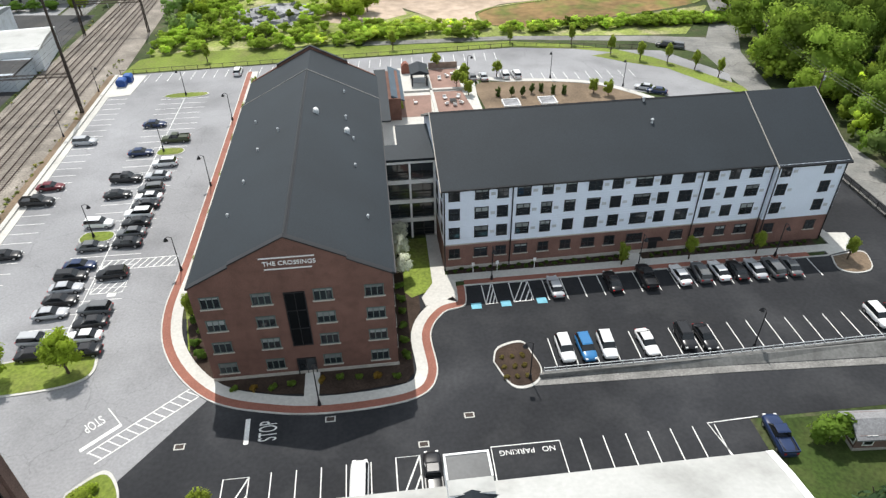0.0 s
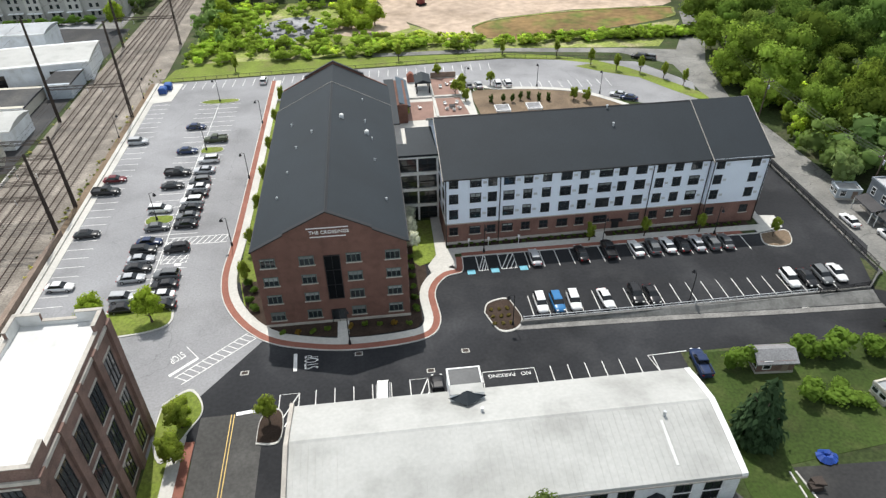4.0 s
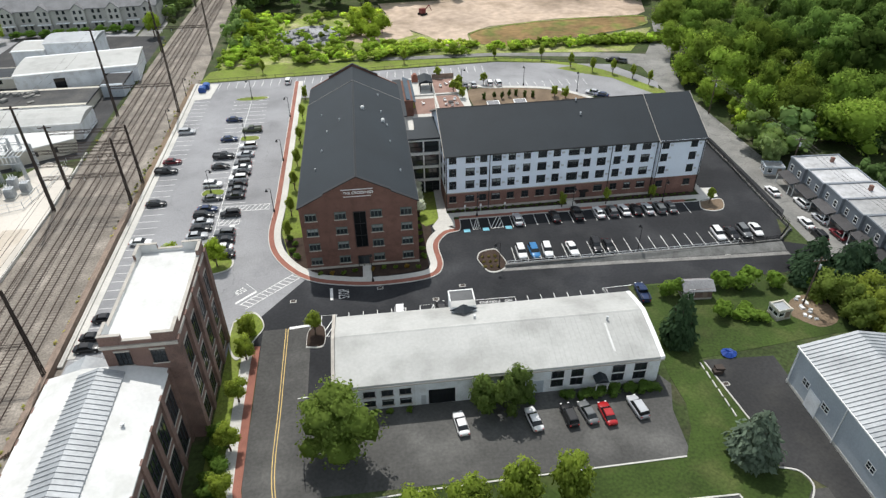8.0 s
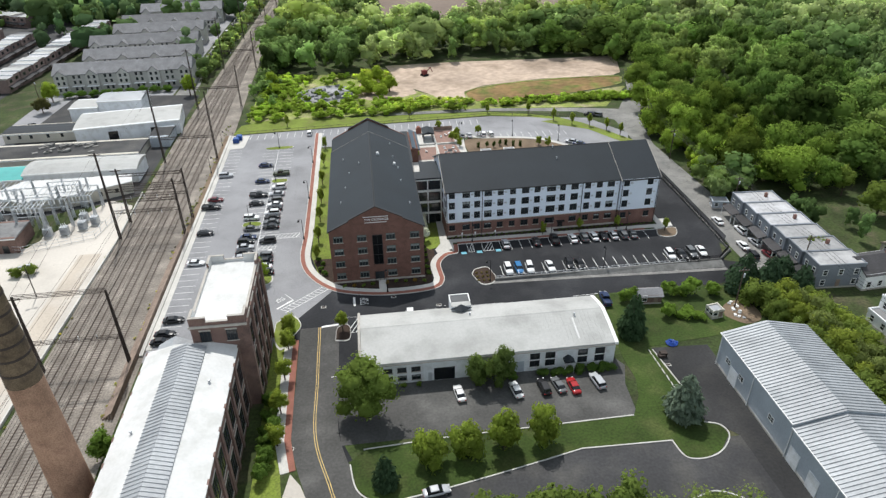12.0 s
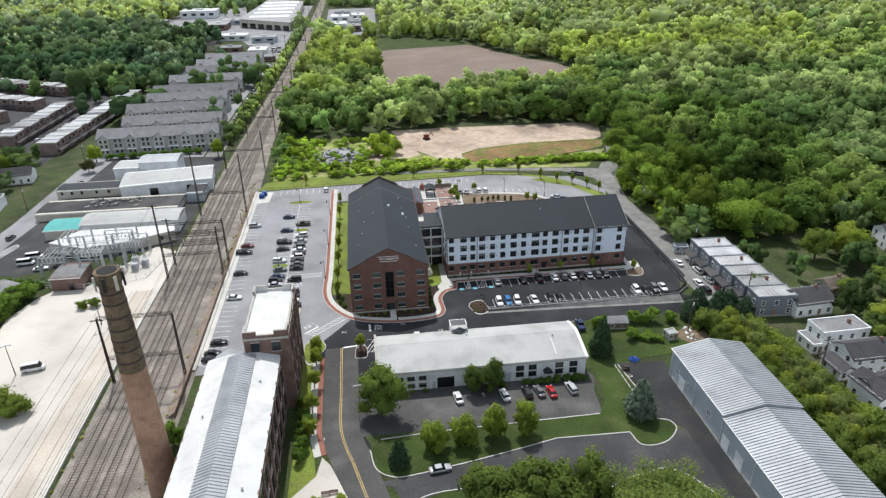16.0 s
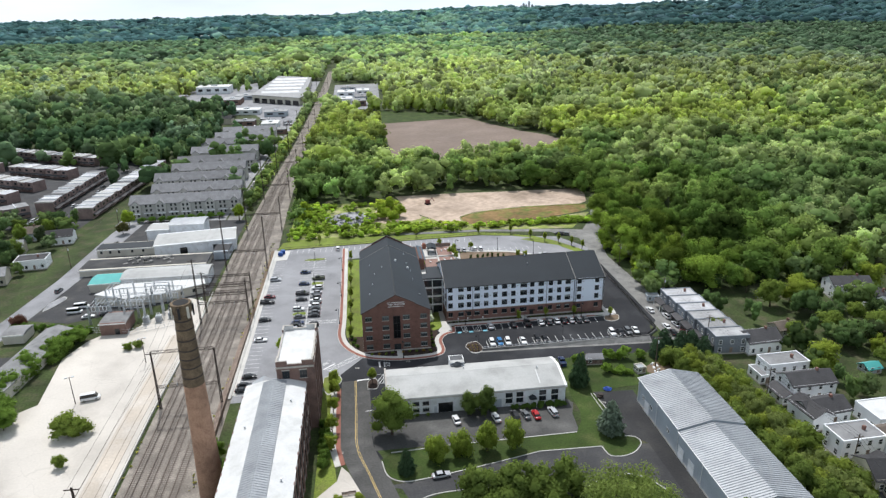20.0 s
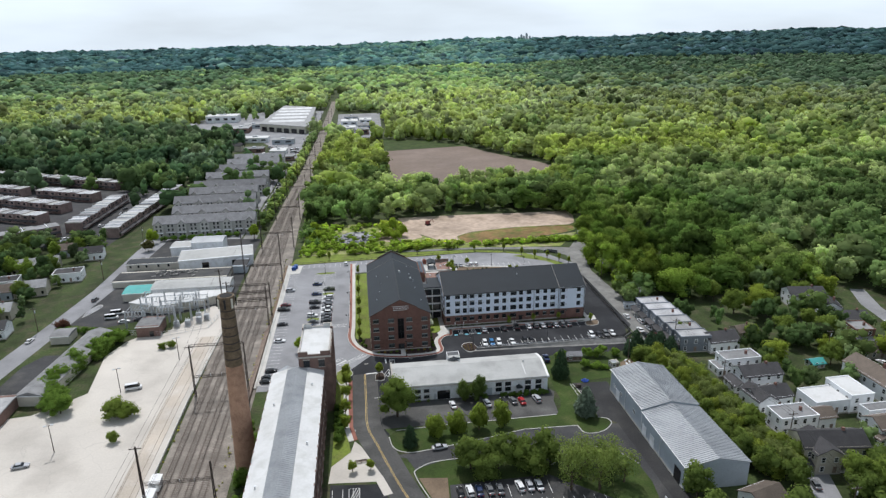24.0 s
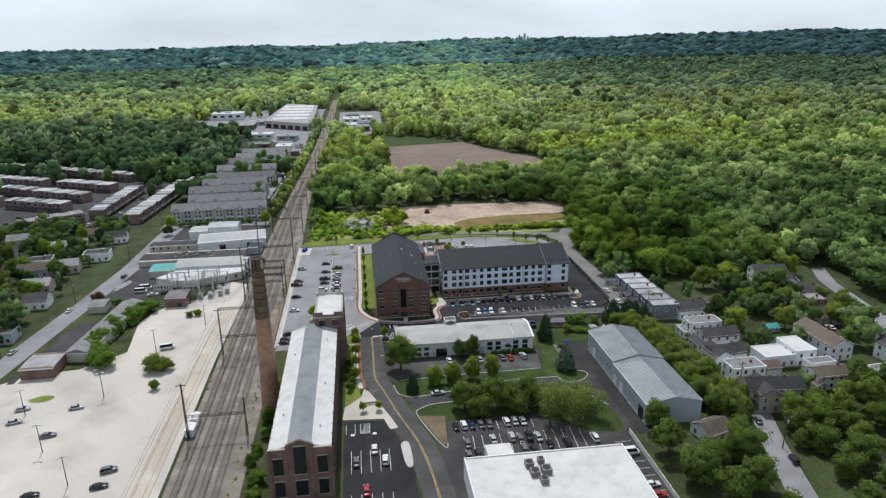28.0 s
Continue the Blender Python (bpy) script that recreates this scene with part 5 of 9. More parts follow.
# ---------------------------------------------------------------- near flat white roof
store = thing("white_roof_building", "broad flat-roofed building with a bright white roof", "building")
SX0, SX1, SY0, SY1 = 19.4, 64.0, -150.0, -110.0
part("wall", G().box(SX0, SX1, SY0, SY1, 0, 6.2), M["wall_white"], store)
part("roof", G().box(SX0 + 0.3, SX1 - 0.3, SY0 + 0.3, SY1 - 0.3, 6.2, 6.35), M["roof_white"], store, "bright white membrane roof")
part("parapet", G().box(SX0, SX1, SY1 - 0.3, SY1, 6.2, 6.7).box(SX0, SX0 + 0.3, SY0, SY1 - 0.3, 6.2, 6.7).box(SX1 - 0.3, SX1, SY0, SY1 - 0.3, 6.2, 6.7), M["white_trim"], store)
part("annex", G().box(26.2, 33.4, SY1, SY1 + 5.6, 0, 6.0), M["wall_white"], store)
part("annex_roof", G().box(26.2, 33.4, SY1, SY1 + 5.6, 6.0, 6.2), M["roof_white"], store)
for x, y, sx in ((36.0, -115.5, 2.2), (39.4, -114.6, 1.7), (36.6, -119.2, 2.4), (39.8, -118.6, 2.6), (38.2, -122.6, 2.0)):
    u = thing("roof_unit", "grey air handling unit on the white roof", "air conditioner", (x, y, 6.35), group="units on the white roof")
    part("case", G().box(-sx / 2, sx / 2, -sx / 2, sx / 2, 0.2, 1.5), M["concrete_old"], u)
    part("fan", G().tube((0, 0, 1.5), (0, 0, 1.62), sx * 0.38, n=14), M["black_metal"], u)
    part("foot", G().box(-sx / 2, sx / 2, -0.1, 0.1, 0, 0.2), M["rust_steel"], u)

# ---------------------------------------------------------------- trees
def ico(sub):
    bm = bmesh.new()
    bmesh.ops.create_icosphere(bm, subdivisions=sub, radius=1)
    v = np.array([p.co[:] for p in bm.verts])
    f = np.array([[q.index for q in t.verts] for t in bm.faces])
    bm.free()
    return v, f


ICO1, ICO2 = ico(1), ico(2)
RNG = np.random.default_rng(7)
MIDDLE = np.array([0, 0, 0.7])


def crown_arrays(rng, puffs, leaves, leaf=0.07, base=ICO1, core=0.8):
    """A crown of about unit radius, standing on z = 0 and 2 high: lumpy masses under many leaf clumps. Vertices, triangles and normals."""
    V, F, N = [], [], []
    n = 0
    cs = []
    for i in range(puffs):
        a, h = rng.uniform(0, 2 * np.pi), rng.uniform(0.25, 1.65)
        rad = (0.72 * np.sqrt(max(0.05, 1 - ((h - 0.85) / 1.05) ** 2))) * np.sqrt(rng.uniform(0.05, 1))
        s = rng.uniform(0.25, 0.43)
        if i == 0:
            a, h, rad, s = 0, 0.9, 0, 0.62
        c = np.array([np.cos(a) * rad, np.sin(a) * rad, h])
        v = base[0] * (1 + rng.normal(0, 0.13, (len(base[0]), 1))) * s * core * np.array([1, 1, 0.82]) + c
        V.append(v), F.append(base[1] + n), N.append(0.5 * base[0] + 0.6 * (v - MIDDLE))
        n += len(v)
        cs.append((c, s))
    if leaves:
        size = np.array([s for c, s in cs])
        k = rng.choice(puffs, leaves, p=size ** 2 / (size ** 2).sum())
        d = rng.normal(size=(leaves, 3))
        d[:, 2] += 0.45
        d /= np.linalg.norm(d, axis=1)[:, None]
        C = np.array([cs[i][0] for i in k]) + d * size[k][:, None] * np.array([1, 1, 0.85]) * rng.uniform(0.78, 1.2, (leaves, 1))
        up = d + rng.normal(0, 0.45, (leaves, 3)) + np.array([0, 0, 0.25])
        up /= np.linalg.norm(up, axis=1)[:, None]
        t = np.cross(up, rng.normal(size=(leaves, 3)))
        t /= np.linalg.norm(t, axis=1)[:, None]
        b = np.cross(up, t)
        s = leaf * rng.uniform(0.6, 1.5, (leaves, 1))
        q = np.stack([C + t * s, C + b * s * 0.8, C - t * s, C - b * s * 0.8], 1).reshape(-1, 3)
        i0 = n + 4 * np.arange(leaves)[:, None]
        V.append(q), F.append(np.concatenate([i0 + [0, 1, 2], i0 + [0, 2, 3]])), N.append(np.repeat(d * 0.5 + up * 0.35 + (C - MIDDLE) * 0.5, 4, 0))
    N = np.concatenate(N)
    return np.concatenate(V), np.concatenate(F), N / np.linalg.norm(N, axis=1)[:, None]


def conifer_arrays(rng, leaves=1500, leaf=0.06):
    """An evergreen about 2 high and 0.65 in radius: a lumpy cone of short drooping sprays over a darker core."""
    k = 10
    ring = np.array([[np.cos(a), np.sin(a), 0] for a in np.linspace(0, 2 * np.pi, k, endpoint=False)])
    V = [ring * np.array([0.34, 0.34, 1]) + [0, 0, 0.12], np.array([[0, 0, 1.75]])]
    F = [np.array([[i, (i + 1) % k, k] for i in range(k)])]
    N = [ring * 0.9 + [0, 0, 0.4], np.array([[0, 0, 1.0]])]
    n = k + 1
    h = 1 - np.sqrt(rng.uniform(0.0, 1, leaves))
    h = np.clip(h + rng.uniform(-0.02, 0.02, leaves), 0, 1)
    a = rng.uniform(0, 2 * np.pi, leaves)
    lump = 1 + 0.13 * np.sin(a * 5 + h * 23) + 0.10 * np.sin(a * 3 - h * 41)
    r = (0.60 * np.minimum(1, 0.55 + 2.2 * h) * (1 - h) ** 0.75 + 0.03) * lump * rng.uniform(0.72, 1.06, leaves)
    C = np.stack([np.cos(a) * r, np.sin(a) * r, 0.04 + 1.94 * h], 1)
    out = np.stack([np.cos(a), np.sin(a), 0.55 + 0 * a], 1) + rng.normal(0, 0.3, (leaves, 3))
    out /= np.linalg.norm(out, axis=1)[:, None]
    d = np.stack([np.cos(a), np.sin(a), -0.35 + 0 * a], 1) + rng.normal(0, 0.25, (leaves, 3))
    t = np.cross(out, d)
    t /= np.linalg.norm(t, axis=1)[:, None]
    b = np.cross(t, out)
    q = leaf * rng.uniform(0.6, 1.5, (leaves, 1))
    V.append(np.stack([C + b * q * 1.5, C + t * q * 0.7, C - b * q * 1.5, C - t * q * 0.7], 1).reshape(-1, 3))
    i0 = n + 4 * np.arange(leaves)[:, None]
    F.append(np.concatenate([i0 + [0, 1, 2], i0 + [0, 2, 3]])), N.append(np.repeat(out, 4, 0))
    N = np.concatenate(N)
    return np.concatenate(V), np.concatenate(F), N / np.linalg.norm(N, axis=1)[:, None]


def array_mesh(name, V, F, N, material, tint):
    me = bpy.data.meshes.new(name)
    me.vertices.add(len(V)), me.loops.add(F.size), me.polygons.add(len(F))
    me.vertices.foreach_set("co", V.astype(np.float32).ravel())
    me.loops.foreach_set("vertex_index", F.astype(np.int32).ravel())
    me.polygons.foreach_set("loop_start", np.arange(0, F.size, 3, dtype=np.int32))
    me.update(calc_edges=True)
    at = me.attributes.new("tint", "FLOAT_VECTOR", "POINT")
    T = np.broadcast_to(np.asarray(tint, np.float32), (len(V), 3)).astype(np.float32)
    at.data.foreach_set("vector", T.ravel())
    cn = me.attributes.new("custom_normal", "FLOAT_VECTOR", "POINT")
    cn.data.foreach_set("vector", N.astype(np.float32).ravel())
    me.materials.append(material)
    me.shade_smooth()
    return me


CROWNS = [crown_arrays(RNG, 18, 1500, 0.060, ICO1) for _ in range(4)]
LOOSE = [crown_arrays(RNG, 18, 1300, 0.040, ICO1, 0.25) for _ in range(2)]
BUSHY = [crown_arrays(RNG, 8, 420, 0.11, ICO1) for _ in range(3)]
CONIF = [conifer_arrays(RNG) for _ in range(2)]


def trunk_mesh():
    g = G().tube((0, 0, 0), (0.02, 0, 0.45), 0.055, 0.04, 8).tube((0.02, 0, 0.45), (0.0, 0.03, 1.0), 0.04, 0.018, 7)
    for i in range(6):
        a = i * 1.05
        g.tube((0.01, 0, 0.34 + 0.05 * i), (0.32 * math.cos(a), 0.32 * math.sin(a), 0.66 + 0.06 * i), 0.02, 0.006, 5)
    return g.mesh("trunk", M["bark"])


TRUNK = trunk_mesh()
TREE_CACHE = {}
GREAT = [crown_arrays(np.random.default_rng(90 + i), 26, 3800, 0.034, ICO1) for i in range(2)]


def tree(x, y, h, w, label, tint=(1, 1, 1), kind="leaf", clear=0.22, name="tree", group=""):
    """A tree h metres high with a crown w across; clear: the part of the height below the crown."""
    o = thing(name, label, "tree" if name == "tree" else name, (x, y, 0.0), RNG.uniform(0, 360), group)
    src = {"conifer": CONIF, "loose": LOOSE}.get(kind, CROWNS)
    k = int(RNG.integers(0, len(src)))
    if kind == "leaf" and h * w > 150:
        kind, src, k = "great", GREAT, k % 2
    key = (kind, k, tint)
    if key not in TREE_CACHE:
        TREE_CACHE[key] = array_mesh("crown", *src[k], M["conifer" if kind == "conifer" else "leaf"], tint)
    t = new("trunk", TRUNK)
    t.parent = o
    t.matrix_basis = Matrix.Diagonal((h * 0.55, h * 0.55, h * (0.55 if kind != "conifer" else 0.8), 1))
    c = new("crown", TREE_CACHE[key])
    c.parent = o
    ch = h * (1 - clear)
    c.matrix_basis = Matrix.Translation((0, 0, h * clear)) @ Matrix.Diagonal((w / 2, w / 2, ch / 2, 1))
    return o


def shrub(x, y, h, w, label="rounded green shrub in a planting bed", tint=(0.8, 0.85, 0.8), z=0.1, group=""):
    o = thing("shrub", label, "shrub", (x, y, z), RNG.uniform(0, 360), group)
    k = int(RNG.integers(0, len(BUSHY)))
    key = ("bush", k, tint)
    if key not in TREE_CACHE:
        TREE_CACHE[key] = array_mesh("foliage", *BUSHY[k], M["leaf"], tint)
    c = new("foliage", TREE_CACHE[key])
    c.parent = o
    c.matrix_basis = Matrix.Translation((0, 0, -0.08 * h)) @ Matrix.Diagonal((w / 2, w / 2, h / 1.9, 1))
    return o


# street trees and single trees that can be told apart
SPRING, DEEP, LIME = (1.3, 1.22, 0.8), (0.66, 0.70, 0.75), (1.42, 1.42, 0.72)
for y in (88, 73, 58, 45, 33, 21, 11.5):
    tree(-4.6, y, 5.4, 2.2, "young street tree with fresh green leaves on a narrow lawn", SPRING, group="street trees beside the brick building")
for x, y, h in ((-27, 3.4, 6.5), (-18.4, 3.6, 6.5)):
    tree(x, y, h, 5.4, "small bright green tree on a parking island", LIME, group="island trees")
tree(2.2, -19.4, 5.5, 3.2, "young tree on a kerbed island by the road", SPRING)
for y in (-18.5, -24, -33.5, -43, -51):
    tree(-9.4, y, 5.6, 4.0, "young street tree in the brick pavement", SPRING, group="street trees along the road")
tree(6.8, -46.2, 13.5, 13.0, "large round broadleaf tree beside the parking lot", (0.84, 0.88, 0.78), clear=0.12)
tree(29.5, -40.6, 8.4, 6.0, "dark green round tree against the white works wall", DEEP, clear=-0.05)
tree(33.4, -40.5, 9.4, 6.8, "tall dark green tree against the white works wall", (0.60, 0.64, 0.72), clear=-0.06)
for x, y, h in ((17.5, -58.4, 7.8), (24.0, -57.6, 8.2), (31, -57.2, 9.0), (38.4, -57, 9.4)):
    tree(x, y, h, 6.8, "broadleaf tree in a row on the lawn", (1.12, 1.1, 0.75), clear=-0.1, group="row of lawn trees")
tree(9.6, -62.2, 7.6, 8.0, "dense dark evergreen on the lawn corner", (0.9, 0.9, 0.85), "conifer", -0.04)
tree(65.6, -54.2, 10.5, 13.0, "blue-grey spruce on the lawn", (2.6, 2.0, 2.7), "conifer", 0.05)
tree(65.0, -29.6, 11.4, 11.2, "tall dark conical evergreen behind the works", (1.0, 1.0, 0.9), "conifer", -0.02)
for x, y, h in ((25.3, -75.5, 9.5), (33, -76.4, 9), (38.6, -76.2, 9.5), (46, -76.4, 10.5), (29, -78.8, 7.5), (42, -79.2, 8)):
    tree(x, y, h * 1.12, 10.2, "broadleaf tree on the bank above the parking lot", (0.74, 0.76, 0.74), clear=0.08, group="bank trees")
for x, y, h in ((12, 155, 8.5), (17, 160, 9), (14, 148, 7), (22, 150, 8), (18, 142, 6.5), (-28, 150, 7), (-30, 164, 8)):
    tree(x, y, h, 7.5, "light green young tree on rough ground", LIME, clear=0.15, group="trees on rough ground")
for x, y, h in ((50, -88, 12), (57.5, -89, 12), (54, -84, 11), (60, -84, 9), (52, -79, 9), (58, -78, 9), (63, -79, 8), (65, -87, 9)):
    tree(x, y, h * 1.1, 9.5, "loose pale green tree on the bank", (1.0, 0.98, 1.05), "loose", clear=0.1, group="bank trees")
for x, y, h, w in ((99, -14.5, 9, 14), (103.5, -17.5, 9.5, 14), (108, -15.5, 8.5, 12), (109.5, -21, 9, 12), (96, -17, 7, 10)):
    tree(x, y, h, w, "dark evergreen tree beside the street corner", (1.0, 1.0, 1.0), "conifer", clear=-0.04, group="corner evergreens")
for i in range(48):
    t = i / 47
    tree(100.5 + 6 * t + (i % 3 - 1) * 2.6 + RNG.uniform(-1, 1), -23 - 68 * t + RNG.uniform(-1.5, 1.5), RNG.uniform(5.5, 9), RNG.uniform(6, 8.5), "overgrown tree in the hedge behind the shed", ((0.85, 0.86, 0.8), (1.2, 1.1, 0.8), (0.95, 0.88, 1.1))[i % 3], clear=-0.04, group="hedge trees behind the shed")
for i in range(26):
    t = i / 25
    tree(108.5 + 5 * t + RNG.uniform(-1.5, 1.5), -26 - 62 * t, RNG.uniform(5, 7.5), RNG.uniform(6, 8.5), "overgrown tree in the hedge behind the shed", ((0.85, 0.86, 0.8), (1.1, 1.05, 0.8), (0.95, 0.88, 1.1))[i % 3], clear=-0.05, group="hedge trees behind the shed")
for x, y, h, w in ((81, -96, 10, 9), (79, -108, 11, 11), (98, -113, 13, 15), (81, -121, 12, 12), (95, -126, 11, 11), (88, -115, 9, 10), (86, -129, 10, 11), (104, -90, 9, 8), (108, -96, 9, 8), (100, -83, 9, 8), (122, -103, 9, 10), (118, -110, 6, 6), (134, -94, 9, 10), (126, -97, 8, 8), (110, -86, 7, 7), (124, -112, 10, 11), (130, -120, 10, 11), (122, -124, 9, 10), (136, -106, 9, 10), (128, -134, 10, 11), (140, -128, 11, 12), (150, -116, 10, 11), (148, -104, 9, 10), (118, -138, 9, 9), (96, -140, 10, 11)):
    tree(x, y, h, w, "large dark broadleaf tree among the gardens", (0.72, 0.75, 0.75), clear=0.06, group="garden trees")
for x, y, h, w in ((144.6, -31.5, 10, 12), (163.4, -35.7, 9, 9), (165.6, 13, 12, 14), (160.8, -11.4, 9, 10), (176.6, -15.3, 10, 12), (152.6, 25.8, 10, 7), (110.9, -70.6, 9, 9), (121, -8, 8, 7), (124, -98, 10, 9), (130, -101, 11, 11), (140, -98, 10, 9), (146, -92, 10, 8), (152, -94, 12, 12), (162, -98, 13, 12), (158, -110, 12, 12), (134, -113, 9, 8), (142, -118, 9, 8), (168, -106, 10, 10), (176, -92, 12, 11), (168, -26, 7, 7), (176, -4, 8, 8), (186, -34, 10, 8), (194, -30, 12, 9), (200, -20, 9, 8), (146, -14, 8, 7), (137, -40, 9, 7), (184, -46, 9, 8), (190, 20, 10, 10), (204, 22, 12, 12), (154, 12, 12, 11)):
    tree(x, y, h, w, "broadleaf garden tree between the houses", (0.92, 0.93, 0.8) if int(x) % 3 else SPRING, clear=0.1, group="garden trees")
for x, y, h, w in ((-82.4, -32, 6, 10), (-79, -33.4, 5, 8), (-78.4, -47.3, 4, 4), (-80.7, 15.4, 3, 4.2), (-77.6, 16.2, 3, 4)):
    tree(x, y, h, w, "round bush standing in the concrete yard", (0.95, 0.95, 0.8), clear=0.02, name="bush")
for i in range(18):
    t = i / 17
    tree(-101 - 8 * math.sin(t * 3) + RNG.uniform(-3, 3), 24 - 52 * t, RNG.uniform(5, 7.5), RNG.uniform(7, 10.5), "overgrown bush along the edge of the yard", (0.8, 0.95, 0.75), clear=0.02, name="bush", group="bushes along the yard")
for y in (-50, -58, -66, -74, -82, -90, -98, -104, -110):
    tree(-37.5 + RNG.uniform(-1.5, 2.0) + (4.0 if y in (-66, -58) else 0), y, RNG.uniform(3.5, 6.5), RNG.uniform(4, 6), "scrubby tree between the mill and the railway", (0.75, 0.9, 0.7), clear=0.03, group="scrub by the railway")
tree(-123, 146, 7, 8, "dark red-leaved tree behind the works", (0.6, 0.45, 0.7), clear=0.05)
tree(-66, 160, 10, 7, "bright green tree beside the railway", LIME, clear=0.08)
tree(129, 131, 14, 15, "large round tree beside the sandy lot", (1.0, 1.05, 0.8), clear=0.12)

# planting
for i in range(9):
    shrub(2.6 + 2.3 * i + (1.2 if i > 3 else 0), -1.9 - 0.25 * math.sin(i), 0.9 + 0.3 * (i % 2), 1.2, tint=((0.8, 0.9, 0.7), (1.5, 0.75, 0.7))[i % 3 == 1], group="shrubs before the brick front")
for i in range(6):
    shrub(23.6, 1 + 2.8 * i, 1.3, 1.5, tint=(0.75, 0.9, 0.7), group="shrubs beside the brick wall")
for y, h in ((17.5, 4.4), (22, 4.8), (26, 4.4)):
    tree(24.2, y, h, 3.4, "small white-flowering tree on the court lawn", (3.5, 2.75, 9.5), clear=0.2, group="flowering trees")
for x, y in ((-3.4, 6.6), (-3.0, 9.0), (-2.4, 4.2), (-4.2, 11.0)):
    shrub(x, y, 1.6, 1.7, tint=(0.6, 0.75, 0.6))
for i in range(52):
    x = 32 + 1.08 * i
    if abs(x - 59.6) > 1.6:
        shrub(x, 17.6 + 0.5 * (i % 2), 0.55, 0.9, "low dark green bedding shrub", (0.45, 0.55, 0.5), group="bedding before the white building")
for x in (57, 67.5, 78.2, 91):
    tree(x, 16.2 if x < 90 else 13.0, 4.6, 2.0, "young tree before the white building", SPRING, group="young trees before the white building")
for i in range(9):
    shrub(35.6 + (i % 3) * 1.3, -4 + (i // 3) * 1.7, 0.5, 0.9, "brown dry shrub on the traffic island", (0.95, 0.6, 0.8))
for x in (36.0, 42.6, 45.4, 47.6, 50.4, 53.0, 55.2, 56.8):
    shrub(x, -39.6, 1.9, 2.9, "clipped dark green hedge shrub by the works wall", (0.6, 0.75, 0.65), group="hedge by the works")
for x in (9, 12, 14.4, 17.4):
    shrub(x, -38.9, 1.1, 1.5, "low shrub by the works wall", (0.8, 0.9, 0.7))
for x, y, h, w in ((68.8, -17.2, 4.6, 4.6), (79.4, -16.6, 4.2, 4.8), (84, -17, 5, 6), (89.6, -17.4, 4.4, 4.8), (76, -24.4, 3.8, 4.6), (79.5, -25.4, 2.2, 5), (82.6, -26, 2.0, 4), (81, -23, 1.8, 3.4), (96, -18, 4.2, 5)):
    shrub(x, y, h, w, "loose green garden bush on the lawn", (0.85, 1.0, 0.7))
for i in range(12):
    shrub(-11.2 + RNG.uniform(-0.9, 0.9), -40.5 - 1.6 * i, RNG.uniform(2.0, 4.0), RNG.uniform(2.6, 3.8), "dense shrub against the mill wall", (0.65, 0.8, 0.65), group="shrubs along the mill")
for x, y in ((-10.5, -14), (-9.6, -15.6), (-9.2, -18), (-10.4, -20.5)):
    shrub(x, y, 1.1, 2.0, "bright low shrub on the verge", LIME)


# ---------------------------------------------------------------- woods
CLEAR = [(-34, 22, 110, 176),   # areas without woods: x0, x1, y0, y1
    (-64, -32, -500, 130), (-45, 98, -300, 121), (18, 130, 124, 190), (-29, 33, 568, 835),
    (-150, -62, -500, 420), (-135, -60, 420, 600), (104, 112, -200, 124), (80, 128, -200, 36), (80, 222, -200, 24), (-220, -60, 600, 880), (-360, -130, 150, 420), (-420, -100, -400, 150)]
CLEAR_PAD = 4.0


def inside(X, Y, pts):
    hit = np.zeros(len(X), bool)
    for (x0, y0), (x1, y1) in zip(pts, pts[1:] + pts[:1]):
        hit ^= ((y0 > Y) != (y1 > Y)) & (X < (x1 - x0) * (Y - y0) / ((y1 - y0) or 1e-9) + x0)
    return hit


def wooded(X, Y):
    ok = np.ones(len(X), bool)
    for x0, x1, y0, y1 in CLEAR:
        ok &= ~((X > x0 - CLEAR_PAD) & (X < x1 + CLEAR_PAD) & (Y > y0 - CLEAR_PAD) & (Y < y1 + CLEAR_PAD))
    ok &= ~((X > np.interp(Y, RAIL_Y, RAIL_W) - 5) & (X < np.interp(Y, RAIL_Y, RAIL_E) + 5) & (Y < 1560))
    grown = [(100 + (x - 100) * 1.07, 380 + (y - 380) * 1.05) for x, y in FIELD[:7]] + [(162, 284), (120, 268), (22, 268)]
    ok &= ~inside(X, Y, grown) & ~inside(X, Y, MEADOW)
    # the street bends away from the lot
    ok &= ~((Y > 84) & (Y < 156) & (X > 96) & (X < 118 + np.maximum(0, (Y - 98)) * 0.42))
    return ok


def scatter(rng, r0, r1, step, a0=-0.58, a1=0.80):
    """Jittered places in a fan that opens from behind the walk's end."""
    n = int((r1 - r0) / step) + 1
    X, Y = [], []
    for i in range(n):
        r = r0 + i * step
        m = max(2, int(r * (a1 - a0) / step))
        a = a0 + (np.arange(m) + rng.uniform(0, 1, m)) / m * (a1 - a0)
        rr = r + rng.uniform(-0.5, 0.5, m) * step
        X.append(np.sin(a) * rr), Y.append(np.cos(a) * rr - 260)
    return np.concatenate(X), np.concatenate(Y)


def noise_at(X, Y, size, seed):
    return np.array([noise.noise((x / size, y / size, seed)) for x, y in zip(X, Y)])


FRESH, DARK_LEAF, PALE_LEAF = np.array([2.0, 1.82, 1.7]), np.array([0.90, 1.02, 1.3]), np.array([2.15, 1.95, 3.1])


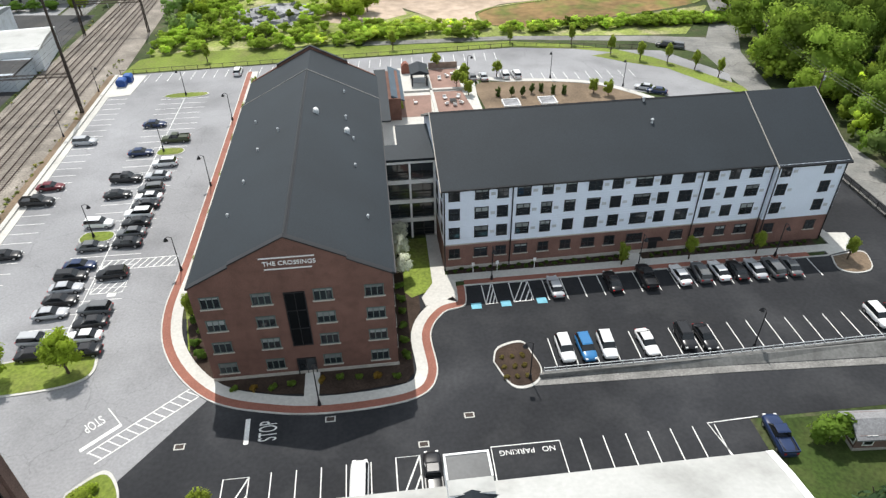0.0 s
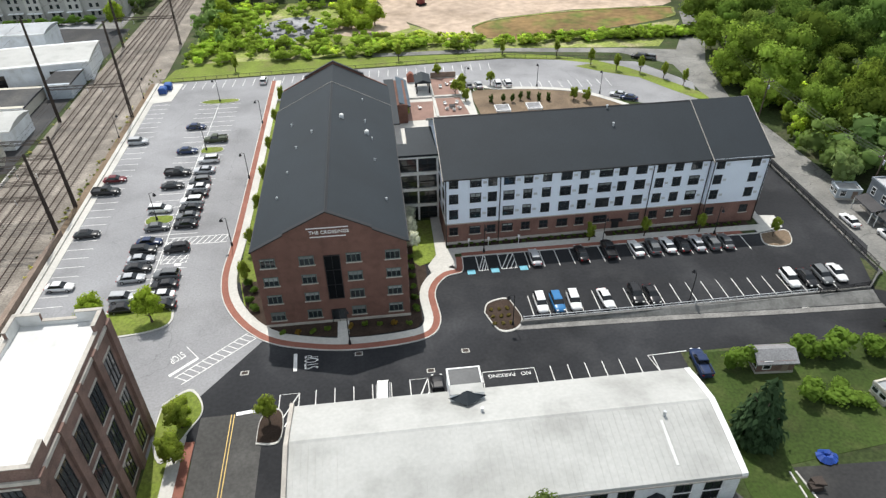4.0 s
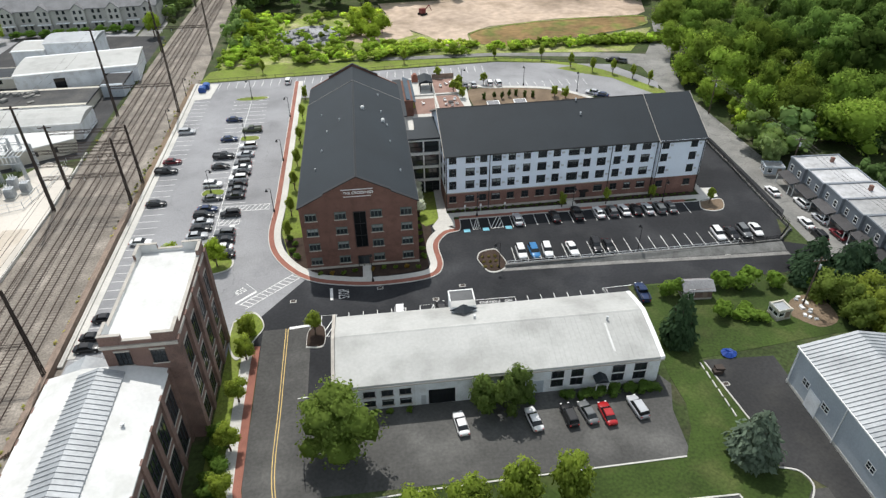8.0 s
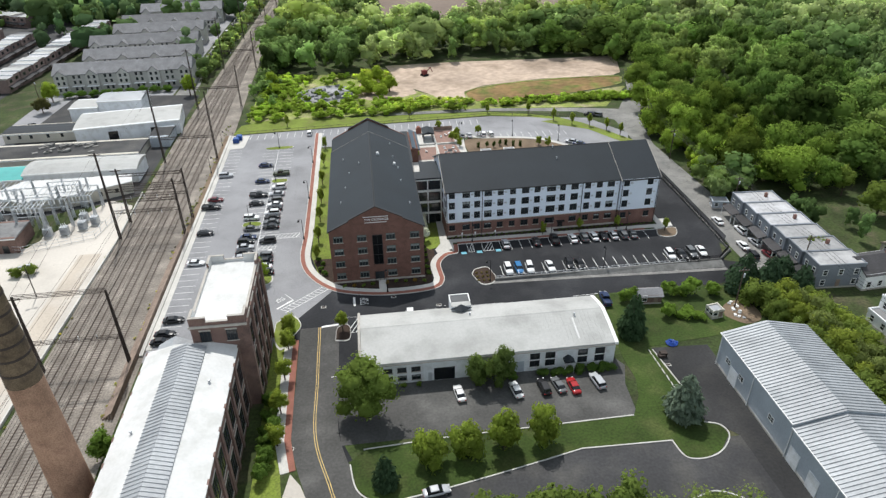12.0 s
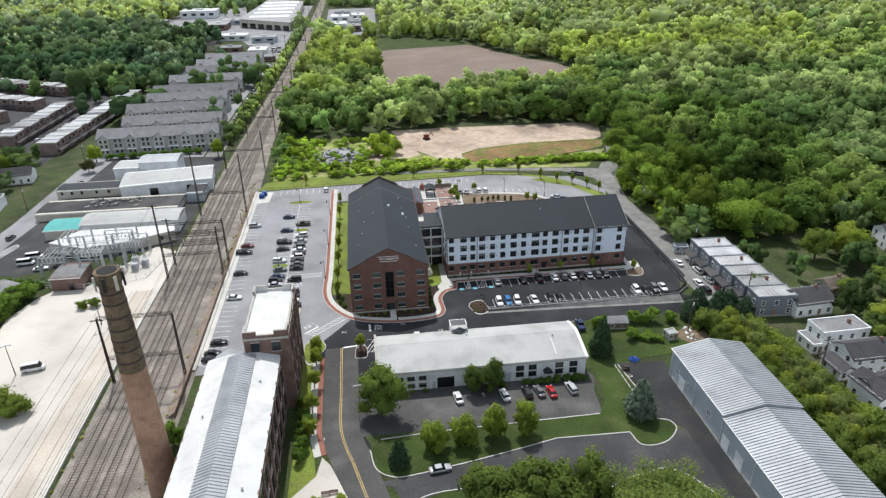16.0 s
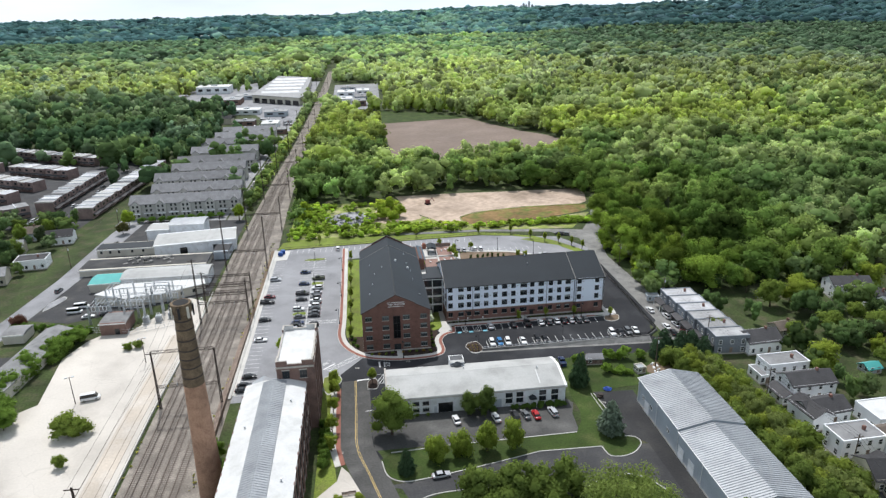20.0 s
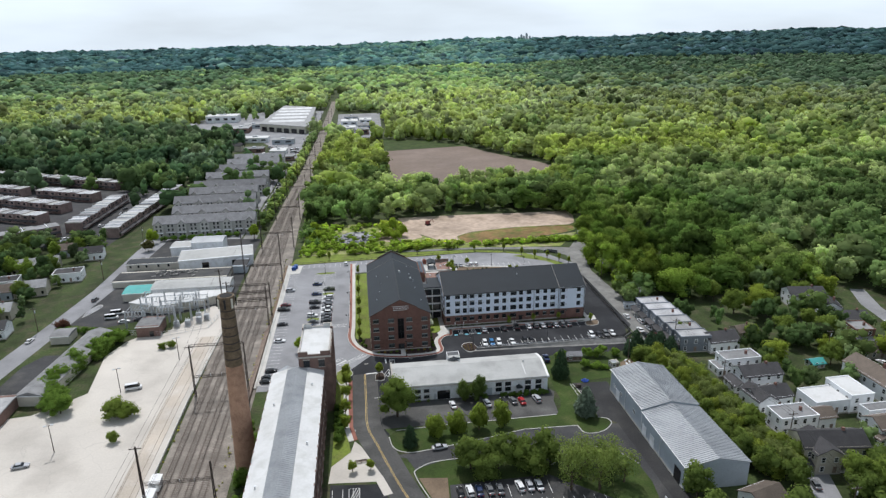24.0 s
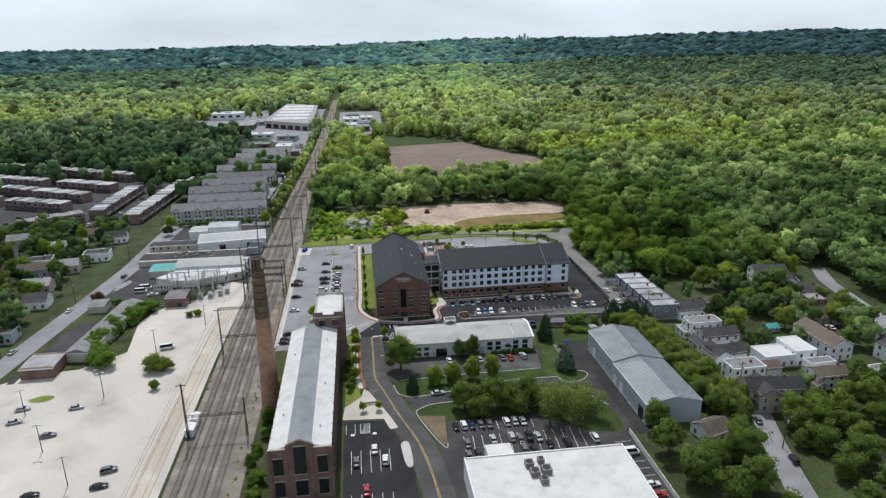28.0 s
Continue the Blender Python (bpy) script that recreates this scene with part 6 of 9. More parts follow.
def stand_tint(X, Y, rng):
    """A tint for each tree: young lime leaf round the field and past the far works, older stands by the houses, greyish
    late leafers between them. Cloud shade by the houses and on the far hills, and haze with distance, are put into the
    tint."""
    D = np.hypot(X, Y + 250)
    ramp = lambda v, a, b: np.clip((v - a) / (b - a), 0, 1)
    west = ramp(-X, 55, 110)
    mid = np.exp(-((np.arctan2(X, Y + 250) - 0.10) / 0.16) ** 2)
    fresh = 0.38 + 1.1 * noise_at(X, Y, 90, 3.0) + 1.3 * noise_at(X, Y, 280, 6.0)
    fresh += 0.25 * ramp(Y, 300, 380) * ramp(-Y, -1100, -900) * (1 - west)
    # Cloud shade east of the street, put into the tint as darker leaf.
    fresh -= 0.62 * ramp(X, 95, 150) * ramp(-Y, -330, -190)
    fresh += 0.3 * mid * ramp(Y, 290, 380)
    edge = ramp(-X, -158, -122) * ramp(X, 96, 104) * ramp(Y, 15, 40) * ramp(-Y, -175, -145)
    fresh += 0.5 * edge
    # West side and far hills: cloud shade put into the tint as darker leaf.
    fresh += west * (0.5 * ramp(Y, 640, 760) - 0.5 * ramp(-Y, -720, -600))
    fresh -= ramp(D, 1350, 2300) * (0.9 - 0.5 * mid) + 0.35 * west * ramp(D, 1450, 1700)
    calm = 1 - 0.45 * ramp(Y, 380, 700)
    fresh = np.clip(fresh + rng.normal(0, 0.26, len(X)) * calm, 0, 1)[:, None]
    grey = noise_at(X, Y, 60, 9.0) * 2.0 + rng.normal(0, 0.35, len(X)) - 0.1
    # The second term pales the distance: haze put into the tint.
    grey += 0.35 * ramp(X, 110, 160) * ramp(Y, 170, 230) * ramp(-Y, -420, -330) + 0.4 * ramp(Y, 450, 560) * ramp(-Y, -1200, -850) * (1 - west)
    grey = np.clip(grey - 0.5 * ramp(D, 1500, 1900) * (1 - mid) - 0.6 * edge, 0, 0.9)[:, None]
    dark = (rng.uniform(0, 1, len(X)) < 0.06 + 0.08 * ramp(Y, 380, 500))[:, None]
    t = (FRESH * fresh + DARK_LEAF * (1 - fresh)) * (1 - grey) + PALE_LEAF * grey
    t = np.where(dark, t * 0.45, t)
    # Haze put into the tint: paler and bluer the farther off.
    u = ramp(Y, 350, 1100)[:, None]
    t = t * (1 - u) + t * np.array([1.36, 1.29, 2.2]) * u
    # Dimmed to the west and east: cloud shade worked into the leaf colour.
    low = np.maximum(west * ramp(-Y, -720, -600), 0.45 * ramp(X, 95, 150) * ramp(-Y, -260, -150) * (1 - edge))[:, None]
    t = t * (1 - low) + t * np.array([0.68, 0.72, 0.85]) * low
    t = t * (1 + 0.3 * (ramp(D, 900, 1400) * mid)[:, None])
    t = t * (1 - 0.28 * ramp(np.arctan2(X, Y + 250), 0.2, 0.4) * ramp(Y, 420, 700))[:, None]
    t = t * np.exp(rng.normal(0, 0.2, (len(X), 1)) * calm[:, None])
    return t * np.minimum(1, 2.6 / t[:, 1:2])


def woods(name, X, Y, templates, size, material, label, rng, squash=1.0, dark=(1.0, 1.0, 1.0)):
    VV, FF, TT, NN = [], [], [], []
    off = 0
    pick = rng.integers(0, len(templates), len(X))
    tint = stand_tint(X, Y, rng) * np.array(dark)
    big = 1 + 0.35 * noise_at(X, Y, 45, 5.0)
    for k, (v, f, nr) in enumerate(templates):
        ids = np.where(pick == k)[0]
        if not len(ids):
            continue
        w = size * np.clip(np.exp(rng.normal(-0.06, 0.34, (len(ids), 1))), 0.45, 1.9) * big[ids][:, None]
        h = (0.35 * w + 0.55 * size) * rng.uniform(0.8, 1.2, (len(ids), 1)) * squash
        ang = rng.uniform(0, 2 * np.pi, len(ids))
        c, s = np.cos(ang)[:, None], np.sin(ang)[:, None]
        vx = (v[None, :, 0] * c - v[None, :, 1] * s) * w / 2 + X[ids][:, None]
        vy = (v[None, :, 0] * s + v[None, :, 1] * c) * w / 2 + Y[ids][:, None]
        z0 = np.array([hill(X[i], Y[i]) for i in ids])[:, None]
        vz = v[None, :, 2] * h * 0.62 + z0 + h * 0.08
        VV.append(np.stack([vx, vy, vz], -1).reshape(-1, 3))
        NN.append(np.stack([nr[None, :, 0] * c - nr[None, :, 1] * s, nr[None, :, 0] * s + nr[None, :, 1] * c, nr[None, :, 2] + 0 * c], -1).reshape(-1, 3))
        FF.append((f[None] + (off + np.arange(len(ids)) * len(v))[:, None, None]).reshape(-1, 3))
        TT.append(np.repeat(np.clip(tint[ids], 0.2, 4.5), len(v), 0))
        off += len(ids) * len(v)
    me = array_mesh(name, np.concatenate(VV), np.concatenate(FF), np.concatenate(NN), material, np.concatenate(TT))
    return tagged(new(name, me), label, "woods", kind="stuff")


SIDE_T = [crown_arrays(RNG, 12, 760, 0.06, ICO1, 0.8) for _ in range(6)]
EDGE_T = [crown_arrays(np.random.default_rng(70 + i), 16, 1700, 0.040, ICO1, 0.72) for i in range(5)]
NEAR_T = [crown_arrays(RNG, 9, 210, 0.085, ICO1, 0.85) for _ in range(8)]
MID_T = [crown_arrays(RNG, 6, 34, 0.13, ICO1, 1.0) for _ in range(8)]
LOW_T = [crown_arrays(RNG, 3, 26, 0.2, ICO1, 0.75) for _ in range(6)]


def far_clump(rng, puffs):
    """One far crown: a few faceted lumps without their undersides."""
    V, F, N, n = [], [], [], 0
    for i in range(puffs):
        a, q = rng.uniform(0, 2 * np.pi), 0.5 if puffs > 1 else 0.0
        v = ICO1[0] * (1 + rng.normal(0, 0.18, (len(ICO1[0]), 1))) * (0.62 if puffs > 1 else 1.0) + np.array([np.cos(a) * q, np.sin(a) * q, rng.uniform(-0.1, 0.5)])
        keep = ICO1[1][np.array([ICO1[0][t][:, 2].mean() > -0.45 for t in ICO1[1]])]
        V.append(v * np.array([1, 1, 0.85]) + np.array([0, 0, 0.6])), F.append(keep + n), N.append(ICO1[0])
        n += len(v)
    return np.concatenate(V), np.concatenate(F), np.concatenate(N)


FAR_T = [far_clump(RNG, 3) for _ in range(6)]
RIM_T = [far_clump(RNG, 1) for _ in range(6)]
X, Y = scatter(RNG, 230, 760, 8.8)
k = wooded(X, Y)
side = k & (X > 100) & (X < 215) & (Y < 205)
front = side & (X < 160) & (Y < 165)
side &= ~front
woods("street_edge_woods", X[front], Y[front], EDGE_T, 12.0, M["leaf"], "fresh light green trees along the street", RNG, 1.0, (0.78, 0.82, 0.48))
woods("side_woods", X[side], Y[side], SIDE_T, 13.0, M["leaf"], "dense leafy trees beside the street", RNG, 1.0, (0.8, 0.85, 0.6))
k &= ~(side | front)
woods("near_woods", X[k], Y[k], NEAR_T, 13.5, M["leaf"], "dense spring-green deciduous woods", RNG)
X, Y = scatter(RNG, 760, 1350, 12.0)
k = wooded(X, Y)
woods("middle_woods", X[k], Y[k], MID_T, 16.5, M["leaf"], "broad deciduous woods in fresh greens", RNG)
# The multipliers below take out red: more haze put into the leaf tint.
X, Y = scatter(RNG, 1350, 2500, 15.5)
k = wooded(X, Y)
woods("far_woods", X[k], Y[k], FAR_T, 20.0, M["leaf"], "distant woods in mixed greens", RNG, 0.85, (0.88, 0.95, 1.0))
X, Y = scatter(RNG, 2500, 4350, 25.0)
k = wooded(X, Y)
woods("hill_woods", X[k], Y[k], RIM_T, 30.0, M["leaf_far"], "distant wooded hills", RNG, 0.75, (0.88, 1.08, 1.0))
# scrub along the railway and the street, and low growth behind the lot
n = 420
Y = np.concatenate([RNG.uniform(132, 620, n), RNG.uniform(170, 700, n)])
X = np.concatenate([np.interp(Y[:n], RAIL_Y, RAIL_E) + RNG.uniform(2.5, 15, n), np.interp(Y[n:], RAIL_Y, RAIL_W) - RNG.uniform(1.5, 8, n)])
k = ~((X < 0) & (Y < 190) & (RNG.uniform(0, 1, len(X)) < 0.6))
woods("railway_scrub", X[k], Y[k], LOW_T, 5.5, M["leaf"], "scrub and young trees along the railway", RNG)
X, Y = RNG.uniform(114.5, 150, 240), RNG.uniform(36, 150, 240)
k = ~((X < 124) & (Y > 94) & (Y < 125)) & ~((X < 140) & (Y > 112))
woods("street_scrub", X[k], Y[k], NEAR_T, 5.0, M["leaf"], "scrub under the trees beside the street", RNG, 1.0, (1.1, 1.12, 0.6))
X = np.concatenate([RNG.uniform(60, 127, 170), RNG.uniform(-34, 22, 420), RNG.uniform(-36, -24, 90), RNG.uniform(22, 56, 70)])
Y = np.concatenate([RNG.uniform(123, 128.5, 170), RNG.uniform(120, 178, 420), RNG.uniform(120, 176, 90), RNG.uniform(121, 134, 70)])
k = ~((X > -18) & (X < 34) & (Y > 137) & (Y < 170) & (RNG.uniform(0, 1, len(X)) < 0.8))
woods("hedge_growth", X[k], Y[k], NEAR_T, 3.6, M["leaf"], "low weedy growth behind the parking lot", RNG, 0.62, (1.75, 1.62, 0.75))

n = 120
X = np.concatenate([RNG.uniform(-43.6, -42.2, n), RNG.uniform(-60.9, -59.8, n // 2)])
Y = np.concatenate([RNG.uniform(-140, 118, n), RNG.uniform(-60, 160, n // 2)])
woods("track_weeds", X, Y, LOW_T, 0.9, M["leaf"], "dry weeds along the edge of the ballast", RNG, 0.6, (1.3, 1.0, 0.9))

# ---------------------------------------------------------------- railway
def track_x(k, y):
    """Middle of track k, counted from the west: the outer two run into the inner two beyond the lots."""
    w, e = rail_edges(y)
    near = (-57.6, -53.9, -50.4, -46.8)[k]
    far = (w + e) / 2 + (-1.9 if k < 2 else 1.9)
    t = min(max((y - 110) / 260, 0), 1)
    return near * (1 - t) + far * t


for k in range(4):
    t = thing("railway_track", "pair of rusty steel rails on dark sleepers", "railway track", group="railway tracks")
    ys = [-420, 110, 180, 260, 370] + ([545, 850, 1500] if k in (1, 2) else [])
    for s in (-0.75, 0.75):
        g = G()
        for a, b in zip(ys, ys[1:]):
            xa, xb = track_x(k, a) + s, track_x(k, b) + s
            g.slab([(xa - 0.05, a), (xa + 0.05, a), (xb + 0.05, b), (xb - 0.05, b)], 0.1, 0.27)
        part("rail", g, M["rail_steel"], t)
    g = G()
    for i in range(560 if k in (1, 2) else 500):
        y = -150 + 0.8 * i
        x = track_x(k, y)
        g.box(x - 1.3, x + 1.3, y, y + 0.26, 0.03, 0.07)
    tagged(part("sleeper_bed", g, M["sleeper"], t), kind="stuff")

CAT_Y = (-80, -24, 31, 41, 84, 140, 200, 262, 328, 400, 480, 570, 670, 780)
WEST_H = (19, 19, 26, 17, 26, 25, 25, 25, 25, 25, 25, 25, 25, 25)
EAST_H = (13, 19, 17.5, 16, 24.5, 18, 18, 18, 18, 18, 18, 18, 18, 18)


def lattice_pole(g, x, y, h, w=0.24):
    """Four corner angles with zigzag lacing."""
    for sx in (-1, 1):
        for sy in (-1, 1):
            g.tube((x + sx * w, y + sy * w, 0), (x + sx * w * 0.5, y + sy * w * 0.5, h), 0.12, 0.085, 4)
    n = int(h / 1.6)
    for i in range(n):
        a, b = i / n, (i + 1) / n
        wa, wb = w * (1 - a * 0.5), w * (1 - b * 0.5)
        s = 1 if i % 2 else -1
        for sx in (-1, 1):
            g.tube((x + sx * wa, y - s * wa, h * a), (x + sx * wb, y + s * wb, h * b), 0.03, n=4)
            g.tube((x - s * wa, y + sx * wa, h * a), (x + s * wb, y + sx * wb, h * b), 0.03, n=4)
    return g


def mast_x(y):
    w, e = rail_edges(y)
    return w + 1.0, e - (2.2 if y < 110 else 0.8)


for i, y in enumerate(CAT_Y):
    xw, xe = mast_x(y)
    o = thing("catenary_gantry", "rusty steel lattice gantry carrying railway wires", "gantry", (0, y, 0), group="gantries along the railway")
    part("mast", lattice_pole(G(), xw, 0, WEST_H[i]), M["rust_steel"], o)
    part("mast", lattice_pole(G(), xe, 0, EAST_H[i]), M["rust_steel"], o)
    for z in ((7.6,) if i == 0 else (18.6, 7.2) if i == 1 else (8.2, 11.4, 14.6) if i in (2, 3) else (8.6,)):
        g = G()
        for dz in (0, 0.7):
            for dy in (-0.25, 0.25):
                g.tube((xw, dy, z + dz), (xe, dy, z + dz), 0.07, n=4)
        for k in range(16):
            x, dx = xw + (xe - xw) * k / 16, (xe - xw) / 16
            g.tube((x, -0.25, z if k % 2 else z + 0.7), (x + dx, -0.25, z + 0.7 if k % 2 else z), 0.035, n=4)
        part("cross_beam", g, M["rust_steel"], o)
    for k in range(4) if y < 200 else (1, 2):
        x = track_x(k, y)
        part("insulator", G().tube((x, 0, 7.4), (x, 0, 8.4), 0.07, 0.1, 6), M["galv"], o)
    part("wire_arm", G().box(xw - 1.6, xw + 1.4, -0.08, 0.08, WEST_H[i] - 0.7, WEST_H[i] - 0.5), M["rust_steel"], o)
g = G()
WIRES = [((lambda y, k=k: track_x(k, y)), z, 0.25) for k in range(4) for z in (7.0, 7.9)]
WIRES += [((lambda y, d=d: mast_x(y)[0] + d), 24.5, 0.8) for d in (-1.3, 1.2)] + [((lambda y: mast_x(y)[1]), 17.5, 0.8)]
for at, z, sag in WIRES:
    stops = CAT_Y[2:] if z < 20 else [y for y in CAT_Y[2:] if y != 41]
    for a, b in zip(stops, stops[1:]):
        m = (a + b) / 2
        g.tube((at(a), a, z), (at(m), m, z - sag), 0.022, n=3).tube((at(m), m, z - sag), (at(b), b, z), 0.022, n=3)
    g.tube((at(-24), -24, min(z, 18)), (at(31), 31, z), 0.035, n=3).tube((at(-420), -420, min(z, 18)), (at(-24), -24, min(z, 18)), 0.035, n=3)
tagged(part("overhead_wires", g, M["rust_steel"]), "thin dark overhead railway wires between gantries", "wire", kind="stuff")
for x, y in ((-59.6, -71), (-59.6, -77)):
    o = thing("equipment_cabinet", "white metal cabinet beside the tracks", "cabinet", (x, y, 0))
    part("body", G().box(-1.3, 1.3, -2.0, 2.0, 0.1, 2.6), M["white_trim"], o)
    part("roof", G().prism([(-1.45, 2.6), (1.45, 2.6), (0, 3.0)], -2.15, 2.15), M["white_trim"], o)
    part("door", G().box(-0.5, 0.5, -2.04, -2.0, 0.2, 2.2), M["galv"], o)
# low wall and wire fence west of the tracks
ground_piece("rail_wall", G().path([(-60.9, -420), (-61.6, -28), (-60.2, 29), (-61, 60)], 0.35, 0.7, 0.9), M["concrete"], "low stained concrete wall beside the tracks", "wall")


# ---------------------------------------------------------------- walls and fences
wall = ground_piece("wall_lot_west", G().box(-41.0, -40.2, -22, 106, -0.2, 0.45), M["concrete"], "pale concrete edge wall of the parking lot", "wall")
for i in range(4):
    ground_piece("timber_wall", G().box(-41.5 - 0.55 * i, -41.15 - 0.55 * i, -40, 31 - 2 * i, -0.1, 1.5 - 0.38 * i), M["timber"], "brown timber retaining step above the railway", "wall")
ground_piece("verge_west", G().box(-42.4, -41.05, 31, 106, -0.2, 0.35), M["soil"], "sandy verge below the lot wall", "verge")
wall = ground_piece("retaining_wall", G().path([(39.9, -4.3), (60, -4.3), (98.8, -3.6), (103.6, 0.5)], 0.35, 0.75, 1.0), M["concrete_old"], "grey concrete retaining wall below the parking row", "wall")
FOOT = ((39.6, -4.5), (64, -5.4), (82.6, -6.4), (98.8, -7.0))
g = G()
for (xa, ya), (xb, yb) in zip(FOOT, FOOT[1:]):
    g.add([(xa, ya, -0.05), (xb, yb, -0.05), (xb, -4.3, -0.05), (xa, -4.3, -0.05), (xa, -4.52, 0.7), (xb, -4.52, 0.7), (xb, -4.3, 0.7), (xa, -4.3, 0.7)], [(3, 2, 1, 0), (4, 5, 6, 7), (0, 1, 5, 4), (1, 2, 6, 5), (2, 3, 7, 6), (3, 0, 4, 7)])
ground_piece("wall_face", g, mat("wall_face", (0.155, 0.155, 0.15), 0.9, 0.2, 0.3, 0.15, 3.0, dirt=(0.11, 0.11, 0.105)), "dark stained battered face of the retaining wall", "wall")
ground_piece("gravel_strip", G().path([(37.6, -5.0)] + [(x, y - 0.6) for x, y in FOOT], 1.1, 0.09, 0.2), M["gravel_pale"], "pale gravel strip at the foot of the wall", "verge")


def rail_fence(name, pts, h, step, label, z=0.0, bars=2, material="galv", infill=0.0):
    o = thing(name, label, "fence", kind="structure")
    post = None
    for a, b in zip(pts, pts[1:]):
        a, b = Vector(a), Vector(b)
        d = (b - a)
        n = max(1, int(d.length / step))
        ang = math.degrees(math.atan2(d.y, d.x))
        for i in range(n + 1):
            p = a + d * (i / n)
            if post is None:
                post = G().box(-0.05, 0.05, -0.05, 0.05, 0, h).mesh("post", M[material])
            q = new("post", post)
            q.parent = o
            q.matrix_basis = pose(p.x, p.y, z, 0, 0, ang)
        for k in range(bars):
            zz = z + h - 0.06 - k * (h - 0.25) / max(1, bars - 1)
            part("rail", G().path([tuple(a), tuple(b)], 0.07, zz, 0.07), M[material], o)
        if infill:
            g = G()
            m = int(d.length / infill)
            for i in range(m):
                p = a + d * (i / m)
                g.box(p.x - 0.02, p.x + 0.02, p.y - 0.02, p.y + 0.02, z + 0.1, z + h - 0.05)
            tagged(part("pickets", g, M[material], o), kind="stuff")
    return o


rail_fence("guard_rail", [(40.2, -4.0), (60, -4.0), (89.4, -3.6)], 0.75, 1.37, "grey guard rail along the top of the retaining wall", 0.6, 2)
rail_fence("black_fence", [(89.5, -4.2), (98.8, -3.4), (103.4, 1.0), (104.0, 30), (104.0, 68)], 1.5, 2.4, "black metal fence beside the street", 0.3, 3, "black_metal", 0.2)
ground_piece("fence_plinth", G().path([(103.6, 0), (104.4, 30), (104.4, 70)], 0.5, 0.45, 0.6), M["concrete_old"], "low concrete plinth under the black fence", "wall")
rail_fence("rear_fence", [(-40, 107), (0, 109.3), (60, 112.6), (94, 106)], 1.2, 3.0, "thin dark fence behind the parking lot", 0.0, 2, "rust_steel")
o = thing("white_fence", "tall white panel fence beside the parking lot", "fence", kind="structure")
for i in range(18):
    part("panel", G().box(72.2, 72.32, -150 + 3 * i + 0.08, -147 + 3 * i - 0.08, 0.05, 1.9), M["white_trim"], o)
    part("post", G().box(72.15, 72.37, -150 + 3 * i - 0.07, -150 + 3 * i + 0.07, 0, 2.05), M["white_trim"], o)


# ---------------------------------------------------------------- lamp posts and poles
def lamp_post(x, y, h=6.0, rz=0.0, z=0.16):
    o = thing("lamp_post", "black lamp post with one hanging bell lantern", "lamp post", (x, y, z), rz, "lamp posts of the parking lots")
    part("base", G().tube((0, 0, 0), (0, 0, 0.7), 0.24, 0.16, 10), M["black_metal"], o)
    part("pole", G().tube((0, 0, 0.7), (0, 0, h), 0.085, 0.06, 8), M["black_metal"], o)
    part("arm", G().tube((0, 0, h - 0.1), (0.45, 0, h + 0.15), 0.04, n=6).tube((0.45, 0, h + 0.15), (0.9, 0, h - 0.05), 0.04, n=6), M["black_metal"], o)
    l = part("lantern", G().tube((0.9, 0, h - 0.55), (0.9, 0, h - 0.05), 0.36, 0.1, 10), M["black_metal"], o)
    part("lens", G().tube((0.9, 0, h - 0.62), (0.9, 0, h - 0.56), 0.28, 0.3, 10), M["lamp_lens"], l)
    return o


first = lamp_post(-8.5, 76, rz=180)
for x, y, r in ((-8.5, 48.4, 180), (-8.7, 23.4, 180), (-42.0, 72.4, 0), (-42.0, 96, 0), (-21.2, 91.4, 180), (-20.0, 63.2, 180), (-24.6, 34.2, 0), (12.9, -5.4, 90), (37.1, 15.2, 270), (59.2, 15.2, 270), (80.7, 15.2, 270), (68.0, -2.8, 90), (38.4, -4.4, 180), (44.6, 90.6, 0), (64.5, 89.4, 90), (80, 82, 90)):
    copy_thing(first, pose(x, y, 0.16, 0, 0, r))


def yard_light(x, y, h=9.0):
    o = thing("yard_light", "tall grey floodlight pole with two heads", "lamp post", (x, y, 0), group="floodlights in the concrete yard")
    part("pole", G().tube((0, 0, 0), (0, 0, h), 0.14, 0.09, 8), M["rust_steel"], o)
    for s in (-1, 1):
        part("head", G().box(s * 0.9 - 0.4, s * 0.9 + 0.4, -0.25, 0.25, h - 0.1, h + 0.15), M["galv"], o)
    part("arm", G().box(-0.9, 0.9, -0.05, 0.05, h - 0.05, h + 0.05), M["rust_steel"], o)
    return o


first = yard_light(-101, -80)
for x, y in ((-115.4, -58), (-87.3, -97.3), (-86, -17), (-72, 5), (-94, -50)):
    copy_thing(first, pose(x, y, 0, 0, 0, 20))


def utility_pole(x, y, h=11.0, rz=0):
    o = thing("utility_pole", "brown wooden utility pole with a cross arm", "utility pole", (x, y, 0), rz, "utility poles")
    part("pole", G().tube((0, 0, 0), (0, 0, h), 0.17, 0.12, 8), M["bark"], o)
    part("cross_arm", G().box(-1.3, 1.3, -0.07, 0.07, h - 0.9, h - 0.75), M["bark"], o)
    for i in (-1.1, -0.4, 0.4, 1.1):
        part("insulator", G().tube((i, 0, h - 0.75), (i, 0, h - 0.5), 0.06, 0.04, 6), M["galv"], o)
    part("transformer", G().tube((0.3, 0, h - 2.6), (0.3, 0, h - 1.7), 0.25, n=10), M["galv"], o)
    return o


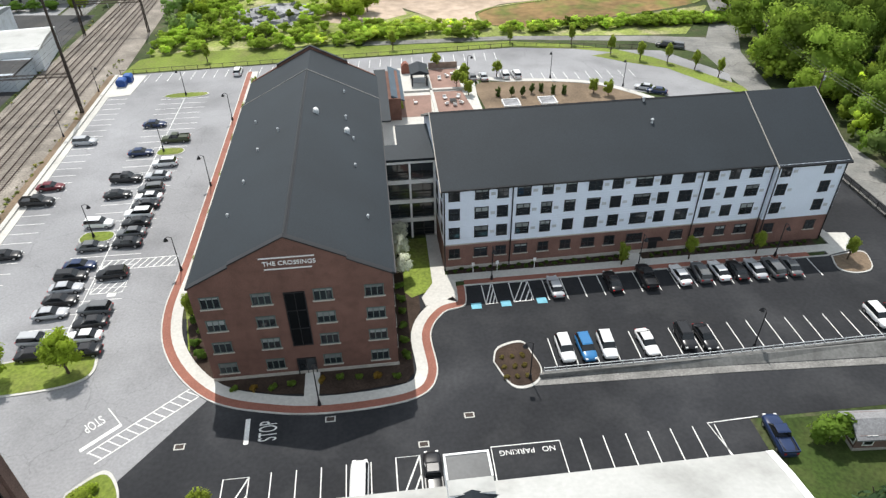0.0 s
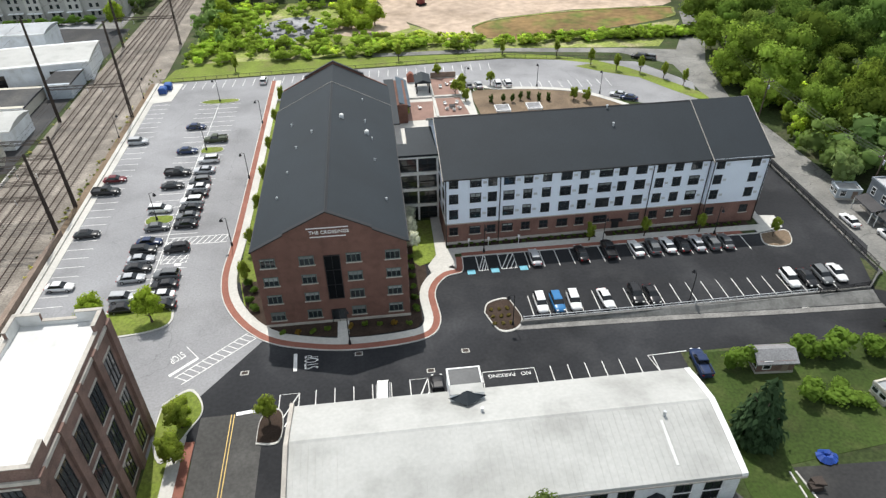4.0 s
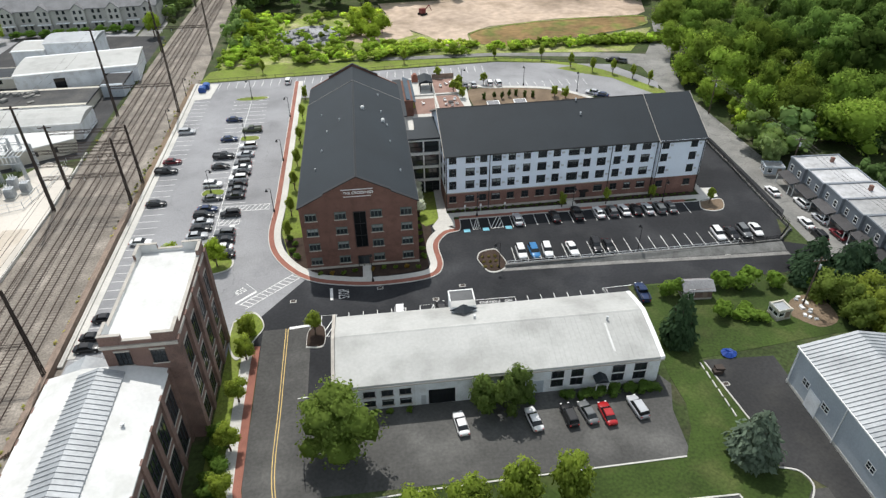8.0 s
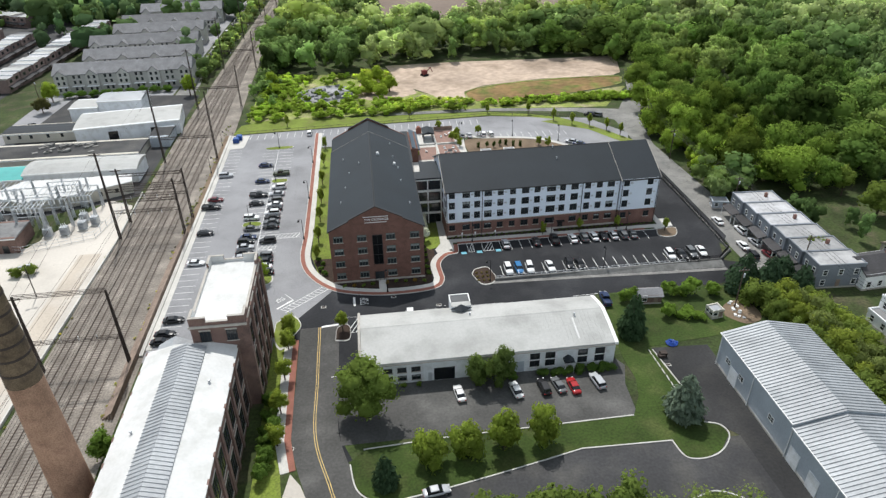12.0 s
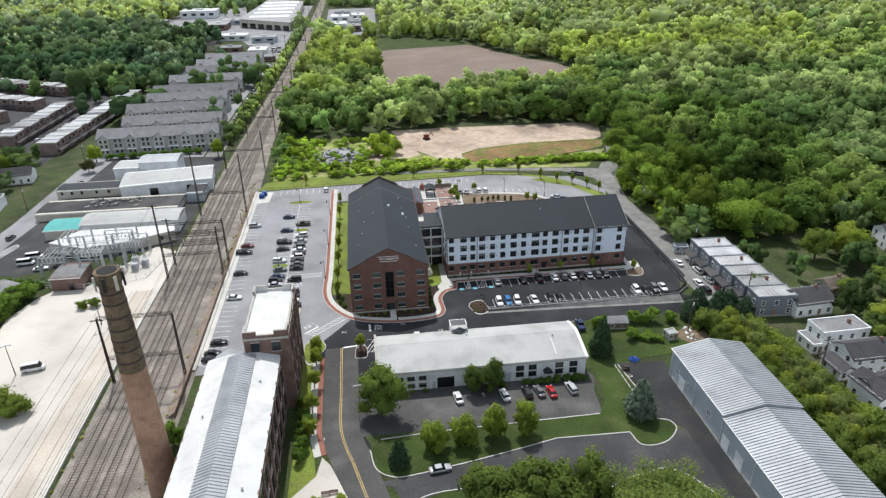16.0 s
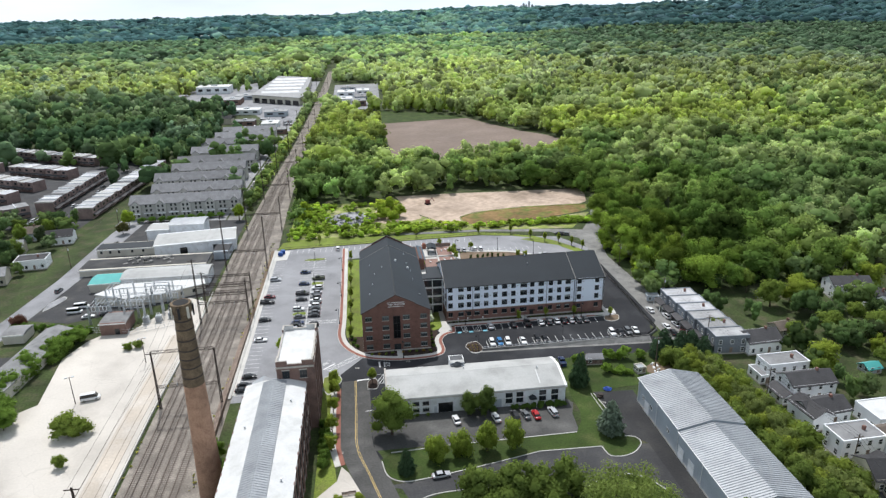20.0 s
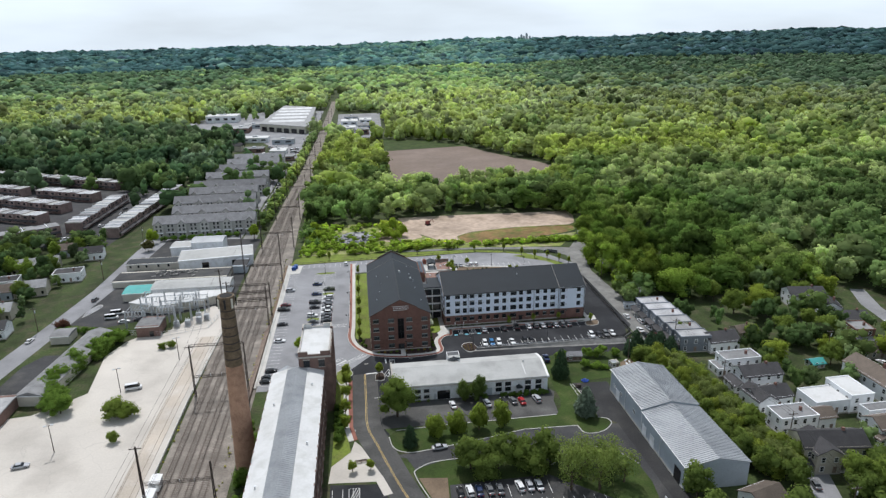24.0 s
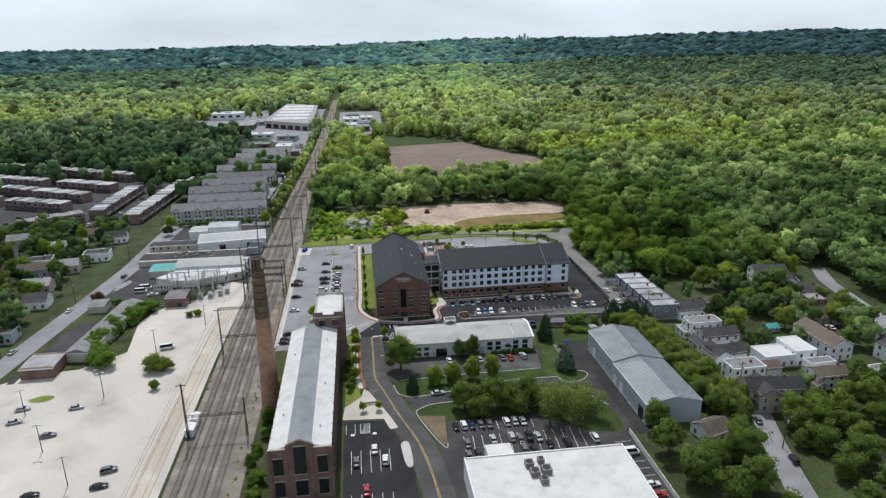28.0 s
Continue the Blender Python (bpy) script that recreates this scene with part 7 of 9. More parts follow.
first = utility_pole(115.6, -12)
POLES = [(115.6, 22), (113, 60), (118, 92), (116, -46), (118.5, -78), (113, -110), (-136.8, 40), (-131.4, 100), (-143.4, -14), (-129.4, 160), (92.4, -23.2), (166, -30), (198, -40)]
for x, y in POLES:
    copy_thing(first, pose(x, y, 0, 0, 0, 0 if x > 0 else 5))
g = G()
for a, b in (((115.6, -12), (115.6, 22)), ((115.6, 22), (113, 60)), ((113, 60), (118, 92)), ((115.6, -12), (116, -46)), ((116, -46), (118.5, -78)), ((118.5, -78), (113, -110)), ((-136.8, 40), (-131.4, 100)), ((-136.8, 40), (-143.4, -14)), ((-131.4, 100), (-129.4, 160)), ((92.4, -23.2), (115.6, -12))):
    for s in (-1.1, 0.0, 1.1):
        m = ((a[0] + b[0]) / 2 + s, (a[1] + b[1]) / 2, 9.6)
        g.tube((a[0] + s, a[1], 10.4), m, 0.03, n=3).tube(m, (b[0] + s, b[1], 10.4), 0.03, n=3)
tagged(part("utility_wires", g, M["black_metal"]), "thin black utility wires along the streets", "wire", kind="stuff")

# small drains and manholes
for x, y in ((14.2, -7.6), (24.6, -12.4), (86, -6.8), (-2.4, -9.4), (30.2, -9), (69, -40), (-7.0, -52)):
    o = thing("drain_grate", "square iron drain grate in the asphalt", "drain", (x, y, 0.03))
    part("frame", G().box(-0.6, 0.6, -0.4, 0.4, 0, 0.03), M["kerb"], o)
    part("grate", G().box(-0.45, 0.45, -0.28, 0.28, 0.03, 0.045), M["rust_steel"], o)

# recycling bins and pad at the back corner
ground_piece("bin_pad", G().slab([(-39.6, 97), (-35.4, 97), (-34.4, 104), (-38.8, 105.6)], 0.0, 0.08), M["concrete"], "pale concrete pad", "pavement")
for x, y in ((-37.6, 99.4), (-36.8, 102.0)):
    o = thing("recycling_container", "blue steel recycling container with a sloped lid", "container", (x, y, 0.08))
    part("body", G().prism([(-1.0, 0.1), (1.0, 0.1), (1.1, 1.3), (-1.1, 1.3)], -1.0, 1.0), mat("container_blue", (0.02, 0.06, 0.22), 0.5), o)
    part("lid", G().prism([(-1.1, 1.3), (1.1, 1.3), (0.7, 1.8), (-0.7, 1.8)], -1.05, 1.05), mat("container_lid", (0.03, 0.09, 0.3), 0.5), o)

# entry signs in the bed before the white building
for x in (34.6, 38.2, 43.8):
    o = thing("bay_sign", "thin white sign post beside the bays", "sign", (x, 16.9, 0.1))
    part("post", G().tube((0, 0, 0), (0, 0, 2.1), 0.05, n=6), M["white_trim"], o)
    part("plate", G().box(-0.22, 0.22, -0.04, -0.01, 1.5, 2.1), M["white_trim"], o)


# ---------------------------------------------------------------- garden behind the buildings
area("garden_bed", curve([(46.4, 72), (46.2, 88.0), (54, 88.6), (63, 87.6), (74, 84.0), (82.4, 76.4), (84, 70), (84, 46), (46.6, 46)], 3), 0.10, M["soil"], "bare brown planting bed of the rear garden", "planting bed")
strip("garden_path", curve([(44.4, 46), (44.6, 90.2), (54, 90.2), (63.4, 89.2), (74.8, 85.6), (83.4, 77.2), (88, 70)], 4), 0.0, -1.6, 0.15, M["concrete"], "curved pale garden path")
area("courtyard", [(22.8, 43.6), (44.6, 43.6), (44.6, 100.4), (28.4, 101), (28.4, 90), (22.8, 90)], 0.12, M["concrete"], "pale concrete courtyard", "pavement")
area("patio_red", [(25.2, 72.2), (34.2, 72.2), (35, 83.4), (28.8, 83.4)], 0.15, M["brick_patio"], "red brick patio", "pavement")
area("patio_lounge", [(35.8, 73.4), (43.6, 73.4), (42.4, 85), (35.8, 85)], 0.15, M["brick_patio"], "red brick patio with lounge seats", "pavement")
area("patio_dining", [(35.8, 87), (42.6, 87), (42.8, 99), (35.8, 99)], 0.15, M["brick_patio"], "red brick dining patio", "pavement")
for x0, x1, y0, y1 in ((35.0, 35.6, 72.6, 99), (29, 43.0, 85.4, 86.2), (34.8, 44.2, 72.4, 73.0)):
    ground_piece("seat_wall", G().box(x0, x1, y0, y1, 0.1, 0.55), M["kerb"], "low pale seat wall", "wall")
ground_piece("garden_screen", G().box(36, 43.2, 99.4, 99.6, 0.1, 1.7), M["timber"], "brown timber screen", "fence")
o = thing("pergola", "dark garden pavilion with a pitched roof", "pavilion", (33.0, 91.4, 0.12))
for x in (-1.7, 1.7):
    for y in (-2.4, 2.4):
        part("post", G().box(x - 0.15, x + 0.15, y - 0.15, y + 0.15, 0, 3.0), M["black_metal"], o)
part("roof", G().prism([(-2.2, 3.0), (2.2, 3.0), (2.2, 3.2), (0, 4.0), (-2.2, 3.2)], -3.2, 3.2), M["roof_dark"], o)
part("counter", G().box(-1.4, 1.4, -0.4, 0.4, 0, 1.0), M["galv"], o)
o = thing("garden_wing", "low brick wing with a dark metal roof behind the brick building", "building")
part("wall", G().box(22.7, 27.6, 71, 87, 0, 5.0), M["brick"], o)
part("roof", G().box(22.4, 25.0, 60.0, 87.2, 5.0, 5.3), M["roof_dark"], o)
part("lean_roof", G().prism([(25.6, 5.6), (28.4, 4.4), (28.4, 4.2), (25.6, 4.9)][::-1], 71.4, 88.4), mat("roof_blue", (0.06, 0.085, 0.11), 0.5), o, "blue-grey standing seam roof")
o = thing("brick_oven", "red brick garden fireplace with a hipped top", "fireplace", (30.2, 98, 0.12))
part("body", G().box(-1.0, 1.0, -0.8, 0.8, 0, 1.8), M["brick_walk"], o)
part("top", G().prism([(-1.0, 1.8), (1.0, 1.8), (0.3, 2.6), (-0.3, 2.6)], -0.8, 0.8), M["brick_walk"], o)


def lounge_chair(x, y, rz):
    o = thing("lounge_chair", "pale outdoor lounge chair on the patio", "chair", (x, y, 0.15), rz, "patio chairs")
    part("seat", G().box(-0.4, 0.4, -0.4, 0.4, 0.25, 0.45), M["white_trim"], o)
    part("backrest", G().box(-0.4, 0.4, 0.32, 0.45, 0.45, 0.9), M["white_trim"], o)
    for a in (-0.35, 0.35):
        for b in (-0.35, 0.35):
            part("leg", G().box(a - 0.03, a + 0.03, b - 0.03, b + 0.03, 0, 0.25), M["black_metal"], o)
    return o


first = lounge_chair(38.0, 77.4, 200)
for x, y, r in ((39.8, 76.6, 170), (41.4, 77.6, 140), (38, 80.6, 20), (41, 80.8, 330), (38, 92, 0), (40, 93.6, 120), (41.4, 95, 240), (31.2, 79, 90)):
    copy_thing(first, pose(x, y, 0.15, 0, 0, r))
o = thing("fire_table", "square pale stone fire table on the patio", "table", (39.6, 78.8, 0.15))
part("base", G().box(-0.5, 0.5, -0.5, 0.5, 0, 0.45), M["kerb"], o)
part("top", G().box(-0.75, 0.75, -0.75, 0.75, 0.45, 0.55), M["black_metal"], o)
for x, y in ((52.3, 76.0), (60.6, 76.2)):
    o = thing("raised_bed", "square white raised garden bed with crossing paths", "planter", (x, y, 0.1))
    for a, b, c, d in ((-1.9, 1.9, -1.9, -1.7), (-1.9, 1.9, 1.7, 1.9), (-1.9, -1.7, -1.7, 1.7), (1.7, 1.9, -1.7, 1.7)):
        part("board", G().box(a, b, c, d, 0, 0.45), M["white_trim"], o)
    part("soil", G().box(-1.7, 1.7, -1.7, 1.7, 0, 0.32), M["gravel"], o)
for x, y in ((50.2, 80.6), (53.2, 80.2), (55.6, 79.8), (58, 81), (60.4, 81.6), (62.8, 80.2), (65.2, 79.6)):
    tree(x, y, 2.6, 1.5, "small dark upright evergreen in the garden bed", (0.45, 0.5, 0.55), clear=0.02, name="bush", group="garden evergreens")
for x, y in ((43.2, 86), (43.6, 82), (43.8, 91), (38, 100), (27, 73.5), (41.5, 87), (72, 79), (75, 77.5), (52, 92.4)):
    tree(x, y, 4.2, 2.8, "young light green tree in the garden", SPRING, group="garden young trees")
for x, y in ((90, 98), (96, 95), (101, 90), (104.2, 84), (84, 103), (60, 116), (28, 115), (-20, 113), (76, 112)):
    tree(x, y, 5.2, 2.2, "thin young tree on the grass verge", SPRING, group="verge trees")


# ---------------------------------------------------------------- cars
CAR_COL = {"white": (0.72, 0.72, 0.72), "silver": (0.42, 0.43, 0.45), "grey": (0.13, 0.135, 0.14), "black": (0.014, 0.014, 0.016), "navy": (0.015, 0.03, 0.085), "blue": (0.03, 0.16, 0.36), "red": (0.35, 0.015, 0.018), "maroon": (0.13, 0.012, 0.018), "green": (0.05, 0.06, 0.03)}
CAR_MAT = {}
for k, c in CAR_COL.items():
    CAR_MAT[k] = mat("car_paint_" + k, c, 0.28, 0.04, 1.0, 0.03, 6.0, spec=0.5)
SHAPE = {  # half length, half width, height, hood height, cabin from and to, roof from and to
    "sedan": (2.35, 0.90, 1.44, 0.92, (1.05, -1.75), (0.30, -1.05)),
    "suv": (2.32, 0.94, 1.70, 1.06, (1.10, -2.15), (0.45, -1.85)),
    "pickup": (2.80, 0.99, 1.84, 1.12, (1.25, -0.75), (0.65, -0.55)),
    "van": (2.75, 1.00, 2.30, 1.20, (2.10, -2.65), (1.50, -2.55))}
CARS = {}


def loft(rings):
    g = G()
    n = len(rings[0])
    vs = [p for r in rings for p in r]
    fs = [tuple(range(n))[::-1], tuple(range(len(vs) - n, len(vs)))]
    for i in range(len(rings) - 1):
        for k in range(n):
            fs.append((i * n + k, i * n + (k + 1) % n, (i + 1) * n + (k + 1) % n, (i + 1) * n + k))
    return g.add(vs, fs)


def build_car(kind, colour, loc, rz, fine=True):
    hl, hw, h, hood, (c0, c1), (r0, r1) = SHAPE[kind]
    o = thing("car", f"{colour} {kind} parked on the asphalt", "car", loc, rz, "parked cars")
    paint = CAR_MAT[colour]
    rings = []
    for x, wf, zt, zb in ((-hl, 0.72, hood - 0.24, 0.45), (-hl + 0.1, 0.88, hood - 0.07, 0.32), (-hl + 0.35, 0.96, hood, 0.26), (-hl + 0.9, 1.0, hood + 0.02, 0.23), (0, 1.0, hood + 0.02, 0.22), (hl - 1.2, 1.0, hood - 0.02, 0.23), (hl - 0.6, 0.97, hood - 0.09, 0.25), (hl - 0.2, 0.87, hood - 0.2, 0.28), (hl, 0.64, hood - 0.38, 0.42)):
        w = hw * wf
        half = [(0.84, zb), (0.97, zb + 0.14), (1.0, (zb + zt) / 2), (0.97, zt - 0.1), (0.87, zt - 0.02), (0.5, zt + 0.03)]
        rings.append([(x, -w * k, z) for k, z in half] + [(x, w * k, z) for k, z in half[::-1]])
    part("body", loft(rings), paint, o, smooth=True)
    if kind == "pickup":
        part("load_bed", G().box(-hl + 0.2, -0.85, -hw * 0.8, hw * 0.8, hood - 0.1, hood + 0.03), M["rubber"], o)
        for s in (-1, 1):
            part("bed_side", G().box(-hl + 0.1, -0.8, s * hw * 0.9 - 0.06, s * hw * 0.9 + 0.06, hood, hood + 0.2), paint, o)
        part("tailgate", G().box(-hl + 0.08, -hl + 0.18, -hw * 0.85, hw * 0.85, hood - 0.1, hood + 0.2), paint, o)
    zb, zt, wb, wt = hood - 0.02, h - 0.06, hw * 0.9, hw * 0.72
    part("cabin_glass", G().add([(c1, -wb, zb), (c0, -wb, zb), (c0, wb, zb), (c1, wb, zb), (r1, -wt, zt), (r0, -wt, zt), (r0, wt, zt), (r1, wt, zt)], [(3, 2, 1, 0), (4, 5, 6, 7), (0, 1, 5, 4), (1, 2, 6, 5), (2, 3, 7, 6), (3, 0, 4, 7)]), M["car_glass"], o)
    part("roof", G().add([(r1 - 0.04, -wt - 0.02, zt - 0.02), (r0 + 0.04, -wt - 0.02, zt - 0.02), (r0 + 0.04, wt + 0.02, zt - 0.02), (r1 - 0.04, wt + 0.02, zt - 0.02), (r1 + 0.12, -wt + 0.1, h), (r0 - 0.12, -wt + 0.1, h), (r0 - 0.12, wt - 0.1, h), (r1 + 0.12, wt - 0.1, h)], [(3, 2, 1, 0), (4, 5, 6, 7), (0, 1, 5, 4), (1, 2, 6, 5), (2, 3, 7, 6), (3, 0, 4, 7)]), paint, o)
    for s in (-1, 1):
        if not fine:
            if s > 0:
                part("axle", G().tube((hl * 0.62, -hw - 0.02, 0.33), (hl * 0.62, hw + 0.02, 0.33), 0.33, n=8).tube((-hl * 0.6, -hw - 0.02, 0.33), (-hl * 0.6, hw + 0.02, 0.33), 0.33, n=8), M["rubber"], o)
            continue
        part("headlight", G().box(hl - 0.22, hl - 0.03, s * hw * 0.62 - 0.16, s * hw * 0.62 + 0.16, hood - 0.36, hood - 0.2), M["lamp_lens"], o)
        part("tail_light", G().box(-hl - 0.01, -hl + 0.12, s * hw * 0.68 - 0.14, s * hw * 0.68 + 0.14, hood - 0.3, hood - 0.12), M["tail_red"], o)
        for x in (hl * 0.62, -hl * 0.6):
            w = part("wheel", G().tube((x, s * (hw - 0.16), 0.33), (x, s * (hw + 0.02), 0.33), 0.33, n=14), M["rubber"], o)
            part("rim", G().tube((x, s * (hw + 0.01), 0.33), (x, s * (hw + 0.03), 0.33), 0.2, n=10), M["alloy"], w)
    return o


def car(x, y, rz, code, fine=True):
    kind, colour = code.split("-")
    key = code, fine
    if key in CARS:
        return copy_thing(CARS[key], pose(x, y, 0.04, 0, 0, rz))
    CARS[key] = build_car(kind, colour, (x, y, 0.04), rz, fine)
    return CARS[key]


def park(line, rz, spread=3.0):
    """Cars from a line of 'x,y kind-colour' entries, all turned to rz."""
    for i, e in enumerate(line.split(";")):
        place, code = e.split()
        x, y = map(float, place.split(","))
        car(x, y, rz + spread * math.sin(i * 2.7), code)


park("-36.6,68.8 suv-silver;-37,51 sedan-maroon;-37.4,45.9 pickup-black;-36.4,30.1 sedan-black;-36,14.2 sedan-white;-36.3,-10.3 sedan-black;-37,-15.3 sedan-black;-37.2,-18 sedan-black", 0)
park("-24.4,75.3 sedan-navy;-24.1,62.5 sedan-navy;-24.1,52.2 pickup-black;-24.1,46.6 sedan-black;-24.6,37.4 suv-white;-23.7,30.9 sedan-grey;-24,26 sedan-navy;-24.4,23.3 suv-black;-24.2,20.6 sedan-silver;-24.1,17.9 sedan-black;-24.5,15.1 sedan-silver;-24.4,9.8 suv-silver;-23.6,7.1 sedan-black", 0)
park("-18.5,67.6 pickup-green;-18.4,57.4 suv-white;-18.6,52.5 sedan-silver;-18.7,47.8 suv-grey;-18.5,45.1 sedan-white;-18.4,42.4 sedan-black;-18.8,39.7 suv-white;-18.6,37 sedan-black;-18.6,34.1 sedan-grey;-18.5,31.2 sedan-black;-18.5,23.2 suv-black;-18.6,15.3 suv-grey;-18.4,12.5 sedan-black;-18.4,9.8 sedan-white;-17.6,7 sedan-black", 180)
park("-10.9,103.4 suv-white", 90)
park("45.7,11.9 sedan-silver;54.2,12 sedan-black;59.4,12.4 pickup-black;64.4,12.2 sedan-white;67.6,12.3 suv-grey;70.4,12.4 sedan-white;73.1,12.2 sedan-black;75.9,12.2 sedan-silver;78.6,12.1 suv-grey;81.3,12.1 sedan-grey", 90)
park("43.8,-0.4 suv-white;46.5,-0.6 suv-blue;49.3,-0.5 suv-white;54.6,-0.6 sedan-white;59.8,-0.3 suv-black;62.4,-0.6 sedan-black;87.0,0.3 suv-white;90,0.1 sedan-black;92.9,0.4 suv-grey;95.8,0.8 sedan-white", 270)
park("17.5,-17 van-white;25.2,-16.8 pickup-black;63.7,-16.5 pickup-navy", 88)
park("25,-42.8 sedan-white;36.2,-43.4 sedan-white;41.8,-43.4 suv-black;44.8,-43.2 sedan-grey;47.7,-43.8 sedan-red;52.8,-43.2 suv-silver", 97)
park("45.9,91.6 sedan-grey;48.6,91.6 sedan-silver;53.9,91.8 suv-white;56.6,91.6 suv-white", 90)
park("84.4,79.8 sedan-silver;86.4,77.4 sedan-navy;99.8,106.4 suv-black;102.4,105.2 suv-grey", 150)
park("107.8,15.5 sedan-white;111.6,9.6 suv-white;107.9,1.8 sedan-white;112,2.9 sedan-silver;108,-3 suv-black;112.2,-3.4 sedan-maroon;112,-9.5 suv-white", 92)
park("17.9,-65 sedan-silver;-109.8,53.6 van-white;-110.7,49 van-white", 8)
park("-82.2,-15.4 van-white;-104,44 sedan-white;-98,45.4 sedan-black", 12)
park("-4.3,-93.7 sedan-white;-9.6,-99.1 sedan-grey;-1.4,-99.3 suv-white;-7,-111.8 sedan-red", 90)
park("20.9,-85.6 sedan-black;23.4,-85.4 suv-white;25.9,-85.6 sedan-navy;28.7,-85.6 sedan-grey;31.4,-85.8 sedan-grey;36.8,-85.4 suv-white;39.5,-85.4 sedan-silver;42,-85.6 sedan-white", 92)
park("23,-95 sedan-grey;30.9,-93.9 sedan-silver;36.6,-93.6 suv-silver;38.9,-94.9 sedan-grey;41.8,-93.9 pickup-black;44.4,-94.6 sedan-silver;47,-98.6 sedan-black;52.2,-98.6 suv-black;61,-97.4 suv-white;22.5,-100.6 sedan-grey;25.3,-100.1 sedan-black;38.9,-99.8 suv-grey;41.7,-100.6 sedan-black", 92)
park("68.4,-106 van-white;68.6,-120.2 sedan-white;68.4,-124.5 sedan-red;68.4,-134 sedan-silver", 0)
park("-117.5,-54.8 sedan-silver;-116.6,-62.6 sedan-silver;-78.4,-99.6 sedan-black;-78.2,-92.6 suv-grey;-100.4,-56.3 sedan-silver;-95.3,-101 sedan-black;-102.7,-72 sedan-grey", 14)
park("-135.6,30 sedan-white;-125.6,72 suv-grey;-141,-10 sedan-silver;-121.4,130 sedan-black", 84)
park("114,-96 sedan-grey;210,-8 suv-white;112.4,-116 suv-black", 80)
park("182,-38 sedan-white;186,-39 suv-black;190,-40 sedan-silver", 100)
# covered blue motorcycle and clutter in the shed yard
o = thing("tarpaulin_heap", "blue tarpaulin heap with white patches in the yard", "tarpaulin", (72.6, -33.6, 0.03))
hp = G()
for i in range(7):
    a = i * 0.9
    hp.tube((math.cos(a) * 0.8, math.sin(a) * 0.6, 0), (math.cos(a) * 0.5, math.sin(a) * 0.4, 0.5 + 0.12 * (i % 3)), 0.7, 0.25, 7)
part("cover", hp, mat("tarpaulin_blue", (0.02, 0.06, 0.28), 0.5), o)
o = thing("yard_stack", "dark stack of iron scrap beside the kerb", "scrap", (68.8, -37.4, 0.03))
part("pile", G().box(-0.9, 0.6, -0.6, 0.4, 0, 0.7).box(-0.4, 1.0, -0.2, 0.8, 0, 1.0).tube((-0.9, 0.3, 0.6), (0.9, -0.5, 1.1), 0.15), M["rust_steel"], o)
for i in range(6):
    ground_piece("kerb_block", G().box(66.8 + 0.1 * i, 67.0 + 0.1 * i, -36.6 - 2 * i, -35.0 - 2 * i, 0, 0.2), M["kerb"], "pale concrete wheel stop", "kerb")


area("bare_patch", curve([(88.6, -26), (90, -22.4), (94, -20.6), (97, -23), (96.4, -28), (92, -29.4), (88.6, -26)], 4)[:-1], 0.07, M["soil"], "trodden bare patch on the lawn", "ground")
for i in range(11):
    o = thing("scrap_panel", "white scrap panel lying on the bare patch", "scrap", (91.6 + 0.9 * math.cos(i * 1.7) + 0.12 * i, -27.4 + 0.62 * i, 0.07), 37 * i, "white scrap on the bare patch")
    part("panel", G().prism([(-0.4, 0), (0.4, 0), (0.34, 0.14 + 0.1 * (i % 3)), (-0.3, 0.28)], -0.26, 0.26), M["white_trim" if i % 3 else "galv"], o)


def bench(x, y, rz):
    o = thing("bench", "dark slatted bench on the pale court", "bench", (x, y, 0.05), rz, "benches in the mill court")
    for i in range(4):
        part("slat", G().box(-0.9, 0.9, -0.25 + 0.14 * i, -0.14 + 0.14 * i, 0.42, 0.46), M["timber"], o)
    for s in (-0.75, 0.75):
        part("leg", G().box(s - 0.04, s + 0.04, -0.24, 0.24, 0, 0.42), M["black_metal"], o)
    part("backrest", G().box(-0.9, 0.9, 0.27, 0.32, 0.5, 0.85), M["timber"], o)


bench(-4.0, -68.2, 0)
bench(-5.6, -68.4, 0)
for x, y in ((-3.0, -66.5), (-6.4, -66.8)):
    tree(-2.2 if x > -4 else -7.2, y - 5.5, 3.6, 3.0, "small pale tree in the mill court", SPRING, group="court trees")

# ---------------------------------------------------------------- houses
PANE = G().box(-0.5, 0.5, -0.03, 0.02, 0, 1.4).mesh("window", M["glass"])
PANE_FRAME = G().box(-0.62, 0.62, -0.06, -0.02, -0.14, 0).box(-0.62, 0.62, -0.06, -0.02, 1.4, 1.54).box(-0.62, -0.5, -0.06, -0.02, 0, 1.4).box(0.5, 0.62, -0.06, -0.02, 0, 1.4).box(-0.5, 0.5, -0.05, -0.02, 0.66, 0.74).mesh("window_frame", M["white_trim"])


def small_window(parent, x, y, z, rz, framed=True, wide=1.0):
    w = new("window", PANE)
    w.parent = parent
    w.matrix_basis = pose(x, y, z, 0, 0, rz) @ Matrix.Diagonal((wide, 1, 1, 1))
    if framed:
        f = new("window_frame", PANE_FRAME)
        f.parent = w


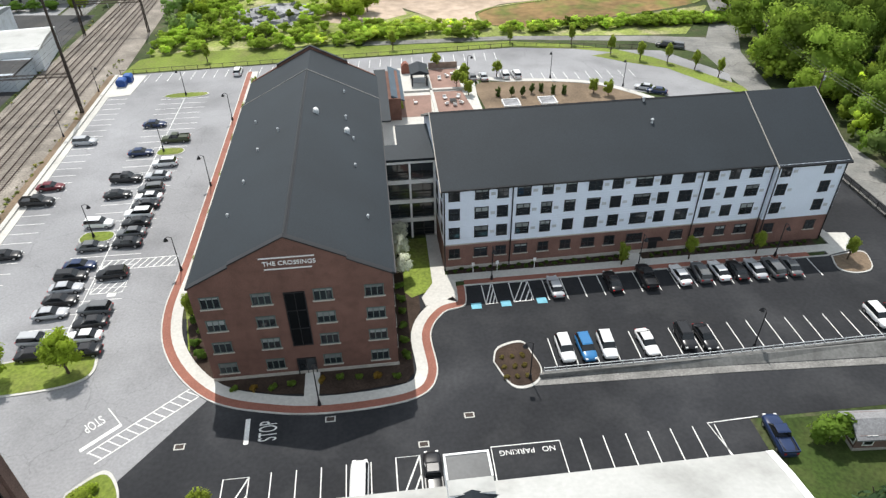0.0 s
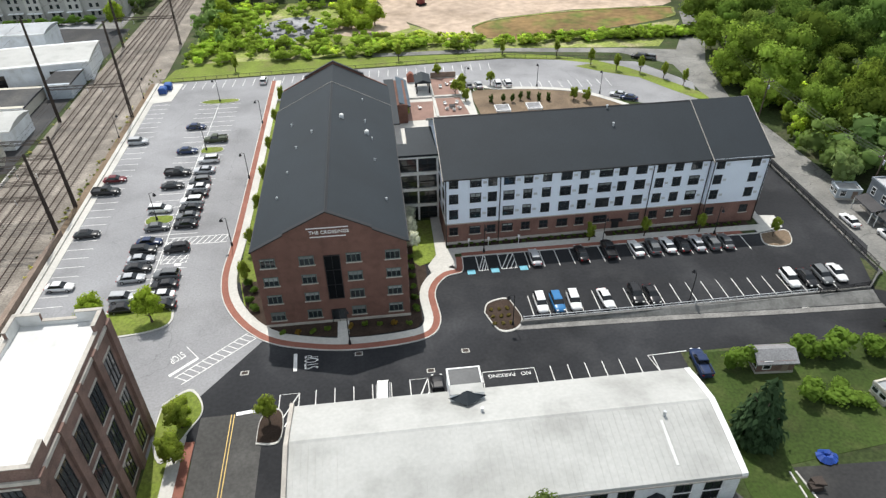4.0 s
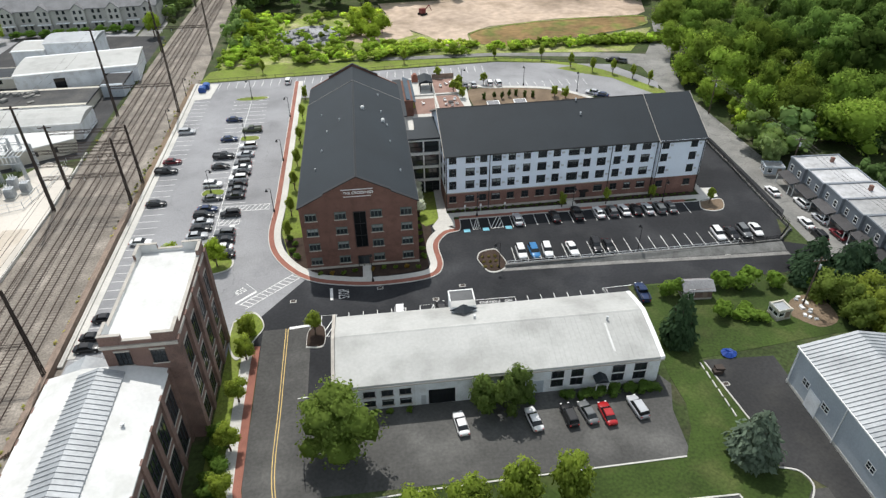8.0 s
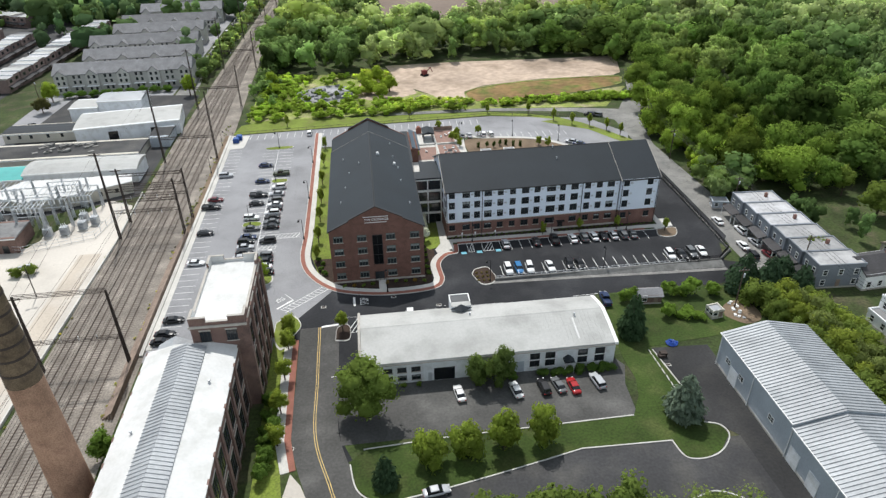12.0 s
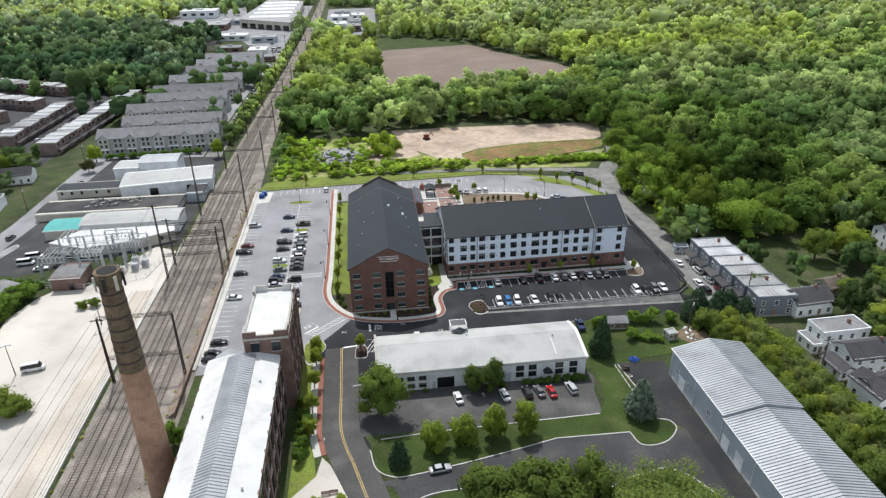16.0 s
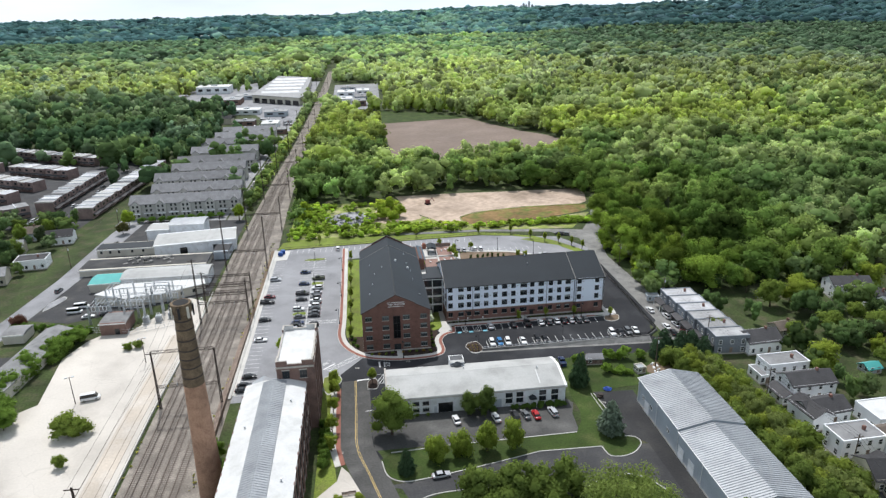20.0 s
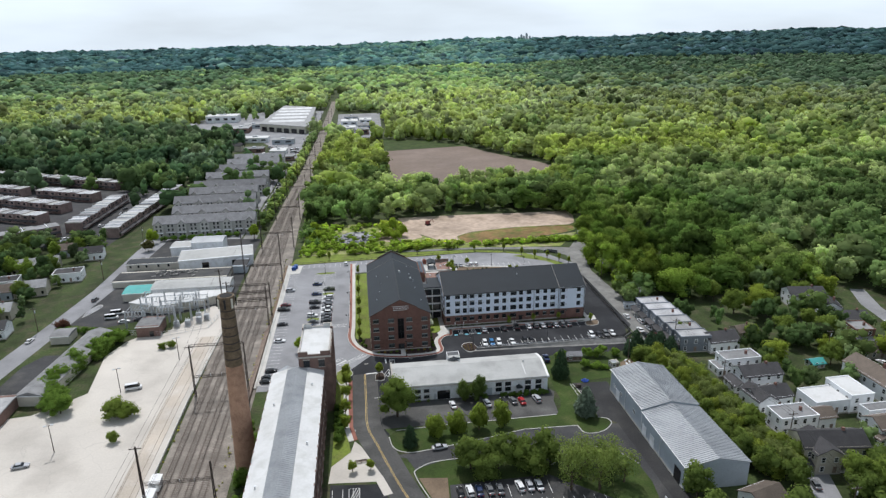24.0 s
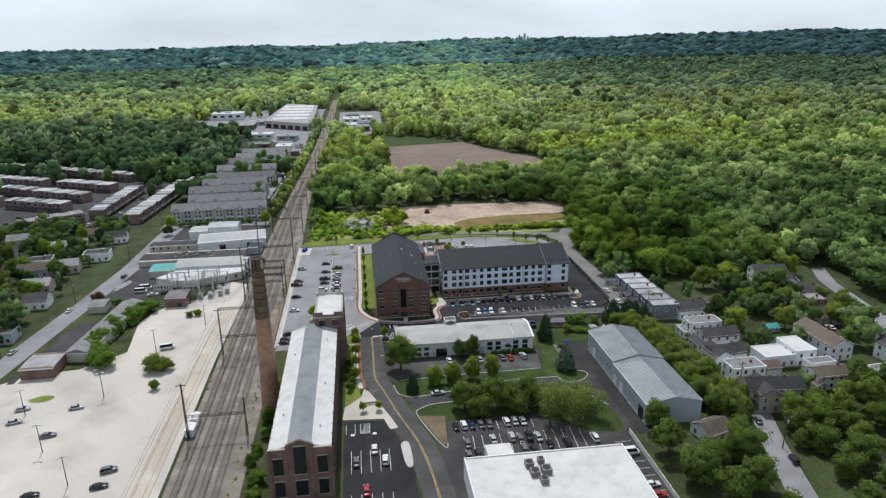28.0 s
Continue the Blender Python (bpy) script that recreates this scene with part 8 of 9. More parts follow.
def house(x, y, w, d, h, rz, roof, wall, top, label, chimney=True, porch=False, framed=True, axis="x", name="house", group="houses of the neighbourhood"):
    """A house on its own ground: w across, d deep, walls h high; roof gable or flat; axis of the ridge."""
    o = thing(name, label, "house" if name == "house" else "building", (x, y, 0), rz, group)
    part("wall", G().box(-w / 2, w / 2, -d / 2, d / 2, 0, h), M[wall], o)
    part("foundation", G().box(-w / 2 - 0.06, w / 2 + 0.06, -d / 2 - 0.06, d / 2 + 0.06, 0, 0.45), M["stone_trim"], o)
    if roof == "gable":
        if axis == "x":
            rise = d * 0.27
            part("roof", G().prism([(-d / 2 - 0.4, h - 0.25), (0, h + rise), (d / 2 + 0.4, h - 0.25), (d / 2 + 0.4, h - 0.45), (0, h + rise - 0.25), (-d / 2 - 0.4, h - 0.45)], -w / 2 - 0.35, w / 2 + 0.35, "x"), M[top], o)
            part("gable", G().prism([(-d / 2, h - 0.3), (d / 2, h - 0.3), (0, h + rise - 0.3)], -w / 2, w / 2, "x"), M[wall], o)
        else:
            rise = w * 0.27
            part("roof", G().prism([(-w / 2 - 0.4, h - 0.25), (0, h + rise), (w / 2 + 0.4, h - 0.25), (w / 2 + 0.4, h - 0.45), (0, h + rise - 0.25), (-w / 2 - 0.4, h - 0.45)][::-1], -d / 2 - 0.35, d / 2 + 0.35), M[top], o)
            part("gable", G().prism([(-w / 2, h - 0.3), (w / 2, h - 0.3), (0, h + rise - 0.3)], -d / 2, d / 2), M[wall], o)
        zc = h + rise
    else:
        part("roof", G().box(-w / 2 + 0.2, w / 2 - 0.2, -d / 2 + 0.2, d / 2 - 0.2, h, h + 0.12), M[top], o)
        part("parapet", G().box(-w / 2 - 0.1, w / 2 + 0.1, -d / 2 - 0.1, -d / 2 + 0.2, h - 0.1, h + 0.35).box(-w / 2 - 0.1, w / 2 + 0.1, d / 2 - 0.2, d / 2 + 0.1, h - 0.1, h + 0.35).box(-w / 2 - 0.1, -w / 2 + 0.2, -d / 2 + 0.2, d / 2 - 0.2, h - 0.1, h + 0.35).box(w / 2 - 0.2, w / 2 + 0.1, -d / 2 + 0.2, d / 2 - 0.2, h - 0.1, h + 0.3), M[wall], o)
        zc = h + 0.6
    if chimney:
        part("chimney", G().box(w * 0.2 - 0.35, w * 0.2 + 0.35, -0.35, 0.35, h - 0.2, zc + 0.7), M["brick_pale"], o)
    floors = [1.0] + ([3.8] if h > 5 else [])
    for z in floors:
        n = max(2, int(w / 3))
        for i in range(n):
            if not (z < 2 and i == n // 2):
                small_window(o, -w / 2 + w * (i + 0.5) / n, -d / 2, z, 0, framed)
        n = max(2, int(d / 3.4))
        for i in range(n):
            small_window(o, -w / 2, -d / 2 + d * (i + 0.5) / n, z, -90, framed)
    n = max(2, int(w / 3))
    xd = -w / 2 + w * (n // 2 + 0.5) / n
    part("door", G().box(xd - 0.5, xd + 0.5, -d / 2 - 0.05, -d / 2 + 0.05, 0.3, 2.4), M["timber"], o)
    if porch:
        part("porch_roof", G().prism([(-d / 2 - 2.4, 2.5), (-d / 2, 3.2), (-d / 2, 3.05), (-d / 2 - 2.4, 2.35)][::-1], -w / 2, w / 2, "x"), M[top], o)
        for i in range(4):
            px = -w / 2 + 0.2 + (w - 0.4) * i / 3
            part("porch_post", G().box(px - 0.08, px + 0.08, -d / 2 - 2.3, -d / 2 - 2.14, 0, 2.4), M["white_trim"], o)
        part("porch_floor", G().box(-w / 2, w / 2, -d / 2 - 2.4, -d / 2, 0, 0.4), M["concrete"], o)
    return o


house(189, 17, 15, 9, 6.0, -8, "gable", "house_white", "shingle", "two-storey white house with a dark gable roof")
house(192.5, 5.5, 8, 9, 5.0, -20, "gable", "house_white", "shingle", "white cottage with a steep dark roof", porch=True, axis="y")
house(194, -5.5, 11, 9, 4.0, -8, "gable", "house_beige", "shingle", "low house with a broad dark roof")
house(187.5, -18.5, 7.5, 8, 5.8, -8, "flat", "brick_pale", "flat_roof", "square red brick house with a pale flat roof", porch=True)
house(183.5, -31, 12, 7, 3.2, -8, "gable", "house_beige", "shingle_brown", "low beige building with a brown roof", False)
house(131, -16.5, 12, 9, 4.6, 4, "gable", "house_white", "shingle", "low white house with a broad dark roof")
house(128, -34.5, 13.5, 6.5, 6.2, 2, "flat", "house_white", "flat_roof", "white two-storey house with a pale flat roof")
house(120.3, -35, 3.0, 6.5, 3.0, 2, "flat", "house_white", "flat_roof", "low white porch wing", False)
house(129, -44.4, 14, 8, 5.6, 2, "gable", "house_white", "shingle", "white house with a dark gable roof and side gable")
house(120.6, -46, 4.4, 7, 2.9, 2, "gable", "house_white", "shingle", "low dark-roofed porch of the white house", False, axis="y")
house(125.5, -56, 13, 8, 4.2, 6, "gable", "house_white", "shingle", "low white house with a dark roof and dormer")
house(121.5, -57.4, 6.5, 9.4, 4.8, 6, "gable", "house_white", "shingle", "dark-roofed cross wing of the low house", False, axis="y")
house(124.3, -70.3, 12.2, 7.2, 5.8, 2, "flat", "house_white", "flat_roof", "white building with a pale grey flat roof")
house(133.6, -70.6, 5.6, 6, 5.0, 2, "gable", "house_white", "shingle_brown", "small white annex with a brown roof", False)
house(141.4, -61, 12, 9, 4.6, 2, "flat", "house_white", "roof_white", "low white flat-roofed building", False)
house(150.9, -60, 8, 11.5, 6.2, 2, "flat", "house_white", "roof_white", "white flat-roofed building with a bright roof", False)
house(165.8, -54, 9.4, 20, 6.4, 2, "gable", "house_white", "shingle_brown", "long white house with a brown roof", axis="y")
house(124.8, -85.2, 18, 9, 6.6, -6, "gable", "house_beige", "shingle", "large stone-fronted house with a dark roof and long porch", porch=True)
house(121, -86.6, 7, 11, 6.4, -6, "gable", "house_beige", "shingle", "cross wing of the stone-fronted house", False, axis="y")
house(150.6, -78.2, 13.5, 7.6, 5.2, 2, "gable", "house_white", "shingle_brown", "white house with a brown-grey gable roof")
house(144.4, -80.4, 3.4, 6.5, 2.9, 2, "gable", "house_white", "shingle_brown", "low porch wing of the white house", False, axis="y")
house(153, -70.2, 10, 4, 4.6, 2, "flat", "house_white", "flat_roof", "small white flat-roofed house wing", False)
house(171, -82, 12, 9, 5.6, 4, "flat", "house_white", "flat_roof", "pale grey flat-roofed house by a street")
house(186, -66, 9, 9, 6.4, 6, "gable", "house_white", "shingle", "white house with a steep dark roof", axis="y")
house(194, -56, 8, 8, 5.8, 6, "gable", "house_white", "shingle", "white house with a dark roof")
house(146, -8, 8, 6, 3.0, 10, "gable", "house_beige", "shingle_brown", "garden house with a brown roof")
house(96, -101, 9, 8, 3.4, 16, "gable", "house_white", "shingle_brown", "white garage with a brown gable roof", False)
house(157, -36, 5, 4, 2.2, 6, "gable", "wall_grey", "teal", "small blue garden shed", False, name="garden_shed")
house(73.6, -17.6, 5.4, 3.2, 2.5, -4, "gable", "brick_old", "shingle_grey", "dark red garden shed with white window frames", False, name="garden_shed")
house(86.2, -25.4, 2.8, 2.6, 2.0, 8, "flat", "wall_cream", "roof_metal", "small pale garden shed", False, name="garden_shed")
# terrace beside the street
for i in range(6):
    y = 17.0 - 6.6 * i
    o = house(119.2 + 0.25 * i, y, 11.6, 6.4, 6.4, -3, "flat", "terrace_grey", "terrace_roof" if i < 3 else "flat_roof", "grey terrace house with a pale flat roof" if i < 3 else "grey terrace house with a dull grey flat roof", i % 2 == 0, group="terrace houses")
    part("porch_roof", G().prism([(-8.2, 2.7), (-5.75, 3.3), (-5.75, 3.15), (-8.2, 2.55)], -3.0, 3.0), M["shingle"], o)
    for py in (-2.8, 2.8):
        part("porch_post", G().box(-8.1, -7.95, py - 0.08, py + 0.08, 0, 2.6), M["white_trim"], o)
house(112.6, 24.6, 4.6, 3.2, 2.2, -12, "flat", "wall_grey", "flat_roof", "low pale garage at the street end", False, name="garage")

# ---------------------------------------------------------------- works west of the railway
def plain_shed(name, label, x0, x1, y0, y1, h, wall, top, rise=0.8, axis="x", doors=(), wins=(), rz=0):
    cx, cy = (x0 + x1) / 2, (y0 + y1) / 2
    o = thing(name, label, "building", (cx, cy, 0), rz, "works beside the railway")
    w, d = x1 - x0, y1 - y0
    part("wall", G().box(-w / 2, w / 2, -d / 2, d / 2, 0, h), M[wall], o)
    if axis == "x":
        part("roof", G().prism([(-d / 2 - 0.3, h - 0.1), (-d / 4, h + rise * 0.7), (0, h + rise), (d / 4, h + rise * 0.7), (d / 2 + 0.3, h - 0.1), (d / 2 + 0.3, h - 0.3), (-d / 2 - 0.3, h - 0.3)], -w / 2 - 0.3, w / 2 + 0.3, "x"), M[top], o)
    else:
        part("roof", G().prism([(-w / 2 - 0.3, h - 0.1), (0, h + rise), (w / 2 + 0.3, h - 0.1), (w / 2 + 0.3, h - 0.3), (-w / 2 - 0.3, h - 0.3)][::-1], -d / 2 - 0.3, d / 2 + 0.3), M[top], o)
    for dx, dw, dh in doors:
        part("loading_door", G().box(dx - dw / 2 - cx, dx + dw / 2 - cx, -d / 2 - 0.05, -d / 2 + 0.05, 0.1, dh), M["car_glass"], o)
    for wx in wins:
        small_window(o, wx - cx, -d / 2, 1.6, 0, False)
    part("edge_trim", G().box(-w / 2 - 0.35, w / 2 + 0.35, -d / 2 - 0.36, -d / 2 - 0.3, h - 0.35, h - 0.05), M["white_trim"], o)
    return o


plain_shed("works_hall", "broad white works hall with a pale roof", -98, -61, 110, 128.5, 5.6, "wall_white", "roof_membrane", 0.4, doors=((-85, 3.4, 3.6), (-70, 3.4, 3.6)), rz=8)
plain_shed("works_block", "taller grey-roofed works block", -96, -79, 134, 146, 7.4, "wall_white", "roof_metal", 0.8)
plain_shed("works_annex", "pale low works annex", -107, -96.2, 133, 145, 5.4, "wall_white", "roof_membrane", 0.3)
plain_shed("works_office", "low cream office wing with a dark roof", -124, -97.5, 112, 122, 3.6, "wall_cream", "roof_dark", 0.4, wins=(-122, -118, -114, -108, -103))
plain_shed("works_shed", "grey flat-roofed shed beside the tracks", -68, -61.4, 99.6, 111, 4.0, "wall_grey", "asphalt_mid", 0.2)
plain_shed("works_terrace", "long low grey-roofed store", -123, -69, 87.5, 102, 3.0, "wall_cream", "asphalt_mid", 0.2)
plain_shed("arched_hall", "long cream hall with an arched white roof", -99.5, -64.5, 69.5, 81, 5.0, "wall_white", "roof_membrane", 1.0, wins=tuple(-97 + 3.1 * i for i in range(10)))
plain_shed("teal_roof_hall", "cream hall with a bright teal roof", -112, -99.8, 68.5, 80, 3.8, "wall_cream", "teal", 0.8)
o = thing("wedge_store", "low cream wedge-shaped store with a pale flat roof", "building", group="works beside the railway")
WEDGE = [(-105.5, 57), (-98, 66.5), (-65.7, 66.8), (-64, 61.5), (-79, 54.2), (-92, 51)]
part("wall", G().slab(WEDGE, 0, 3.7), M["wall_cream"], o)
part("roof", G().slab([(-85 + (x + 85) * 1.012, 60 + (y - 60) * 1.03) for x, y in WEDGE], 3.7, 4.0), M["roof_white"], o)
for i in range(3):
    small_window(o, -76.6 + 4.2 * i, 55.3 + 2.02 * i, 1.4, 25.8, False)
for i in range(46):
    x, y = RNG.uniform(-106, -84), RNG.uniform(91, 100)
    o = thing("pallet_stack", "grey weathered pallets stored on the dark roof", "pallets", (x, y, 3.15), RNG.uniform(0, 90), "pallets on the dark roof") if i < 30 else None
    if o:
        part("pallet", G().box(-0.9, 0.9, -0.7, 0.7, 0.05, 0.25 + 0.3 * (i % 3)), M["concrete_old"], o)
plain_shed("switch_house", "small brick switch house with a pale roof", -93.8, -85.0, 27.6, 38, 4.6, "brick_old", "flat_roof", 0.2, doors=((-88, 1.6, 2.4),))
plain_shed("yard_store", "long pale-roofed yard store", -114.5, -105.5, -22, 28, 4.0, "wall_cream", "flat_roof", 1.4, "y", rz=-6)
plain_shed("brick_hut", "square brick hut with a pale flat roof", -127.6, -116.6, -33.4, -20.8, 4.2, "brick_old", "flat_roof", 0.15)
plain_shed("yard_garage", "small grey yard garage", -126, -119, 26, 34, 3.4, "wall_cream", "flat_roof", 0.6)
# substation
def steel_frame(x, y, w, d, h):
    o = thing("substation_frame", "galvanised lattice steel frame of the substation", "substation", (x, y, 0), group="substation frames")
    for sx in (-1, 1):
        for sy in (-1, 1):
            part("leg", lattice_pole(G(), sx * w / 2, sy * d / 2, h, 0.3), M["galv"], o)
    for sy in (-1, 1):
        part("beam", G().tube((-w / 2, sy * d / 2, h), (w / 2, sy * d / 2, h), 0.14, n=4).tube((-w / 2, sy * d / 2, h * 0.72), (w / 2, sy * d / 2, h * 0.72), 0.12, n=4), M["galv"], o)
    for i in range(7):
        bx = -w / 2 + w * i / 6
        part("busbar", G().tube((bx, -d / 2, h - 0.3), (bx, d / 2, h - 0.3), 0.08, n=5), M["galv"], o)
        part("insulator", G().tube((bx, -d / 2, h - 1.6), (bx, -d / 2, h), 0.13, 0.16, 7), M["white_trim"], o)
    return o


steel_frame(-84, 39.5, 7, 7, 9)
steel_frame(-93, 50, 8, 7, 10)
steel_frame(-79, 55, 7, 5, 8)
steel_frame(-88, 46, 12, 12, 8)
steel_frame(-80, 47, 9, 12, 9)
steel_frame(-97, 42, 8, 8, 7)
steel_frame(-74, 50, 6, 7, 7)
for x, y in ((-72, 39), (-69.4, 41.6), (-76, 36.4), (-80.4, 36), (-73.2, 44)):
    o = thing("transformer", "pale grey power transformer with cooling fins", "transformer", (x, y, 0), group="transformers of the substation")
    part("tank", G().box(-1.0, 1.0, -0.8, 0.8, 0.3, 2.6), M["galv"], o)
    for i in range(5):
        part("fin", G().box(-0.9 + 0.4 * i, -0.8 + 0.4 * i, -1.3, -0.8, 0.5, 2.2), M["galv"], o)
    for i in range(3):
        part("bushing", G().tube((-0.6 + 0.6 * i, 0, 2.6), (-0.6 + 0.6 * i, 0, 3.7), 0.16, 0.08, 8), M["white_trim"], o)
    part("pad", G().box(-1.4, 1.4, -1.5, 1.2, 0, 0.3), M["concrete"], o)
rail_fence("substation_fence", [(-99, 31), (-84, 27), (-67, 33), (-63.5, 52)], 2.2, 3.0, "grey chain-link fence round the substation", 0.0, 3)
island("yard_planter", [(-119, -48.6), (-115, -46), (-110.6, -47), (-112, -50), (-116, -50.6)], "oval grass island in the concrete yard")
island("forecourt_island", [(-124, 52), (-121.4, 57), (-119.6, 64), (-121.6, 66), (-124.4, 60)], "pale kerbed island with rocks", "gravel")
for i in range(9):
    tree(-128 + 3.6 * i, 38.4 - 0.9 * i, 2.6, 4.0, "clipped green hedge bush beside the street", (0.6, 0.8, 0.6), clear=0.02, name="bush", group="hedge bushes")
for i in range(9):
    tree(-119 + 5.2 * i, 164.6 + 0.4 * i, 3.2, 5.6, "clipped hedge bush before the townhouses", (0.6, 0.8, 0.6), clear=0.02, name="bush", group="hedge bushes")
tree(-124, 160, 9, 8, "bright green tree behind the works", LIME, clear=0.05)
tree(-127, 40, 5, 6.5, "dark red-leaved shrub tree beside the street", (0.7, 0.28, 0.8), clear=0.04)

# houses and trees across the street
for i, (x, y, w, r) in enumerate(((-149, 104, 13, 8), (-172, 82, 14, 10), (-160, 58, 12, 6), (-152, 38, 10, 6), (-158, 2, 26, 4), (-178, 30, 12, 8), (-206, 90, 12, 12), (-220, 60, 12, 10), (-214, 116, 12, 12), (-150, 138, 12, 10), (-168, 146, 12, 12), (-160, 86, 16, 12), (-176, 96, 14, 12), (-190, 70, 12, 8), (-172, 122, 22, 14), (-196, 118, 12, 10), (-186, 46, 12, 20), (-205, 140, 12, 14), (-190, 14, 14, 4), (-196, -12, 16, 4))):
    house(x, y, w, 9, 4.6, r, "gable" if i % 4 else "flat", ("house_white", "wall_grey", "house_beige")[i % 3], ("shingle", "shingle_brown", "flat_roof")[i % 3], ("white", "grey", "beige")[i % 3] + " suburban house beside the street trees", i % 2 == 0, framed=False, group="suburban houses")
for i in range(46):
    tree(-153 - RNG.uniform(0, 70), 10 + 16 * (i % 10) + RNG.uniform(-8, 8), RNG.uniform(7, 13), RNG.uniform(7, 11), "broadleaf tree among suburban houses", (0.72, 0.76, 0.72) if i % 3 else (1.0, 1.05, 0.8), clear=0.08, group="suburban trees")


# brick terraces
ROWS = []


def terrace(x0, y0, x1, y1, depth=10.0, h=6.3, wall="terrace_brick", top="terrace_roof", label="row of brick terrace houses with pale flat roofs"):
    ROWS.append((x0, y0, x1, y1))
    dx, dy = x1 - x0, y1 - y0
    L, ang = math.hypot(dx, dy), math.degrees(math.atan2(dy, dx))
    o = thing("terrace_row", label, "building", (x0, y0, 0), ang, "terrace rows")
    n = max(3, int(L / 6.0))
    for i in range(n):
        a, b = L * i / n, L * (i + 1) / n
        f, z = 0.5 * (i % 2), h + 0.25 * ((i * 7) % 3)
        u = part("house_unit", G().box(a, b, f, depth, 0, z), M[wall], o)
        roof = part("roof", G().box(a + 0.25, b - 0.12, f - 0.15, depth + 0.15, z, z + 0.12), M[(top, top, "roof_membrane", "terrace_tar", "flat_roof")[int(RNG.integers(0, 5))]], u)
        part("party_wall", G().box(a - 0.12, a + 0.14, f - 0.25, depth + 0.2, z - 0.3, z + 0.4), M["house_white" if i % 3 else "stone_trim"], roof)
        for wx, wy, wz in ((a + (b - a) * 0.35, f, 1.2), (a + (b - a) * 0.5, f, 4.0)):
            w = new("window", PANE)
            w.parent = u
            w.matrix_basis = pose(wx, wy, wz) @ Matrix.Diagonal((2.2, 1, 1, 1))
        part("porch_roof", G().prism([(f - 2.2, 2.5), (f, 3.1), (f, 2.95), (f - 2.2, 2.35)][::-1], a + 0.2, b - 0.2, "x"), M["shingle"], u)
    return o


terrace(-335, 388, -196, 316)
terrace(-248, 299, -200, 276)
terrace(-285, 284, -209, 244)
terrace(-258, 236, -212, 216)
terrace(-213, 170, -186, 188)
terrace(-340, 340, -262, 304)
terrace(-176, 194, -173, 274)
terrace(-148.5, 177, -139, 298)
terrace(-320, 262, -268, 240)
area("terrace_streets", [(-300, 210), (-178, 160), (-150, 160), (-140, 300), (-180, 335), (-330, 420), (-360, 400)], 0.018, M["asphalt_mid"], "grey streets between the terraces", "street")
for i in range(34):
    car(-161.5 + 0.07 * i + 5.5 * (i % 2), 182 + 3.2 * i, 84 + 180 * (i % 2), ("sedan-grey", "suv-white", "sedan-silver", "sedan-black", "suv-grey")[i % 5], False)
for i in range(22):
    car(-236 + 5.6 * (i % 11), 190 + 5 * (i // 11) - 1.7 * (i % 11), 62, ("sedan-black", "suv-white", "sedan-silver", "sedan-grey")[i % 4], False)
for x, y, r in ((-205, 170, -20), (-199, 168, -20), (-192, 166, -20), (-212, 173, -20), (-222, 200, -20), (-235, 206, -20), (-180, 230, 70), (-183, 222, 70), (-168, 250, 70), (-166, 236, 70), (-164, 222, 70), (-220, 258, -20), (-176, 190, 70), (-169, 205, 70), (-240, 262, -20), (-250, 268, -20)):
    car(x, y, r, ("sedan-grey", "suv-white", "sedan-silver", "sedan-black")[int(abs(x)) % 4], False)


def townhouses(x0, x1, y, depth=12.0, h=8.4):
    o = thing("townhouse_row", "long beige townhouse row with dark gabled roofs", "building", (x0, y - 2, 0), 2, "townhouse rows")
    L = x1 - x0
    part("wall", G().box(0, L, 0, depth, 0, h), M["townhouse"], o)
    part("roof", G().prism([(-0.5, h - 0.2), (depth / 2, h + 3.6), (depth + 0.5, h - 0.2), (depth + 0.5, h - 0.5), (-0.5, h - 0.5)], -0.3, L + 0.3, "x"), M["shingle_grey"], o)
    n = int(L / 6.6)
    for i in range(n):
        a = L * i / n
        b = a + L / n
        if i % 2 == 0:
            part("gable_front", G().prism([(a + 0.8, 0), (b - 0.8, 0), (b - 0.8, h - 0.6), ((a + b) / 2, h + 1.6), (a + 0.8, h - 0.6)], -1.0, 4.0), M["townhouse"], o)
            part("gable_roof", G().prism([(a + 0.4, h - 0.9), ((a + b) / 2, h + 1.75), (b - 0.4, h - 0.9), (b - 0.4, h - 0.65), ((a + b) / 2, h + 2.0), (a + 0.4, h - 0.65)][::-1], -1.3, 4.5), M["shingle_grey"], o)
        f = -1.0 if i % 2 == 0 else 0.0
        for z in (1.0, 3.9, 6.3) if y < 300 else ():
            for wx in (0.33, 0.67):
                small_window(o, a + (b - a) * wx, f, z, 0, False)
        part("porch_roof", G().box(a + 0.8, b - 0.8, f - 1.4, f, 2.9, 3.05), M["house_white"], o)
    return o


TOWN = ((175, -127, -67), (200, -122, -70), (228, -128, -74), (255, -124, -76), (278, -126, -73), (312, -124, -75), (345, -123, -74), (372, -118, -73), (398, -116, -71))
for y, x0, x1 in TOWN:
    townhouses(x0, x1, y)
area("townhouse_street", [(-73, 160), (-65, 160), (-60, 420), (-66, 420)], 0.02, M["concrete_old"], "pale lane behind the townhouses", "street")
area("townhouse_lawn", [(-132, 160), (-74, 160), (-68, 415), (-126, 415)], 0.012, M["asphalt_old"], "grey drives between the townhouse rows", "street")
for i in range(22):
    car(-69.5 + 0.02 * i * 8, 190 + 10 * i, 88, ("sedan-grey", "suv-white", "sedan-silver", "sedan-black")[i % 4], False)

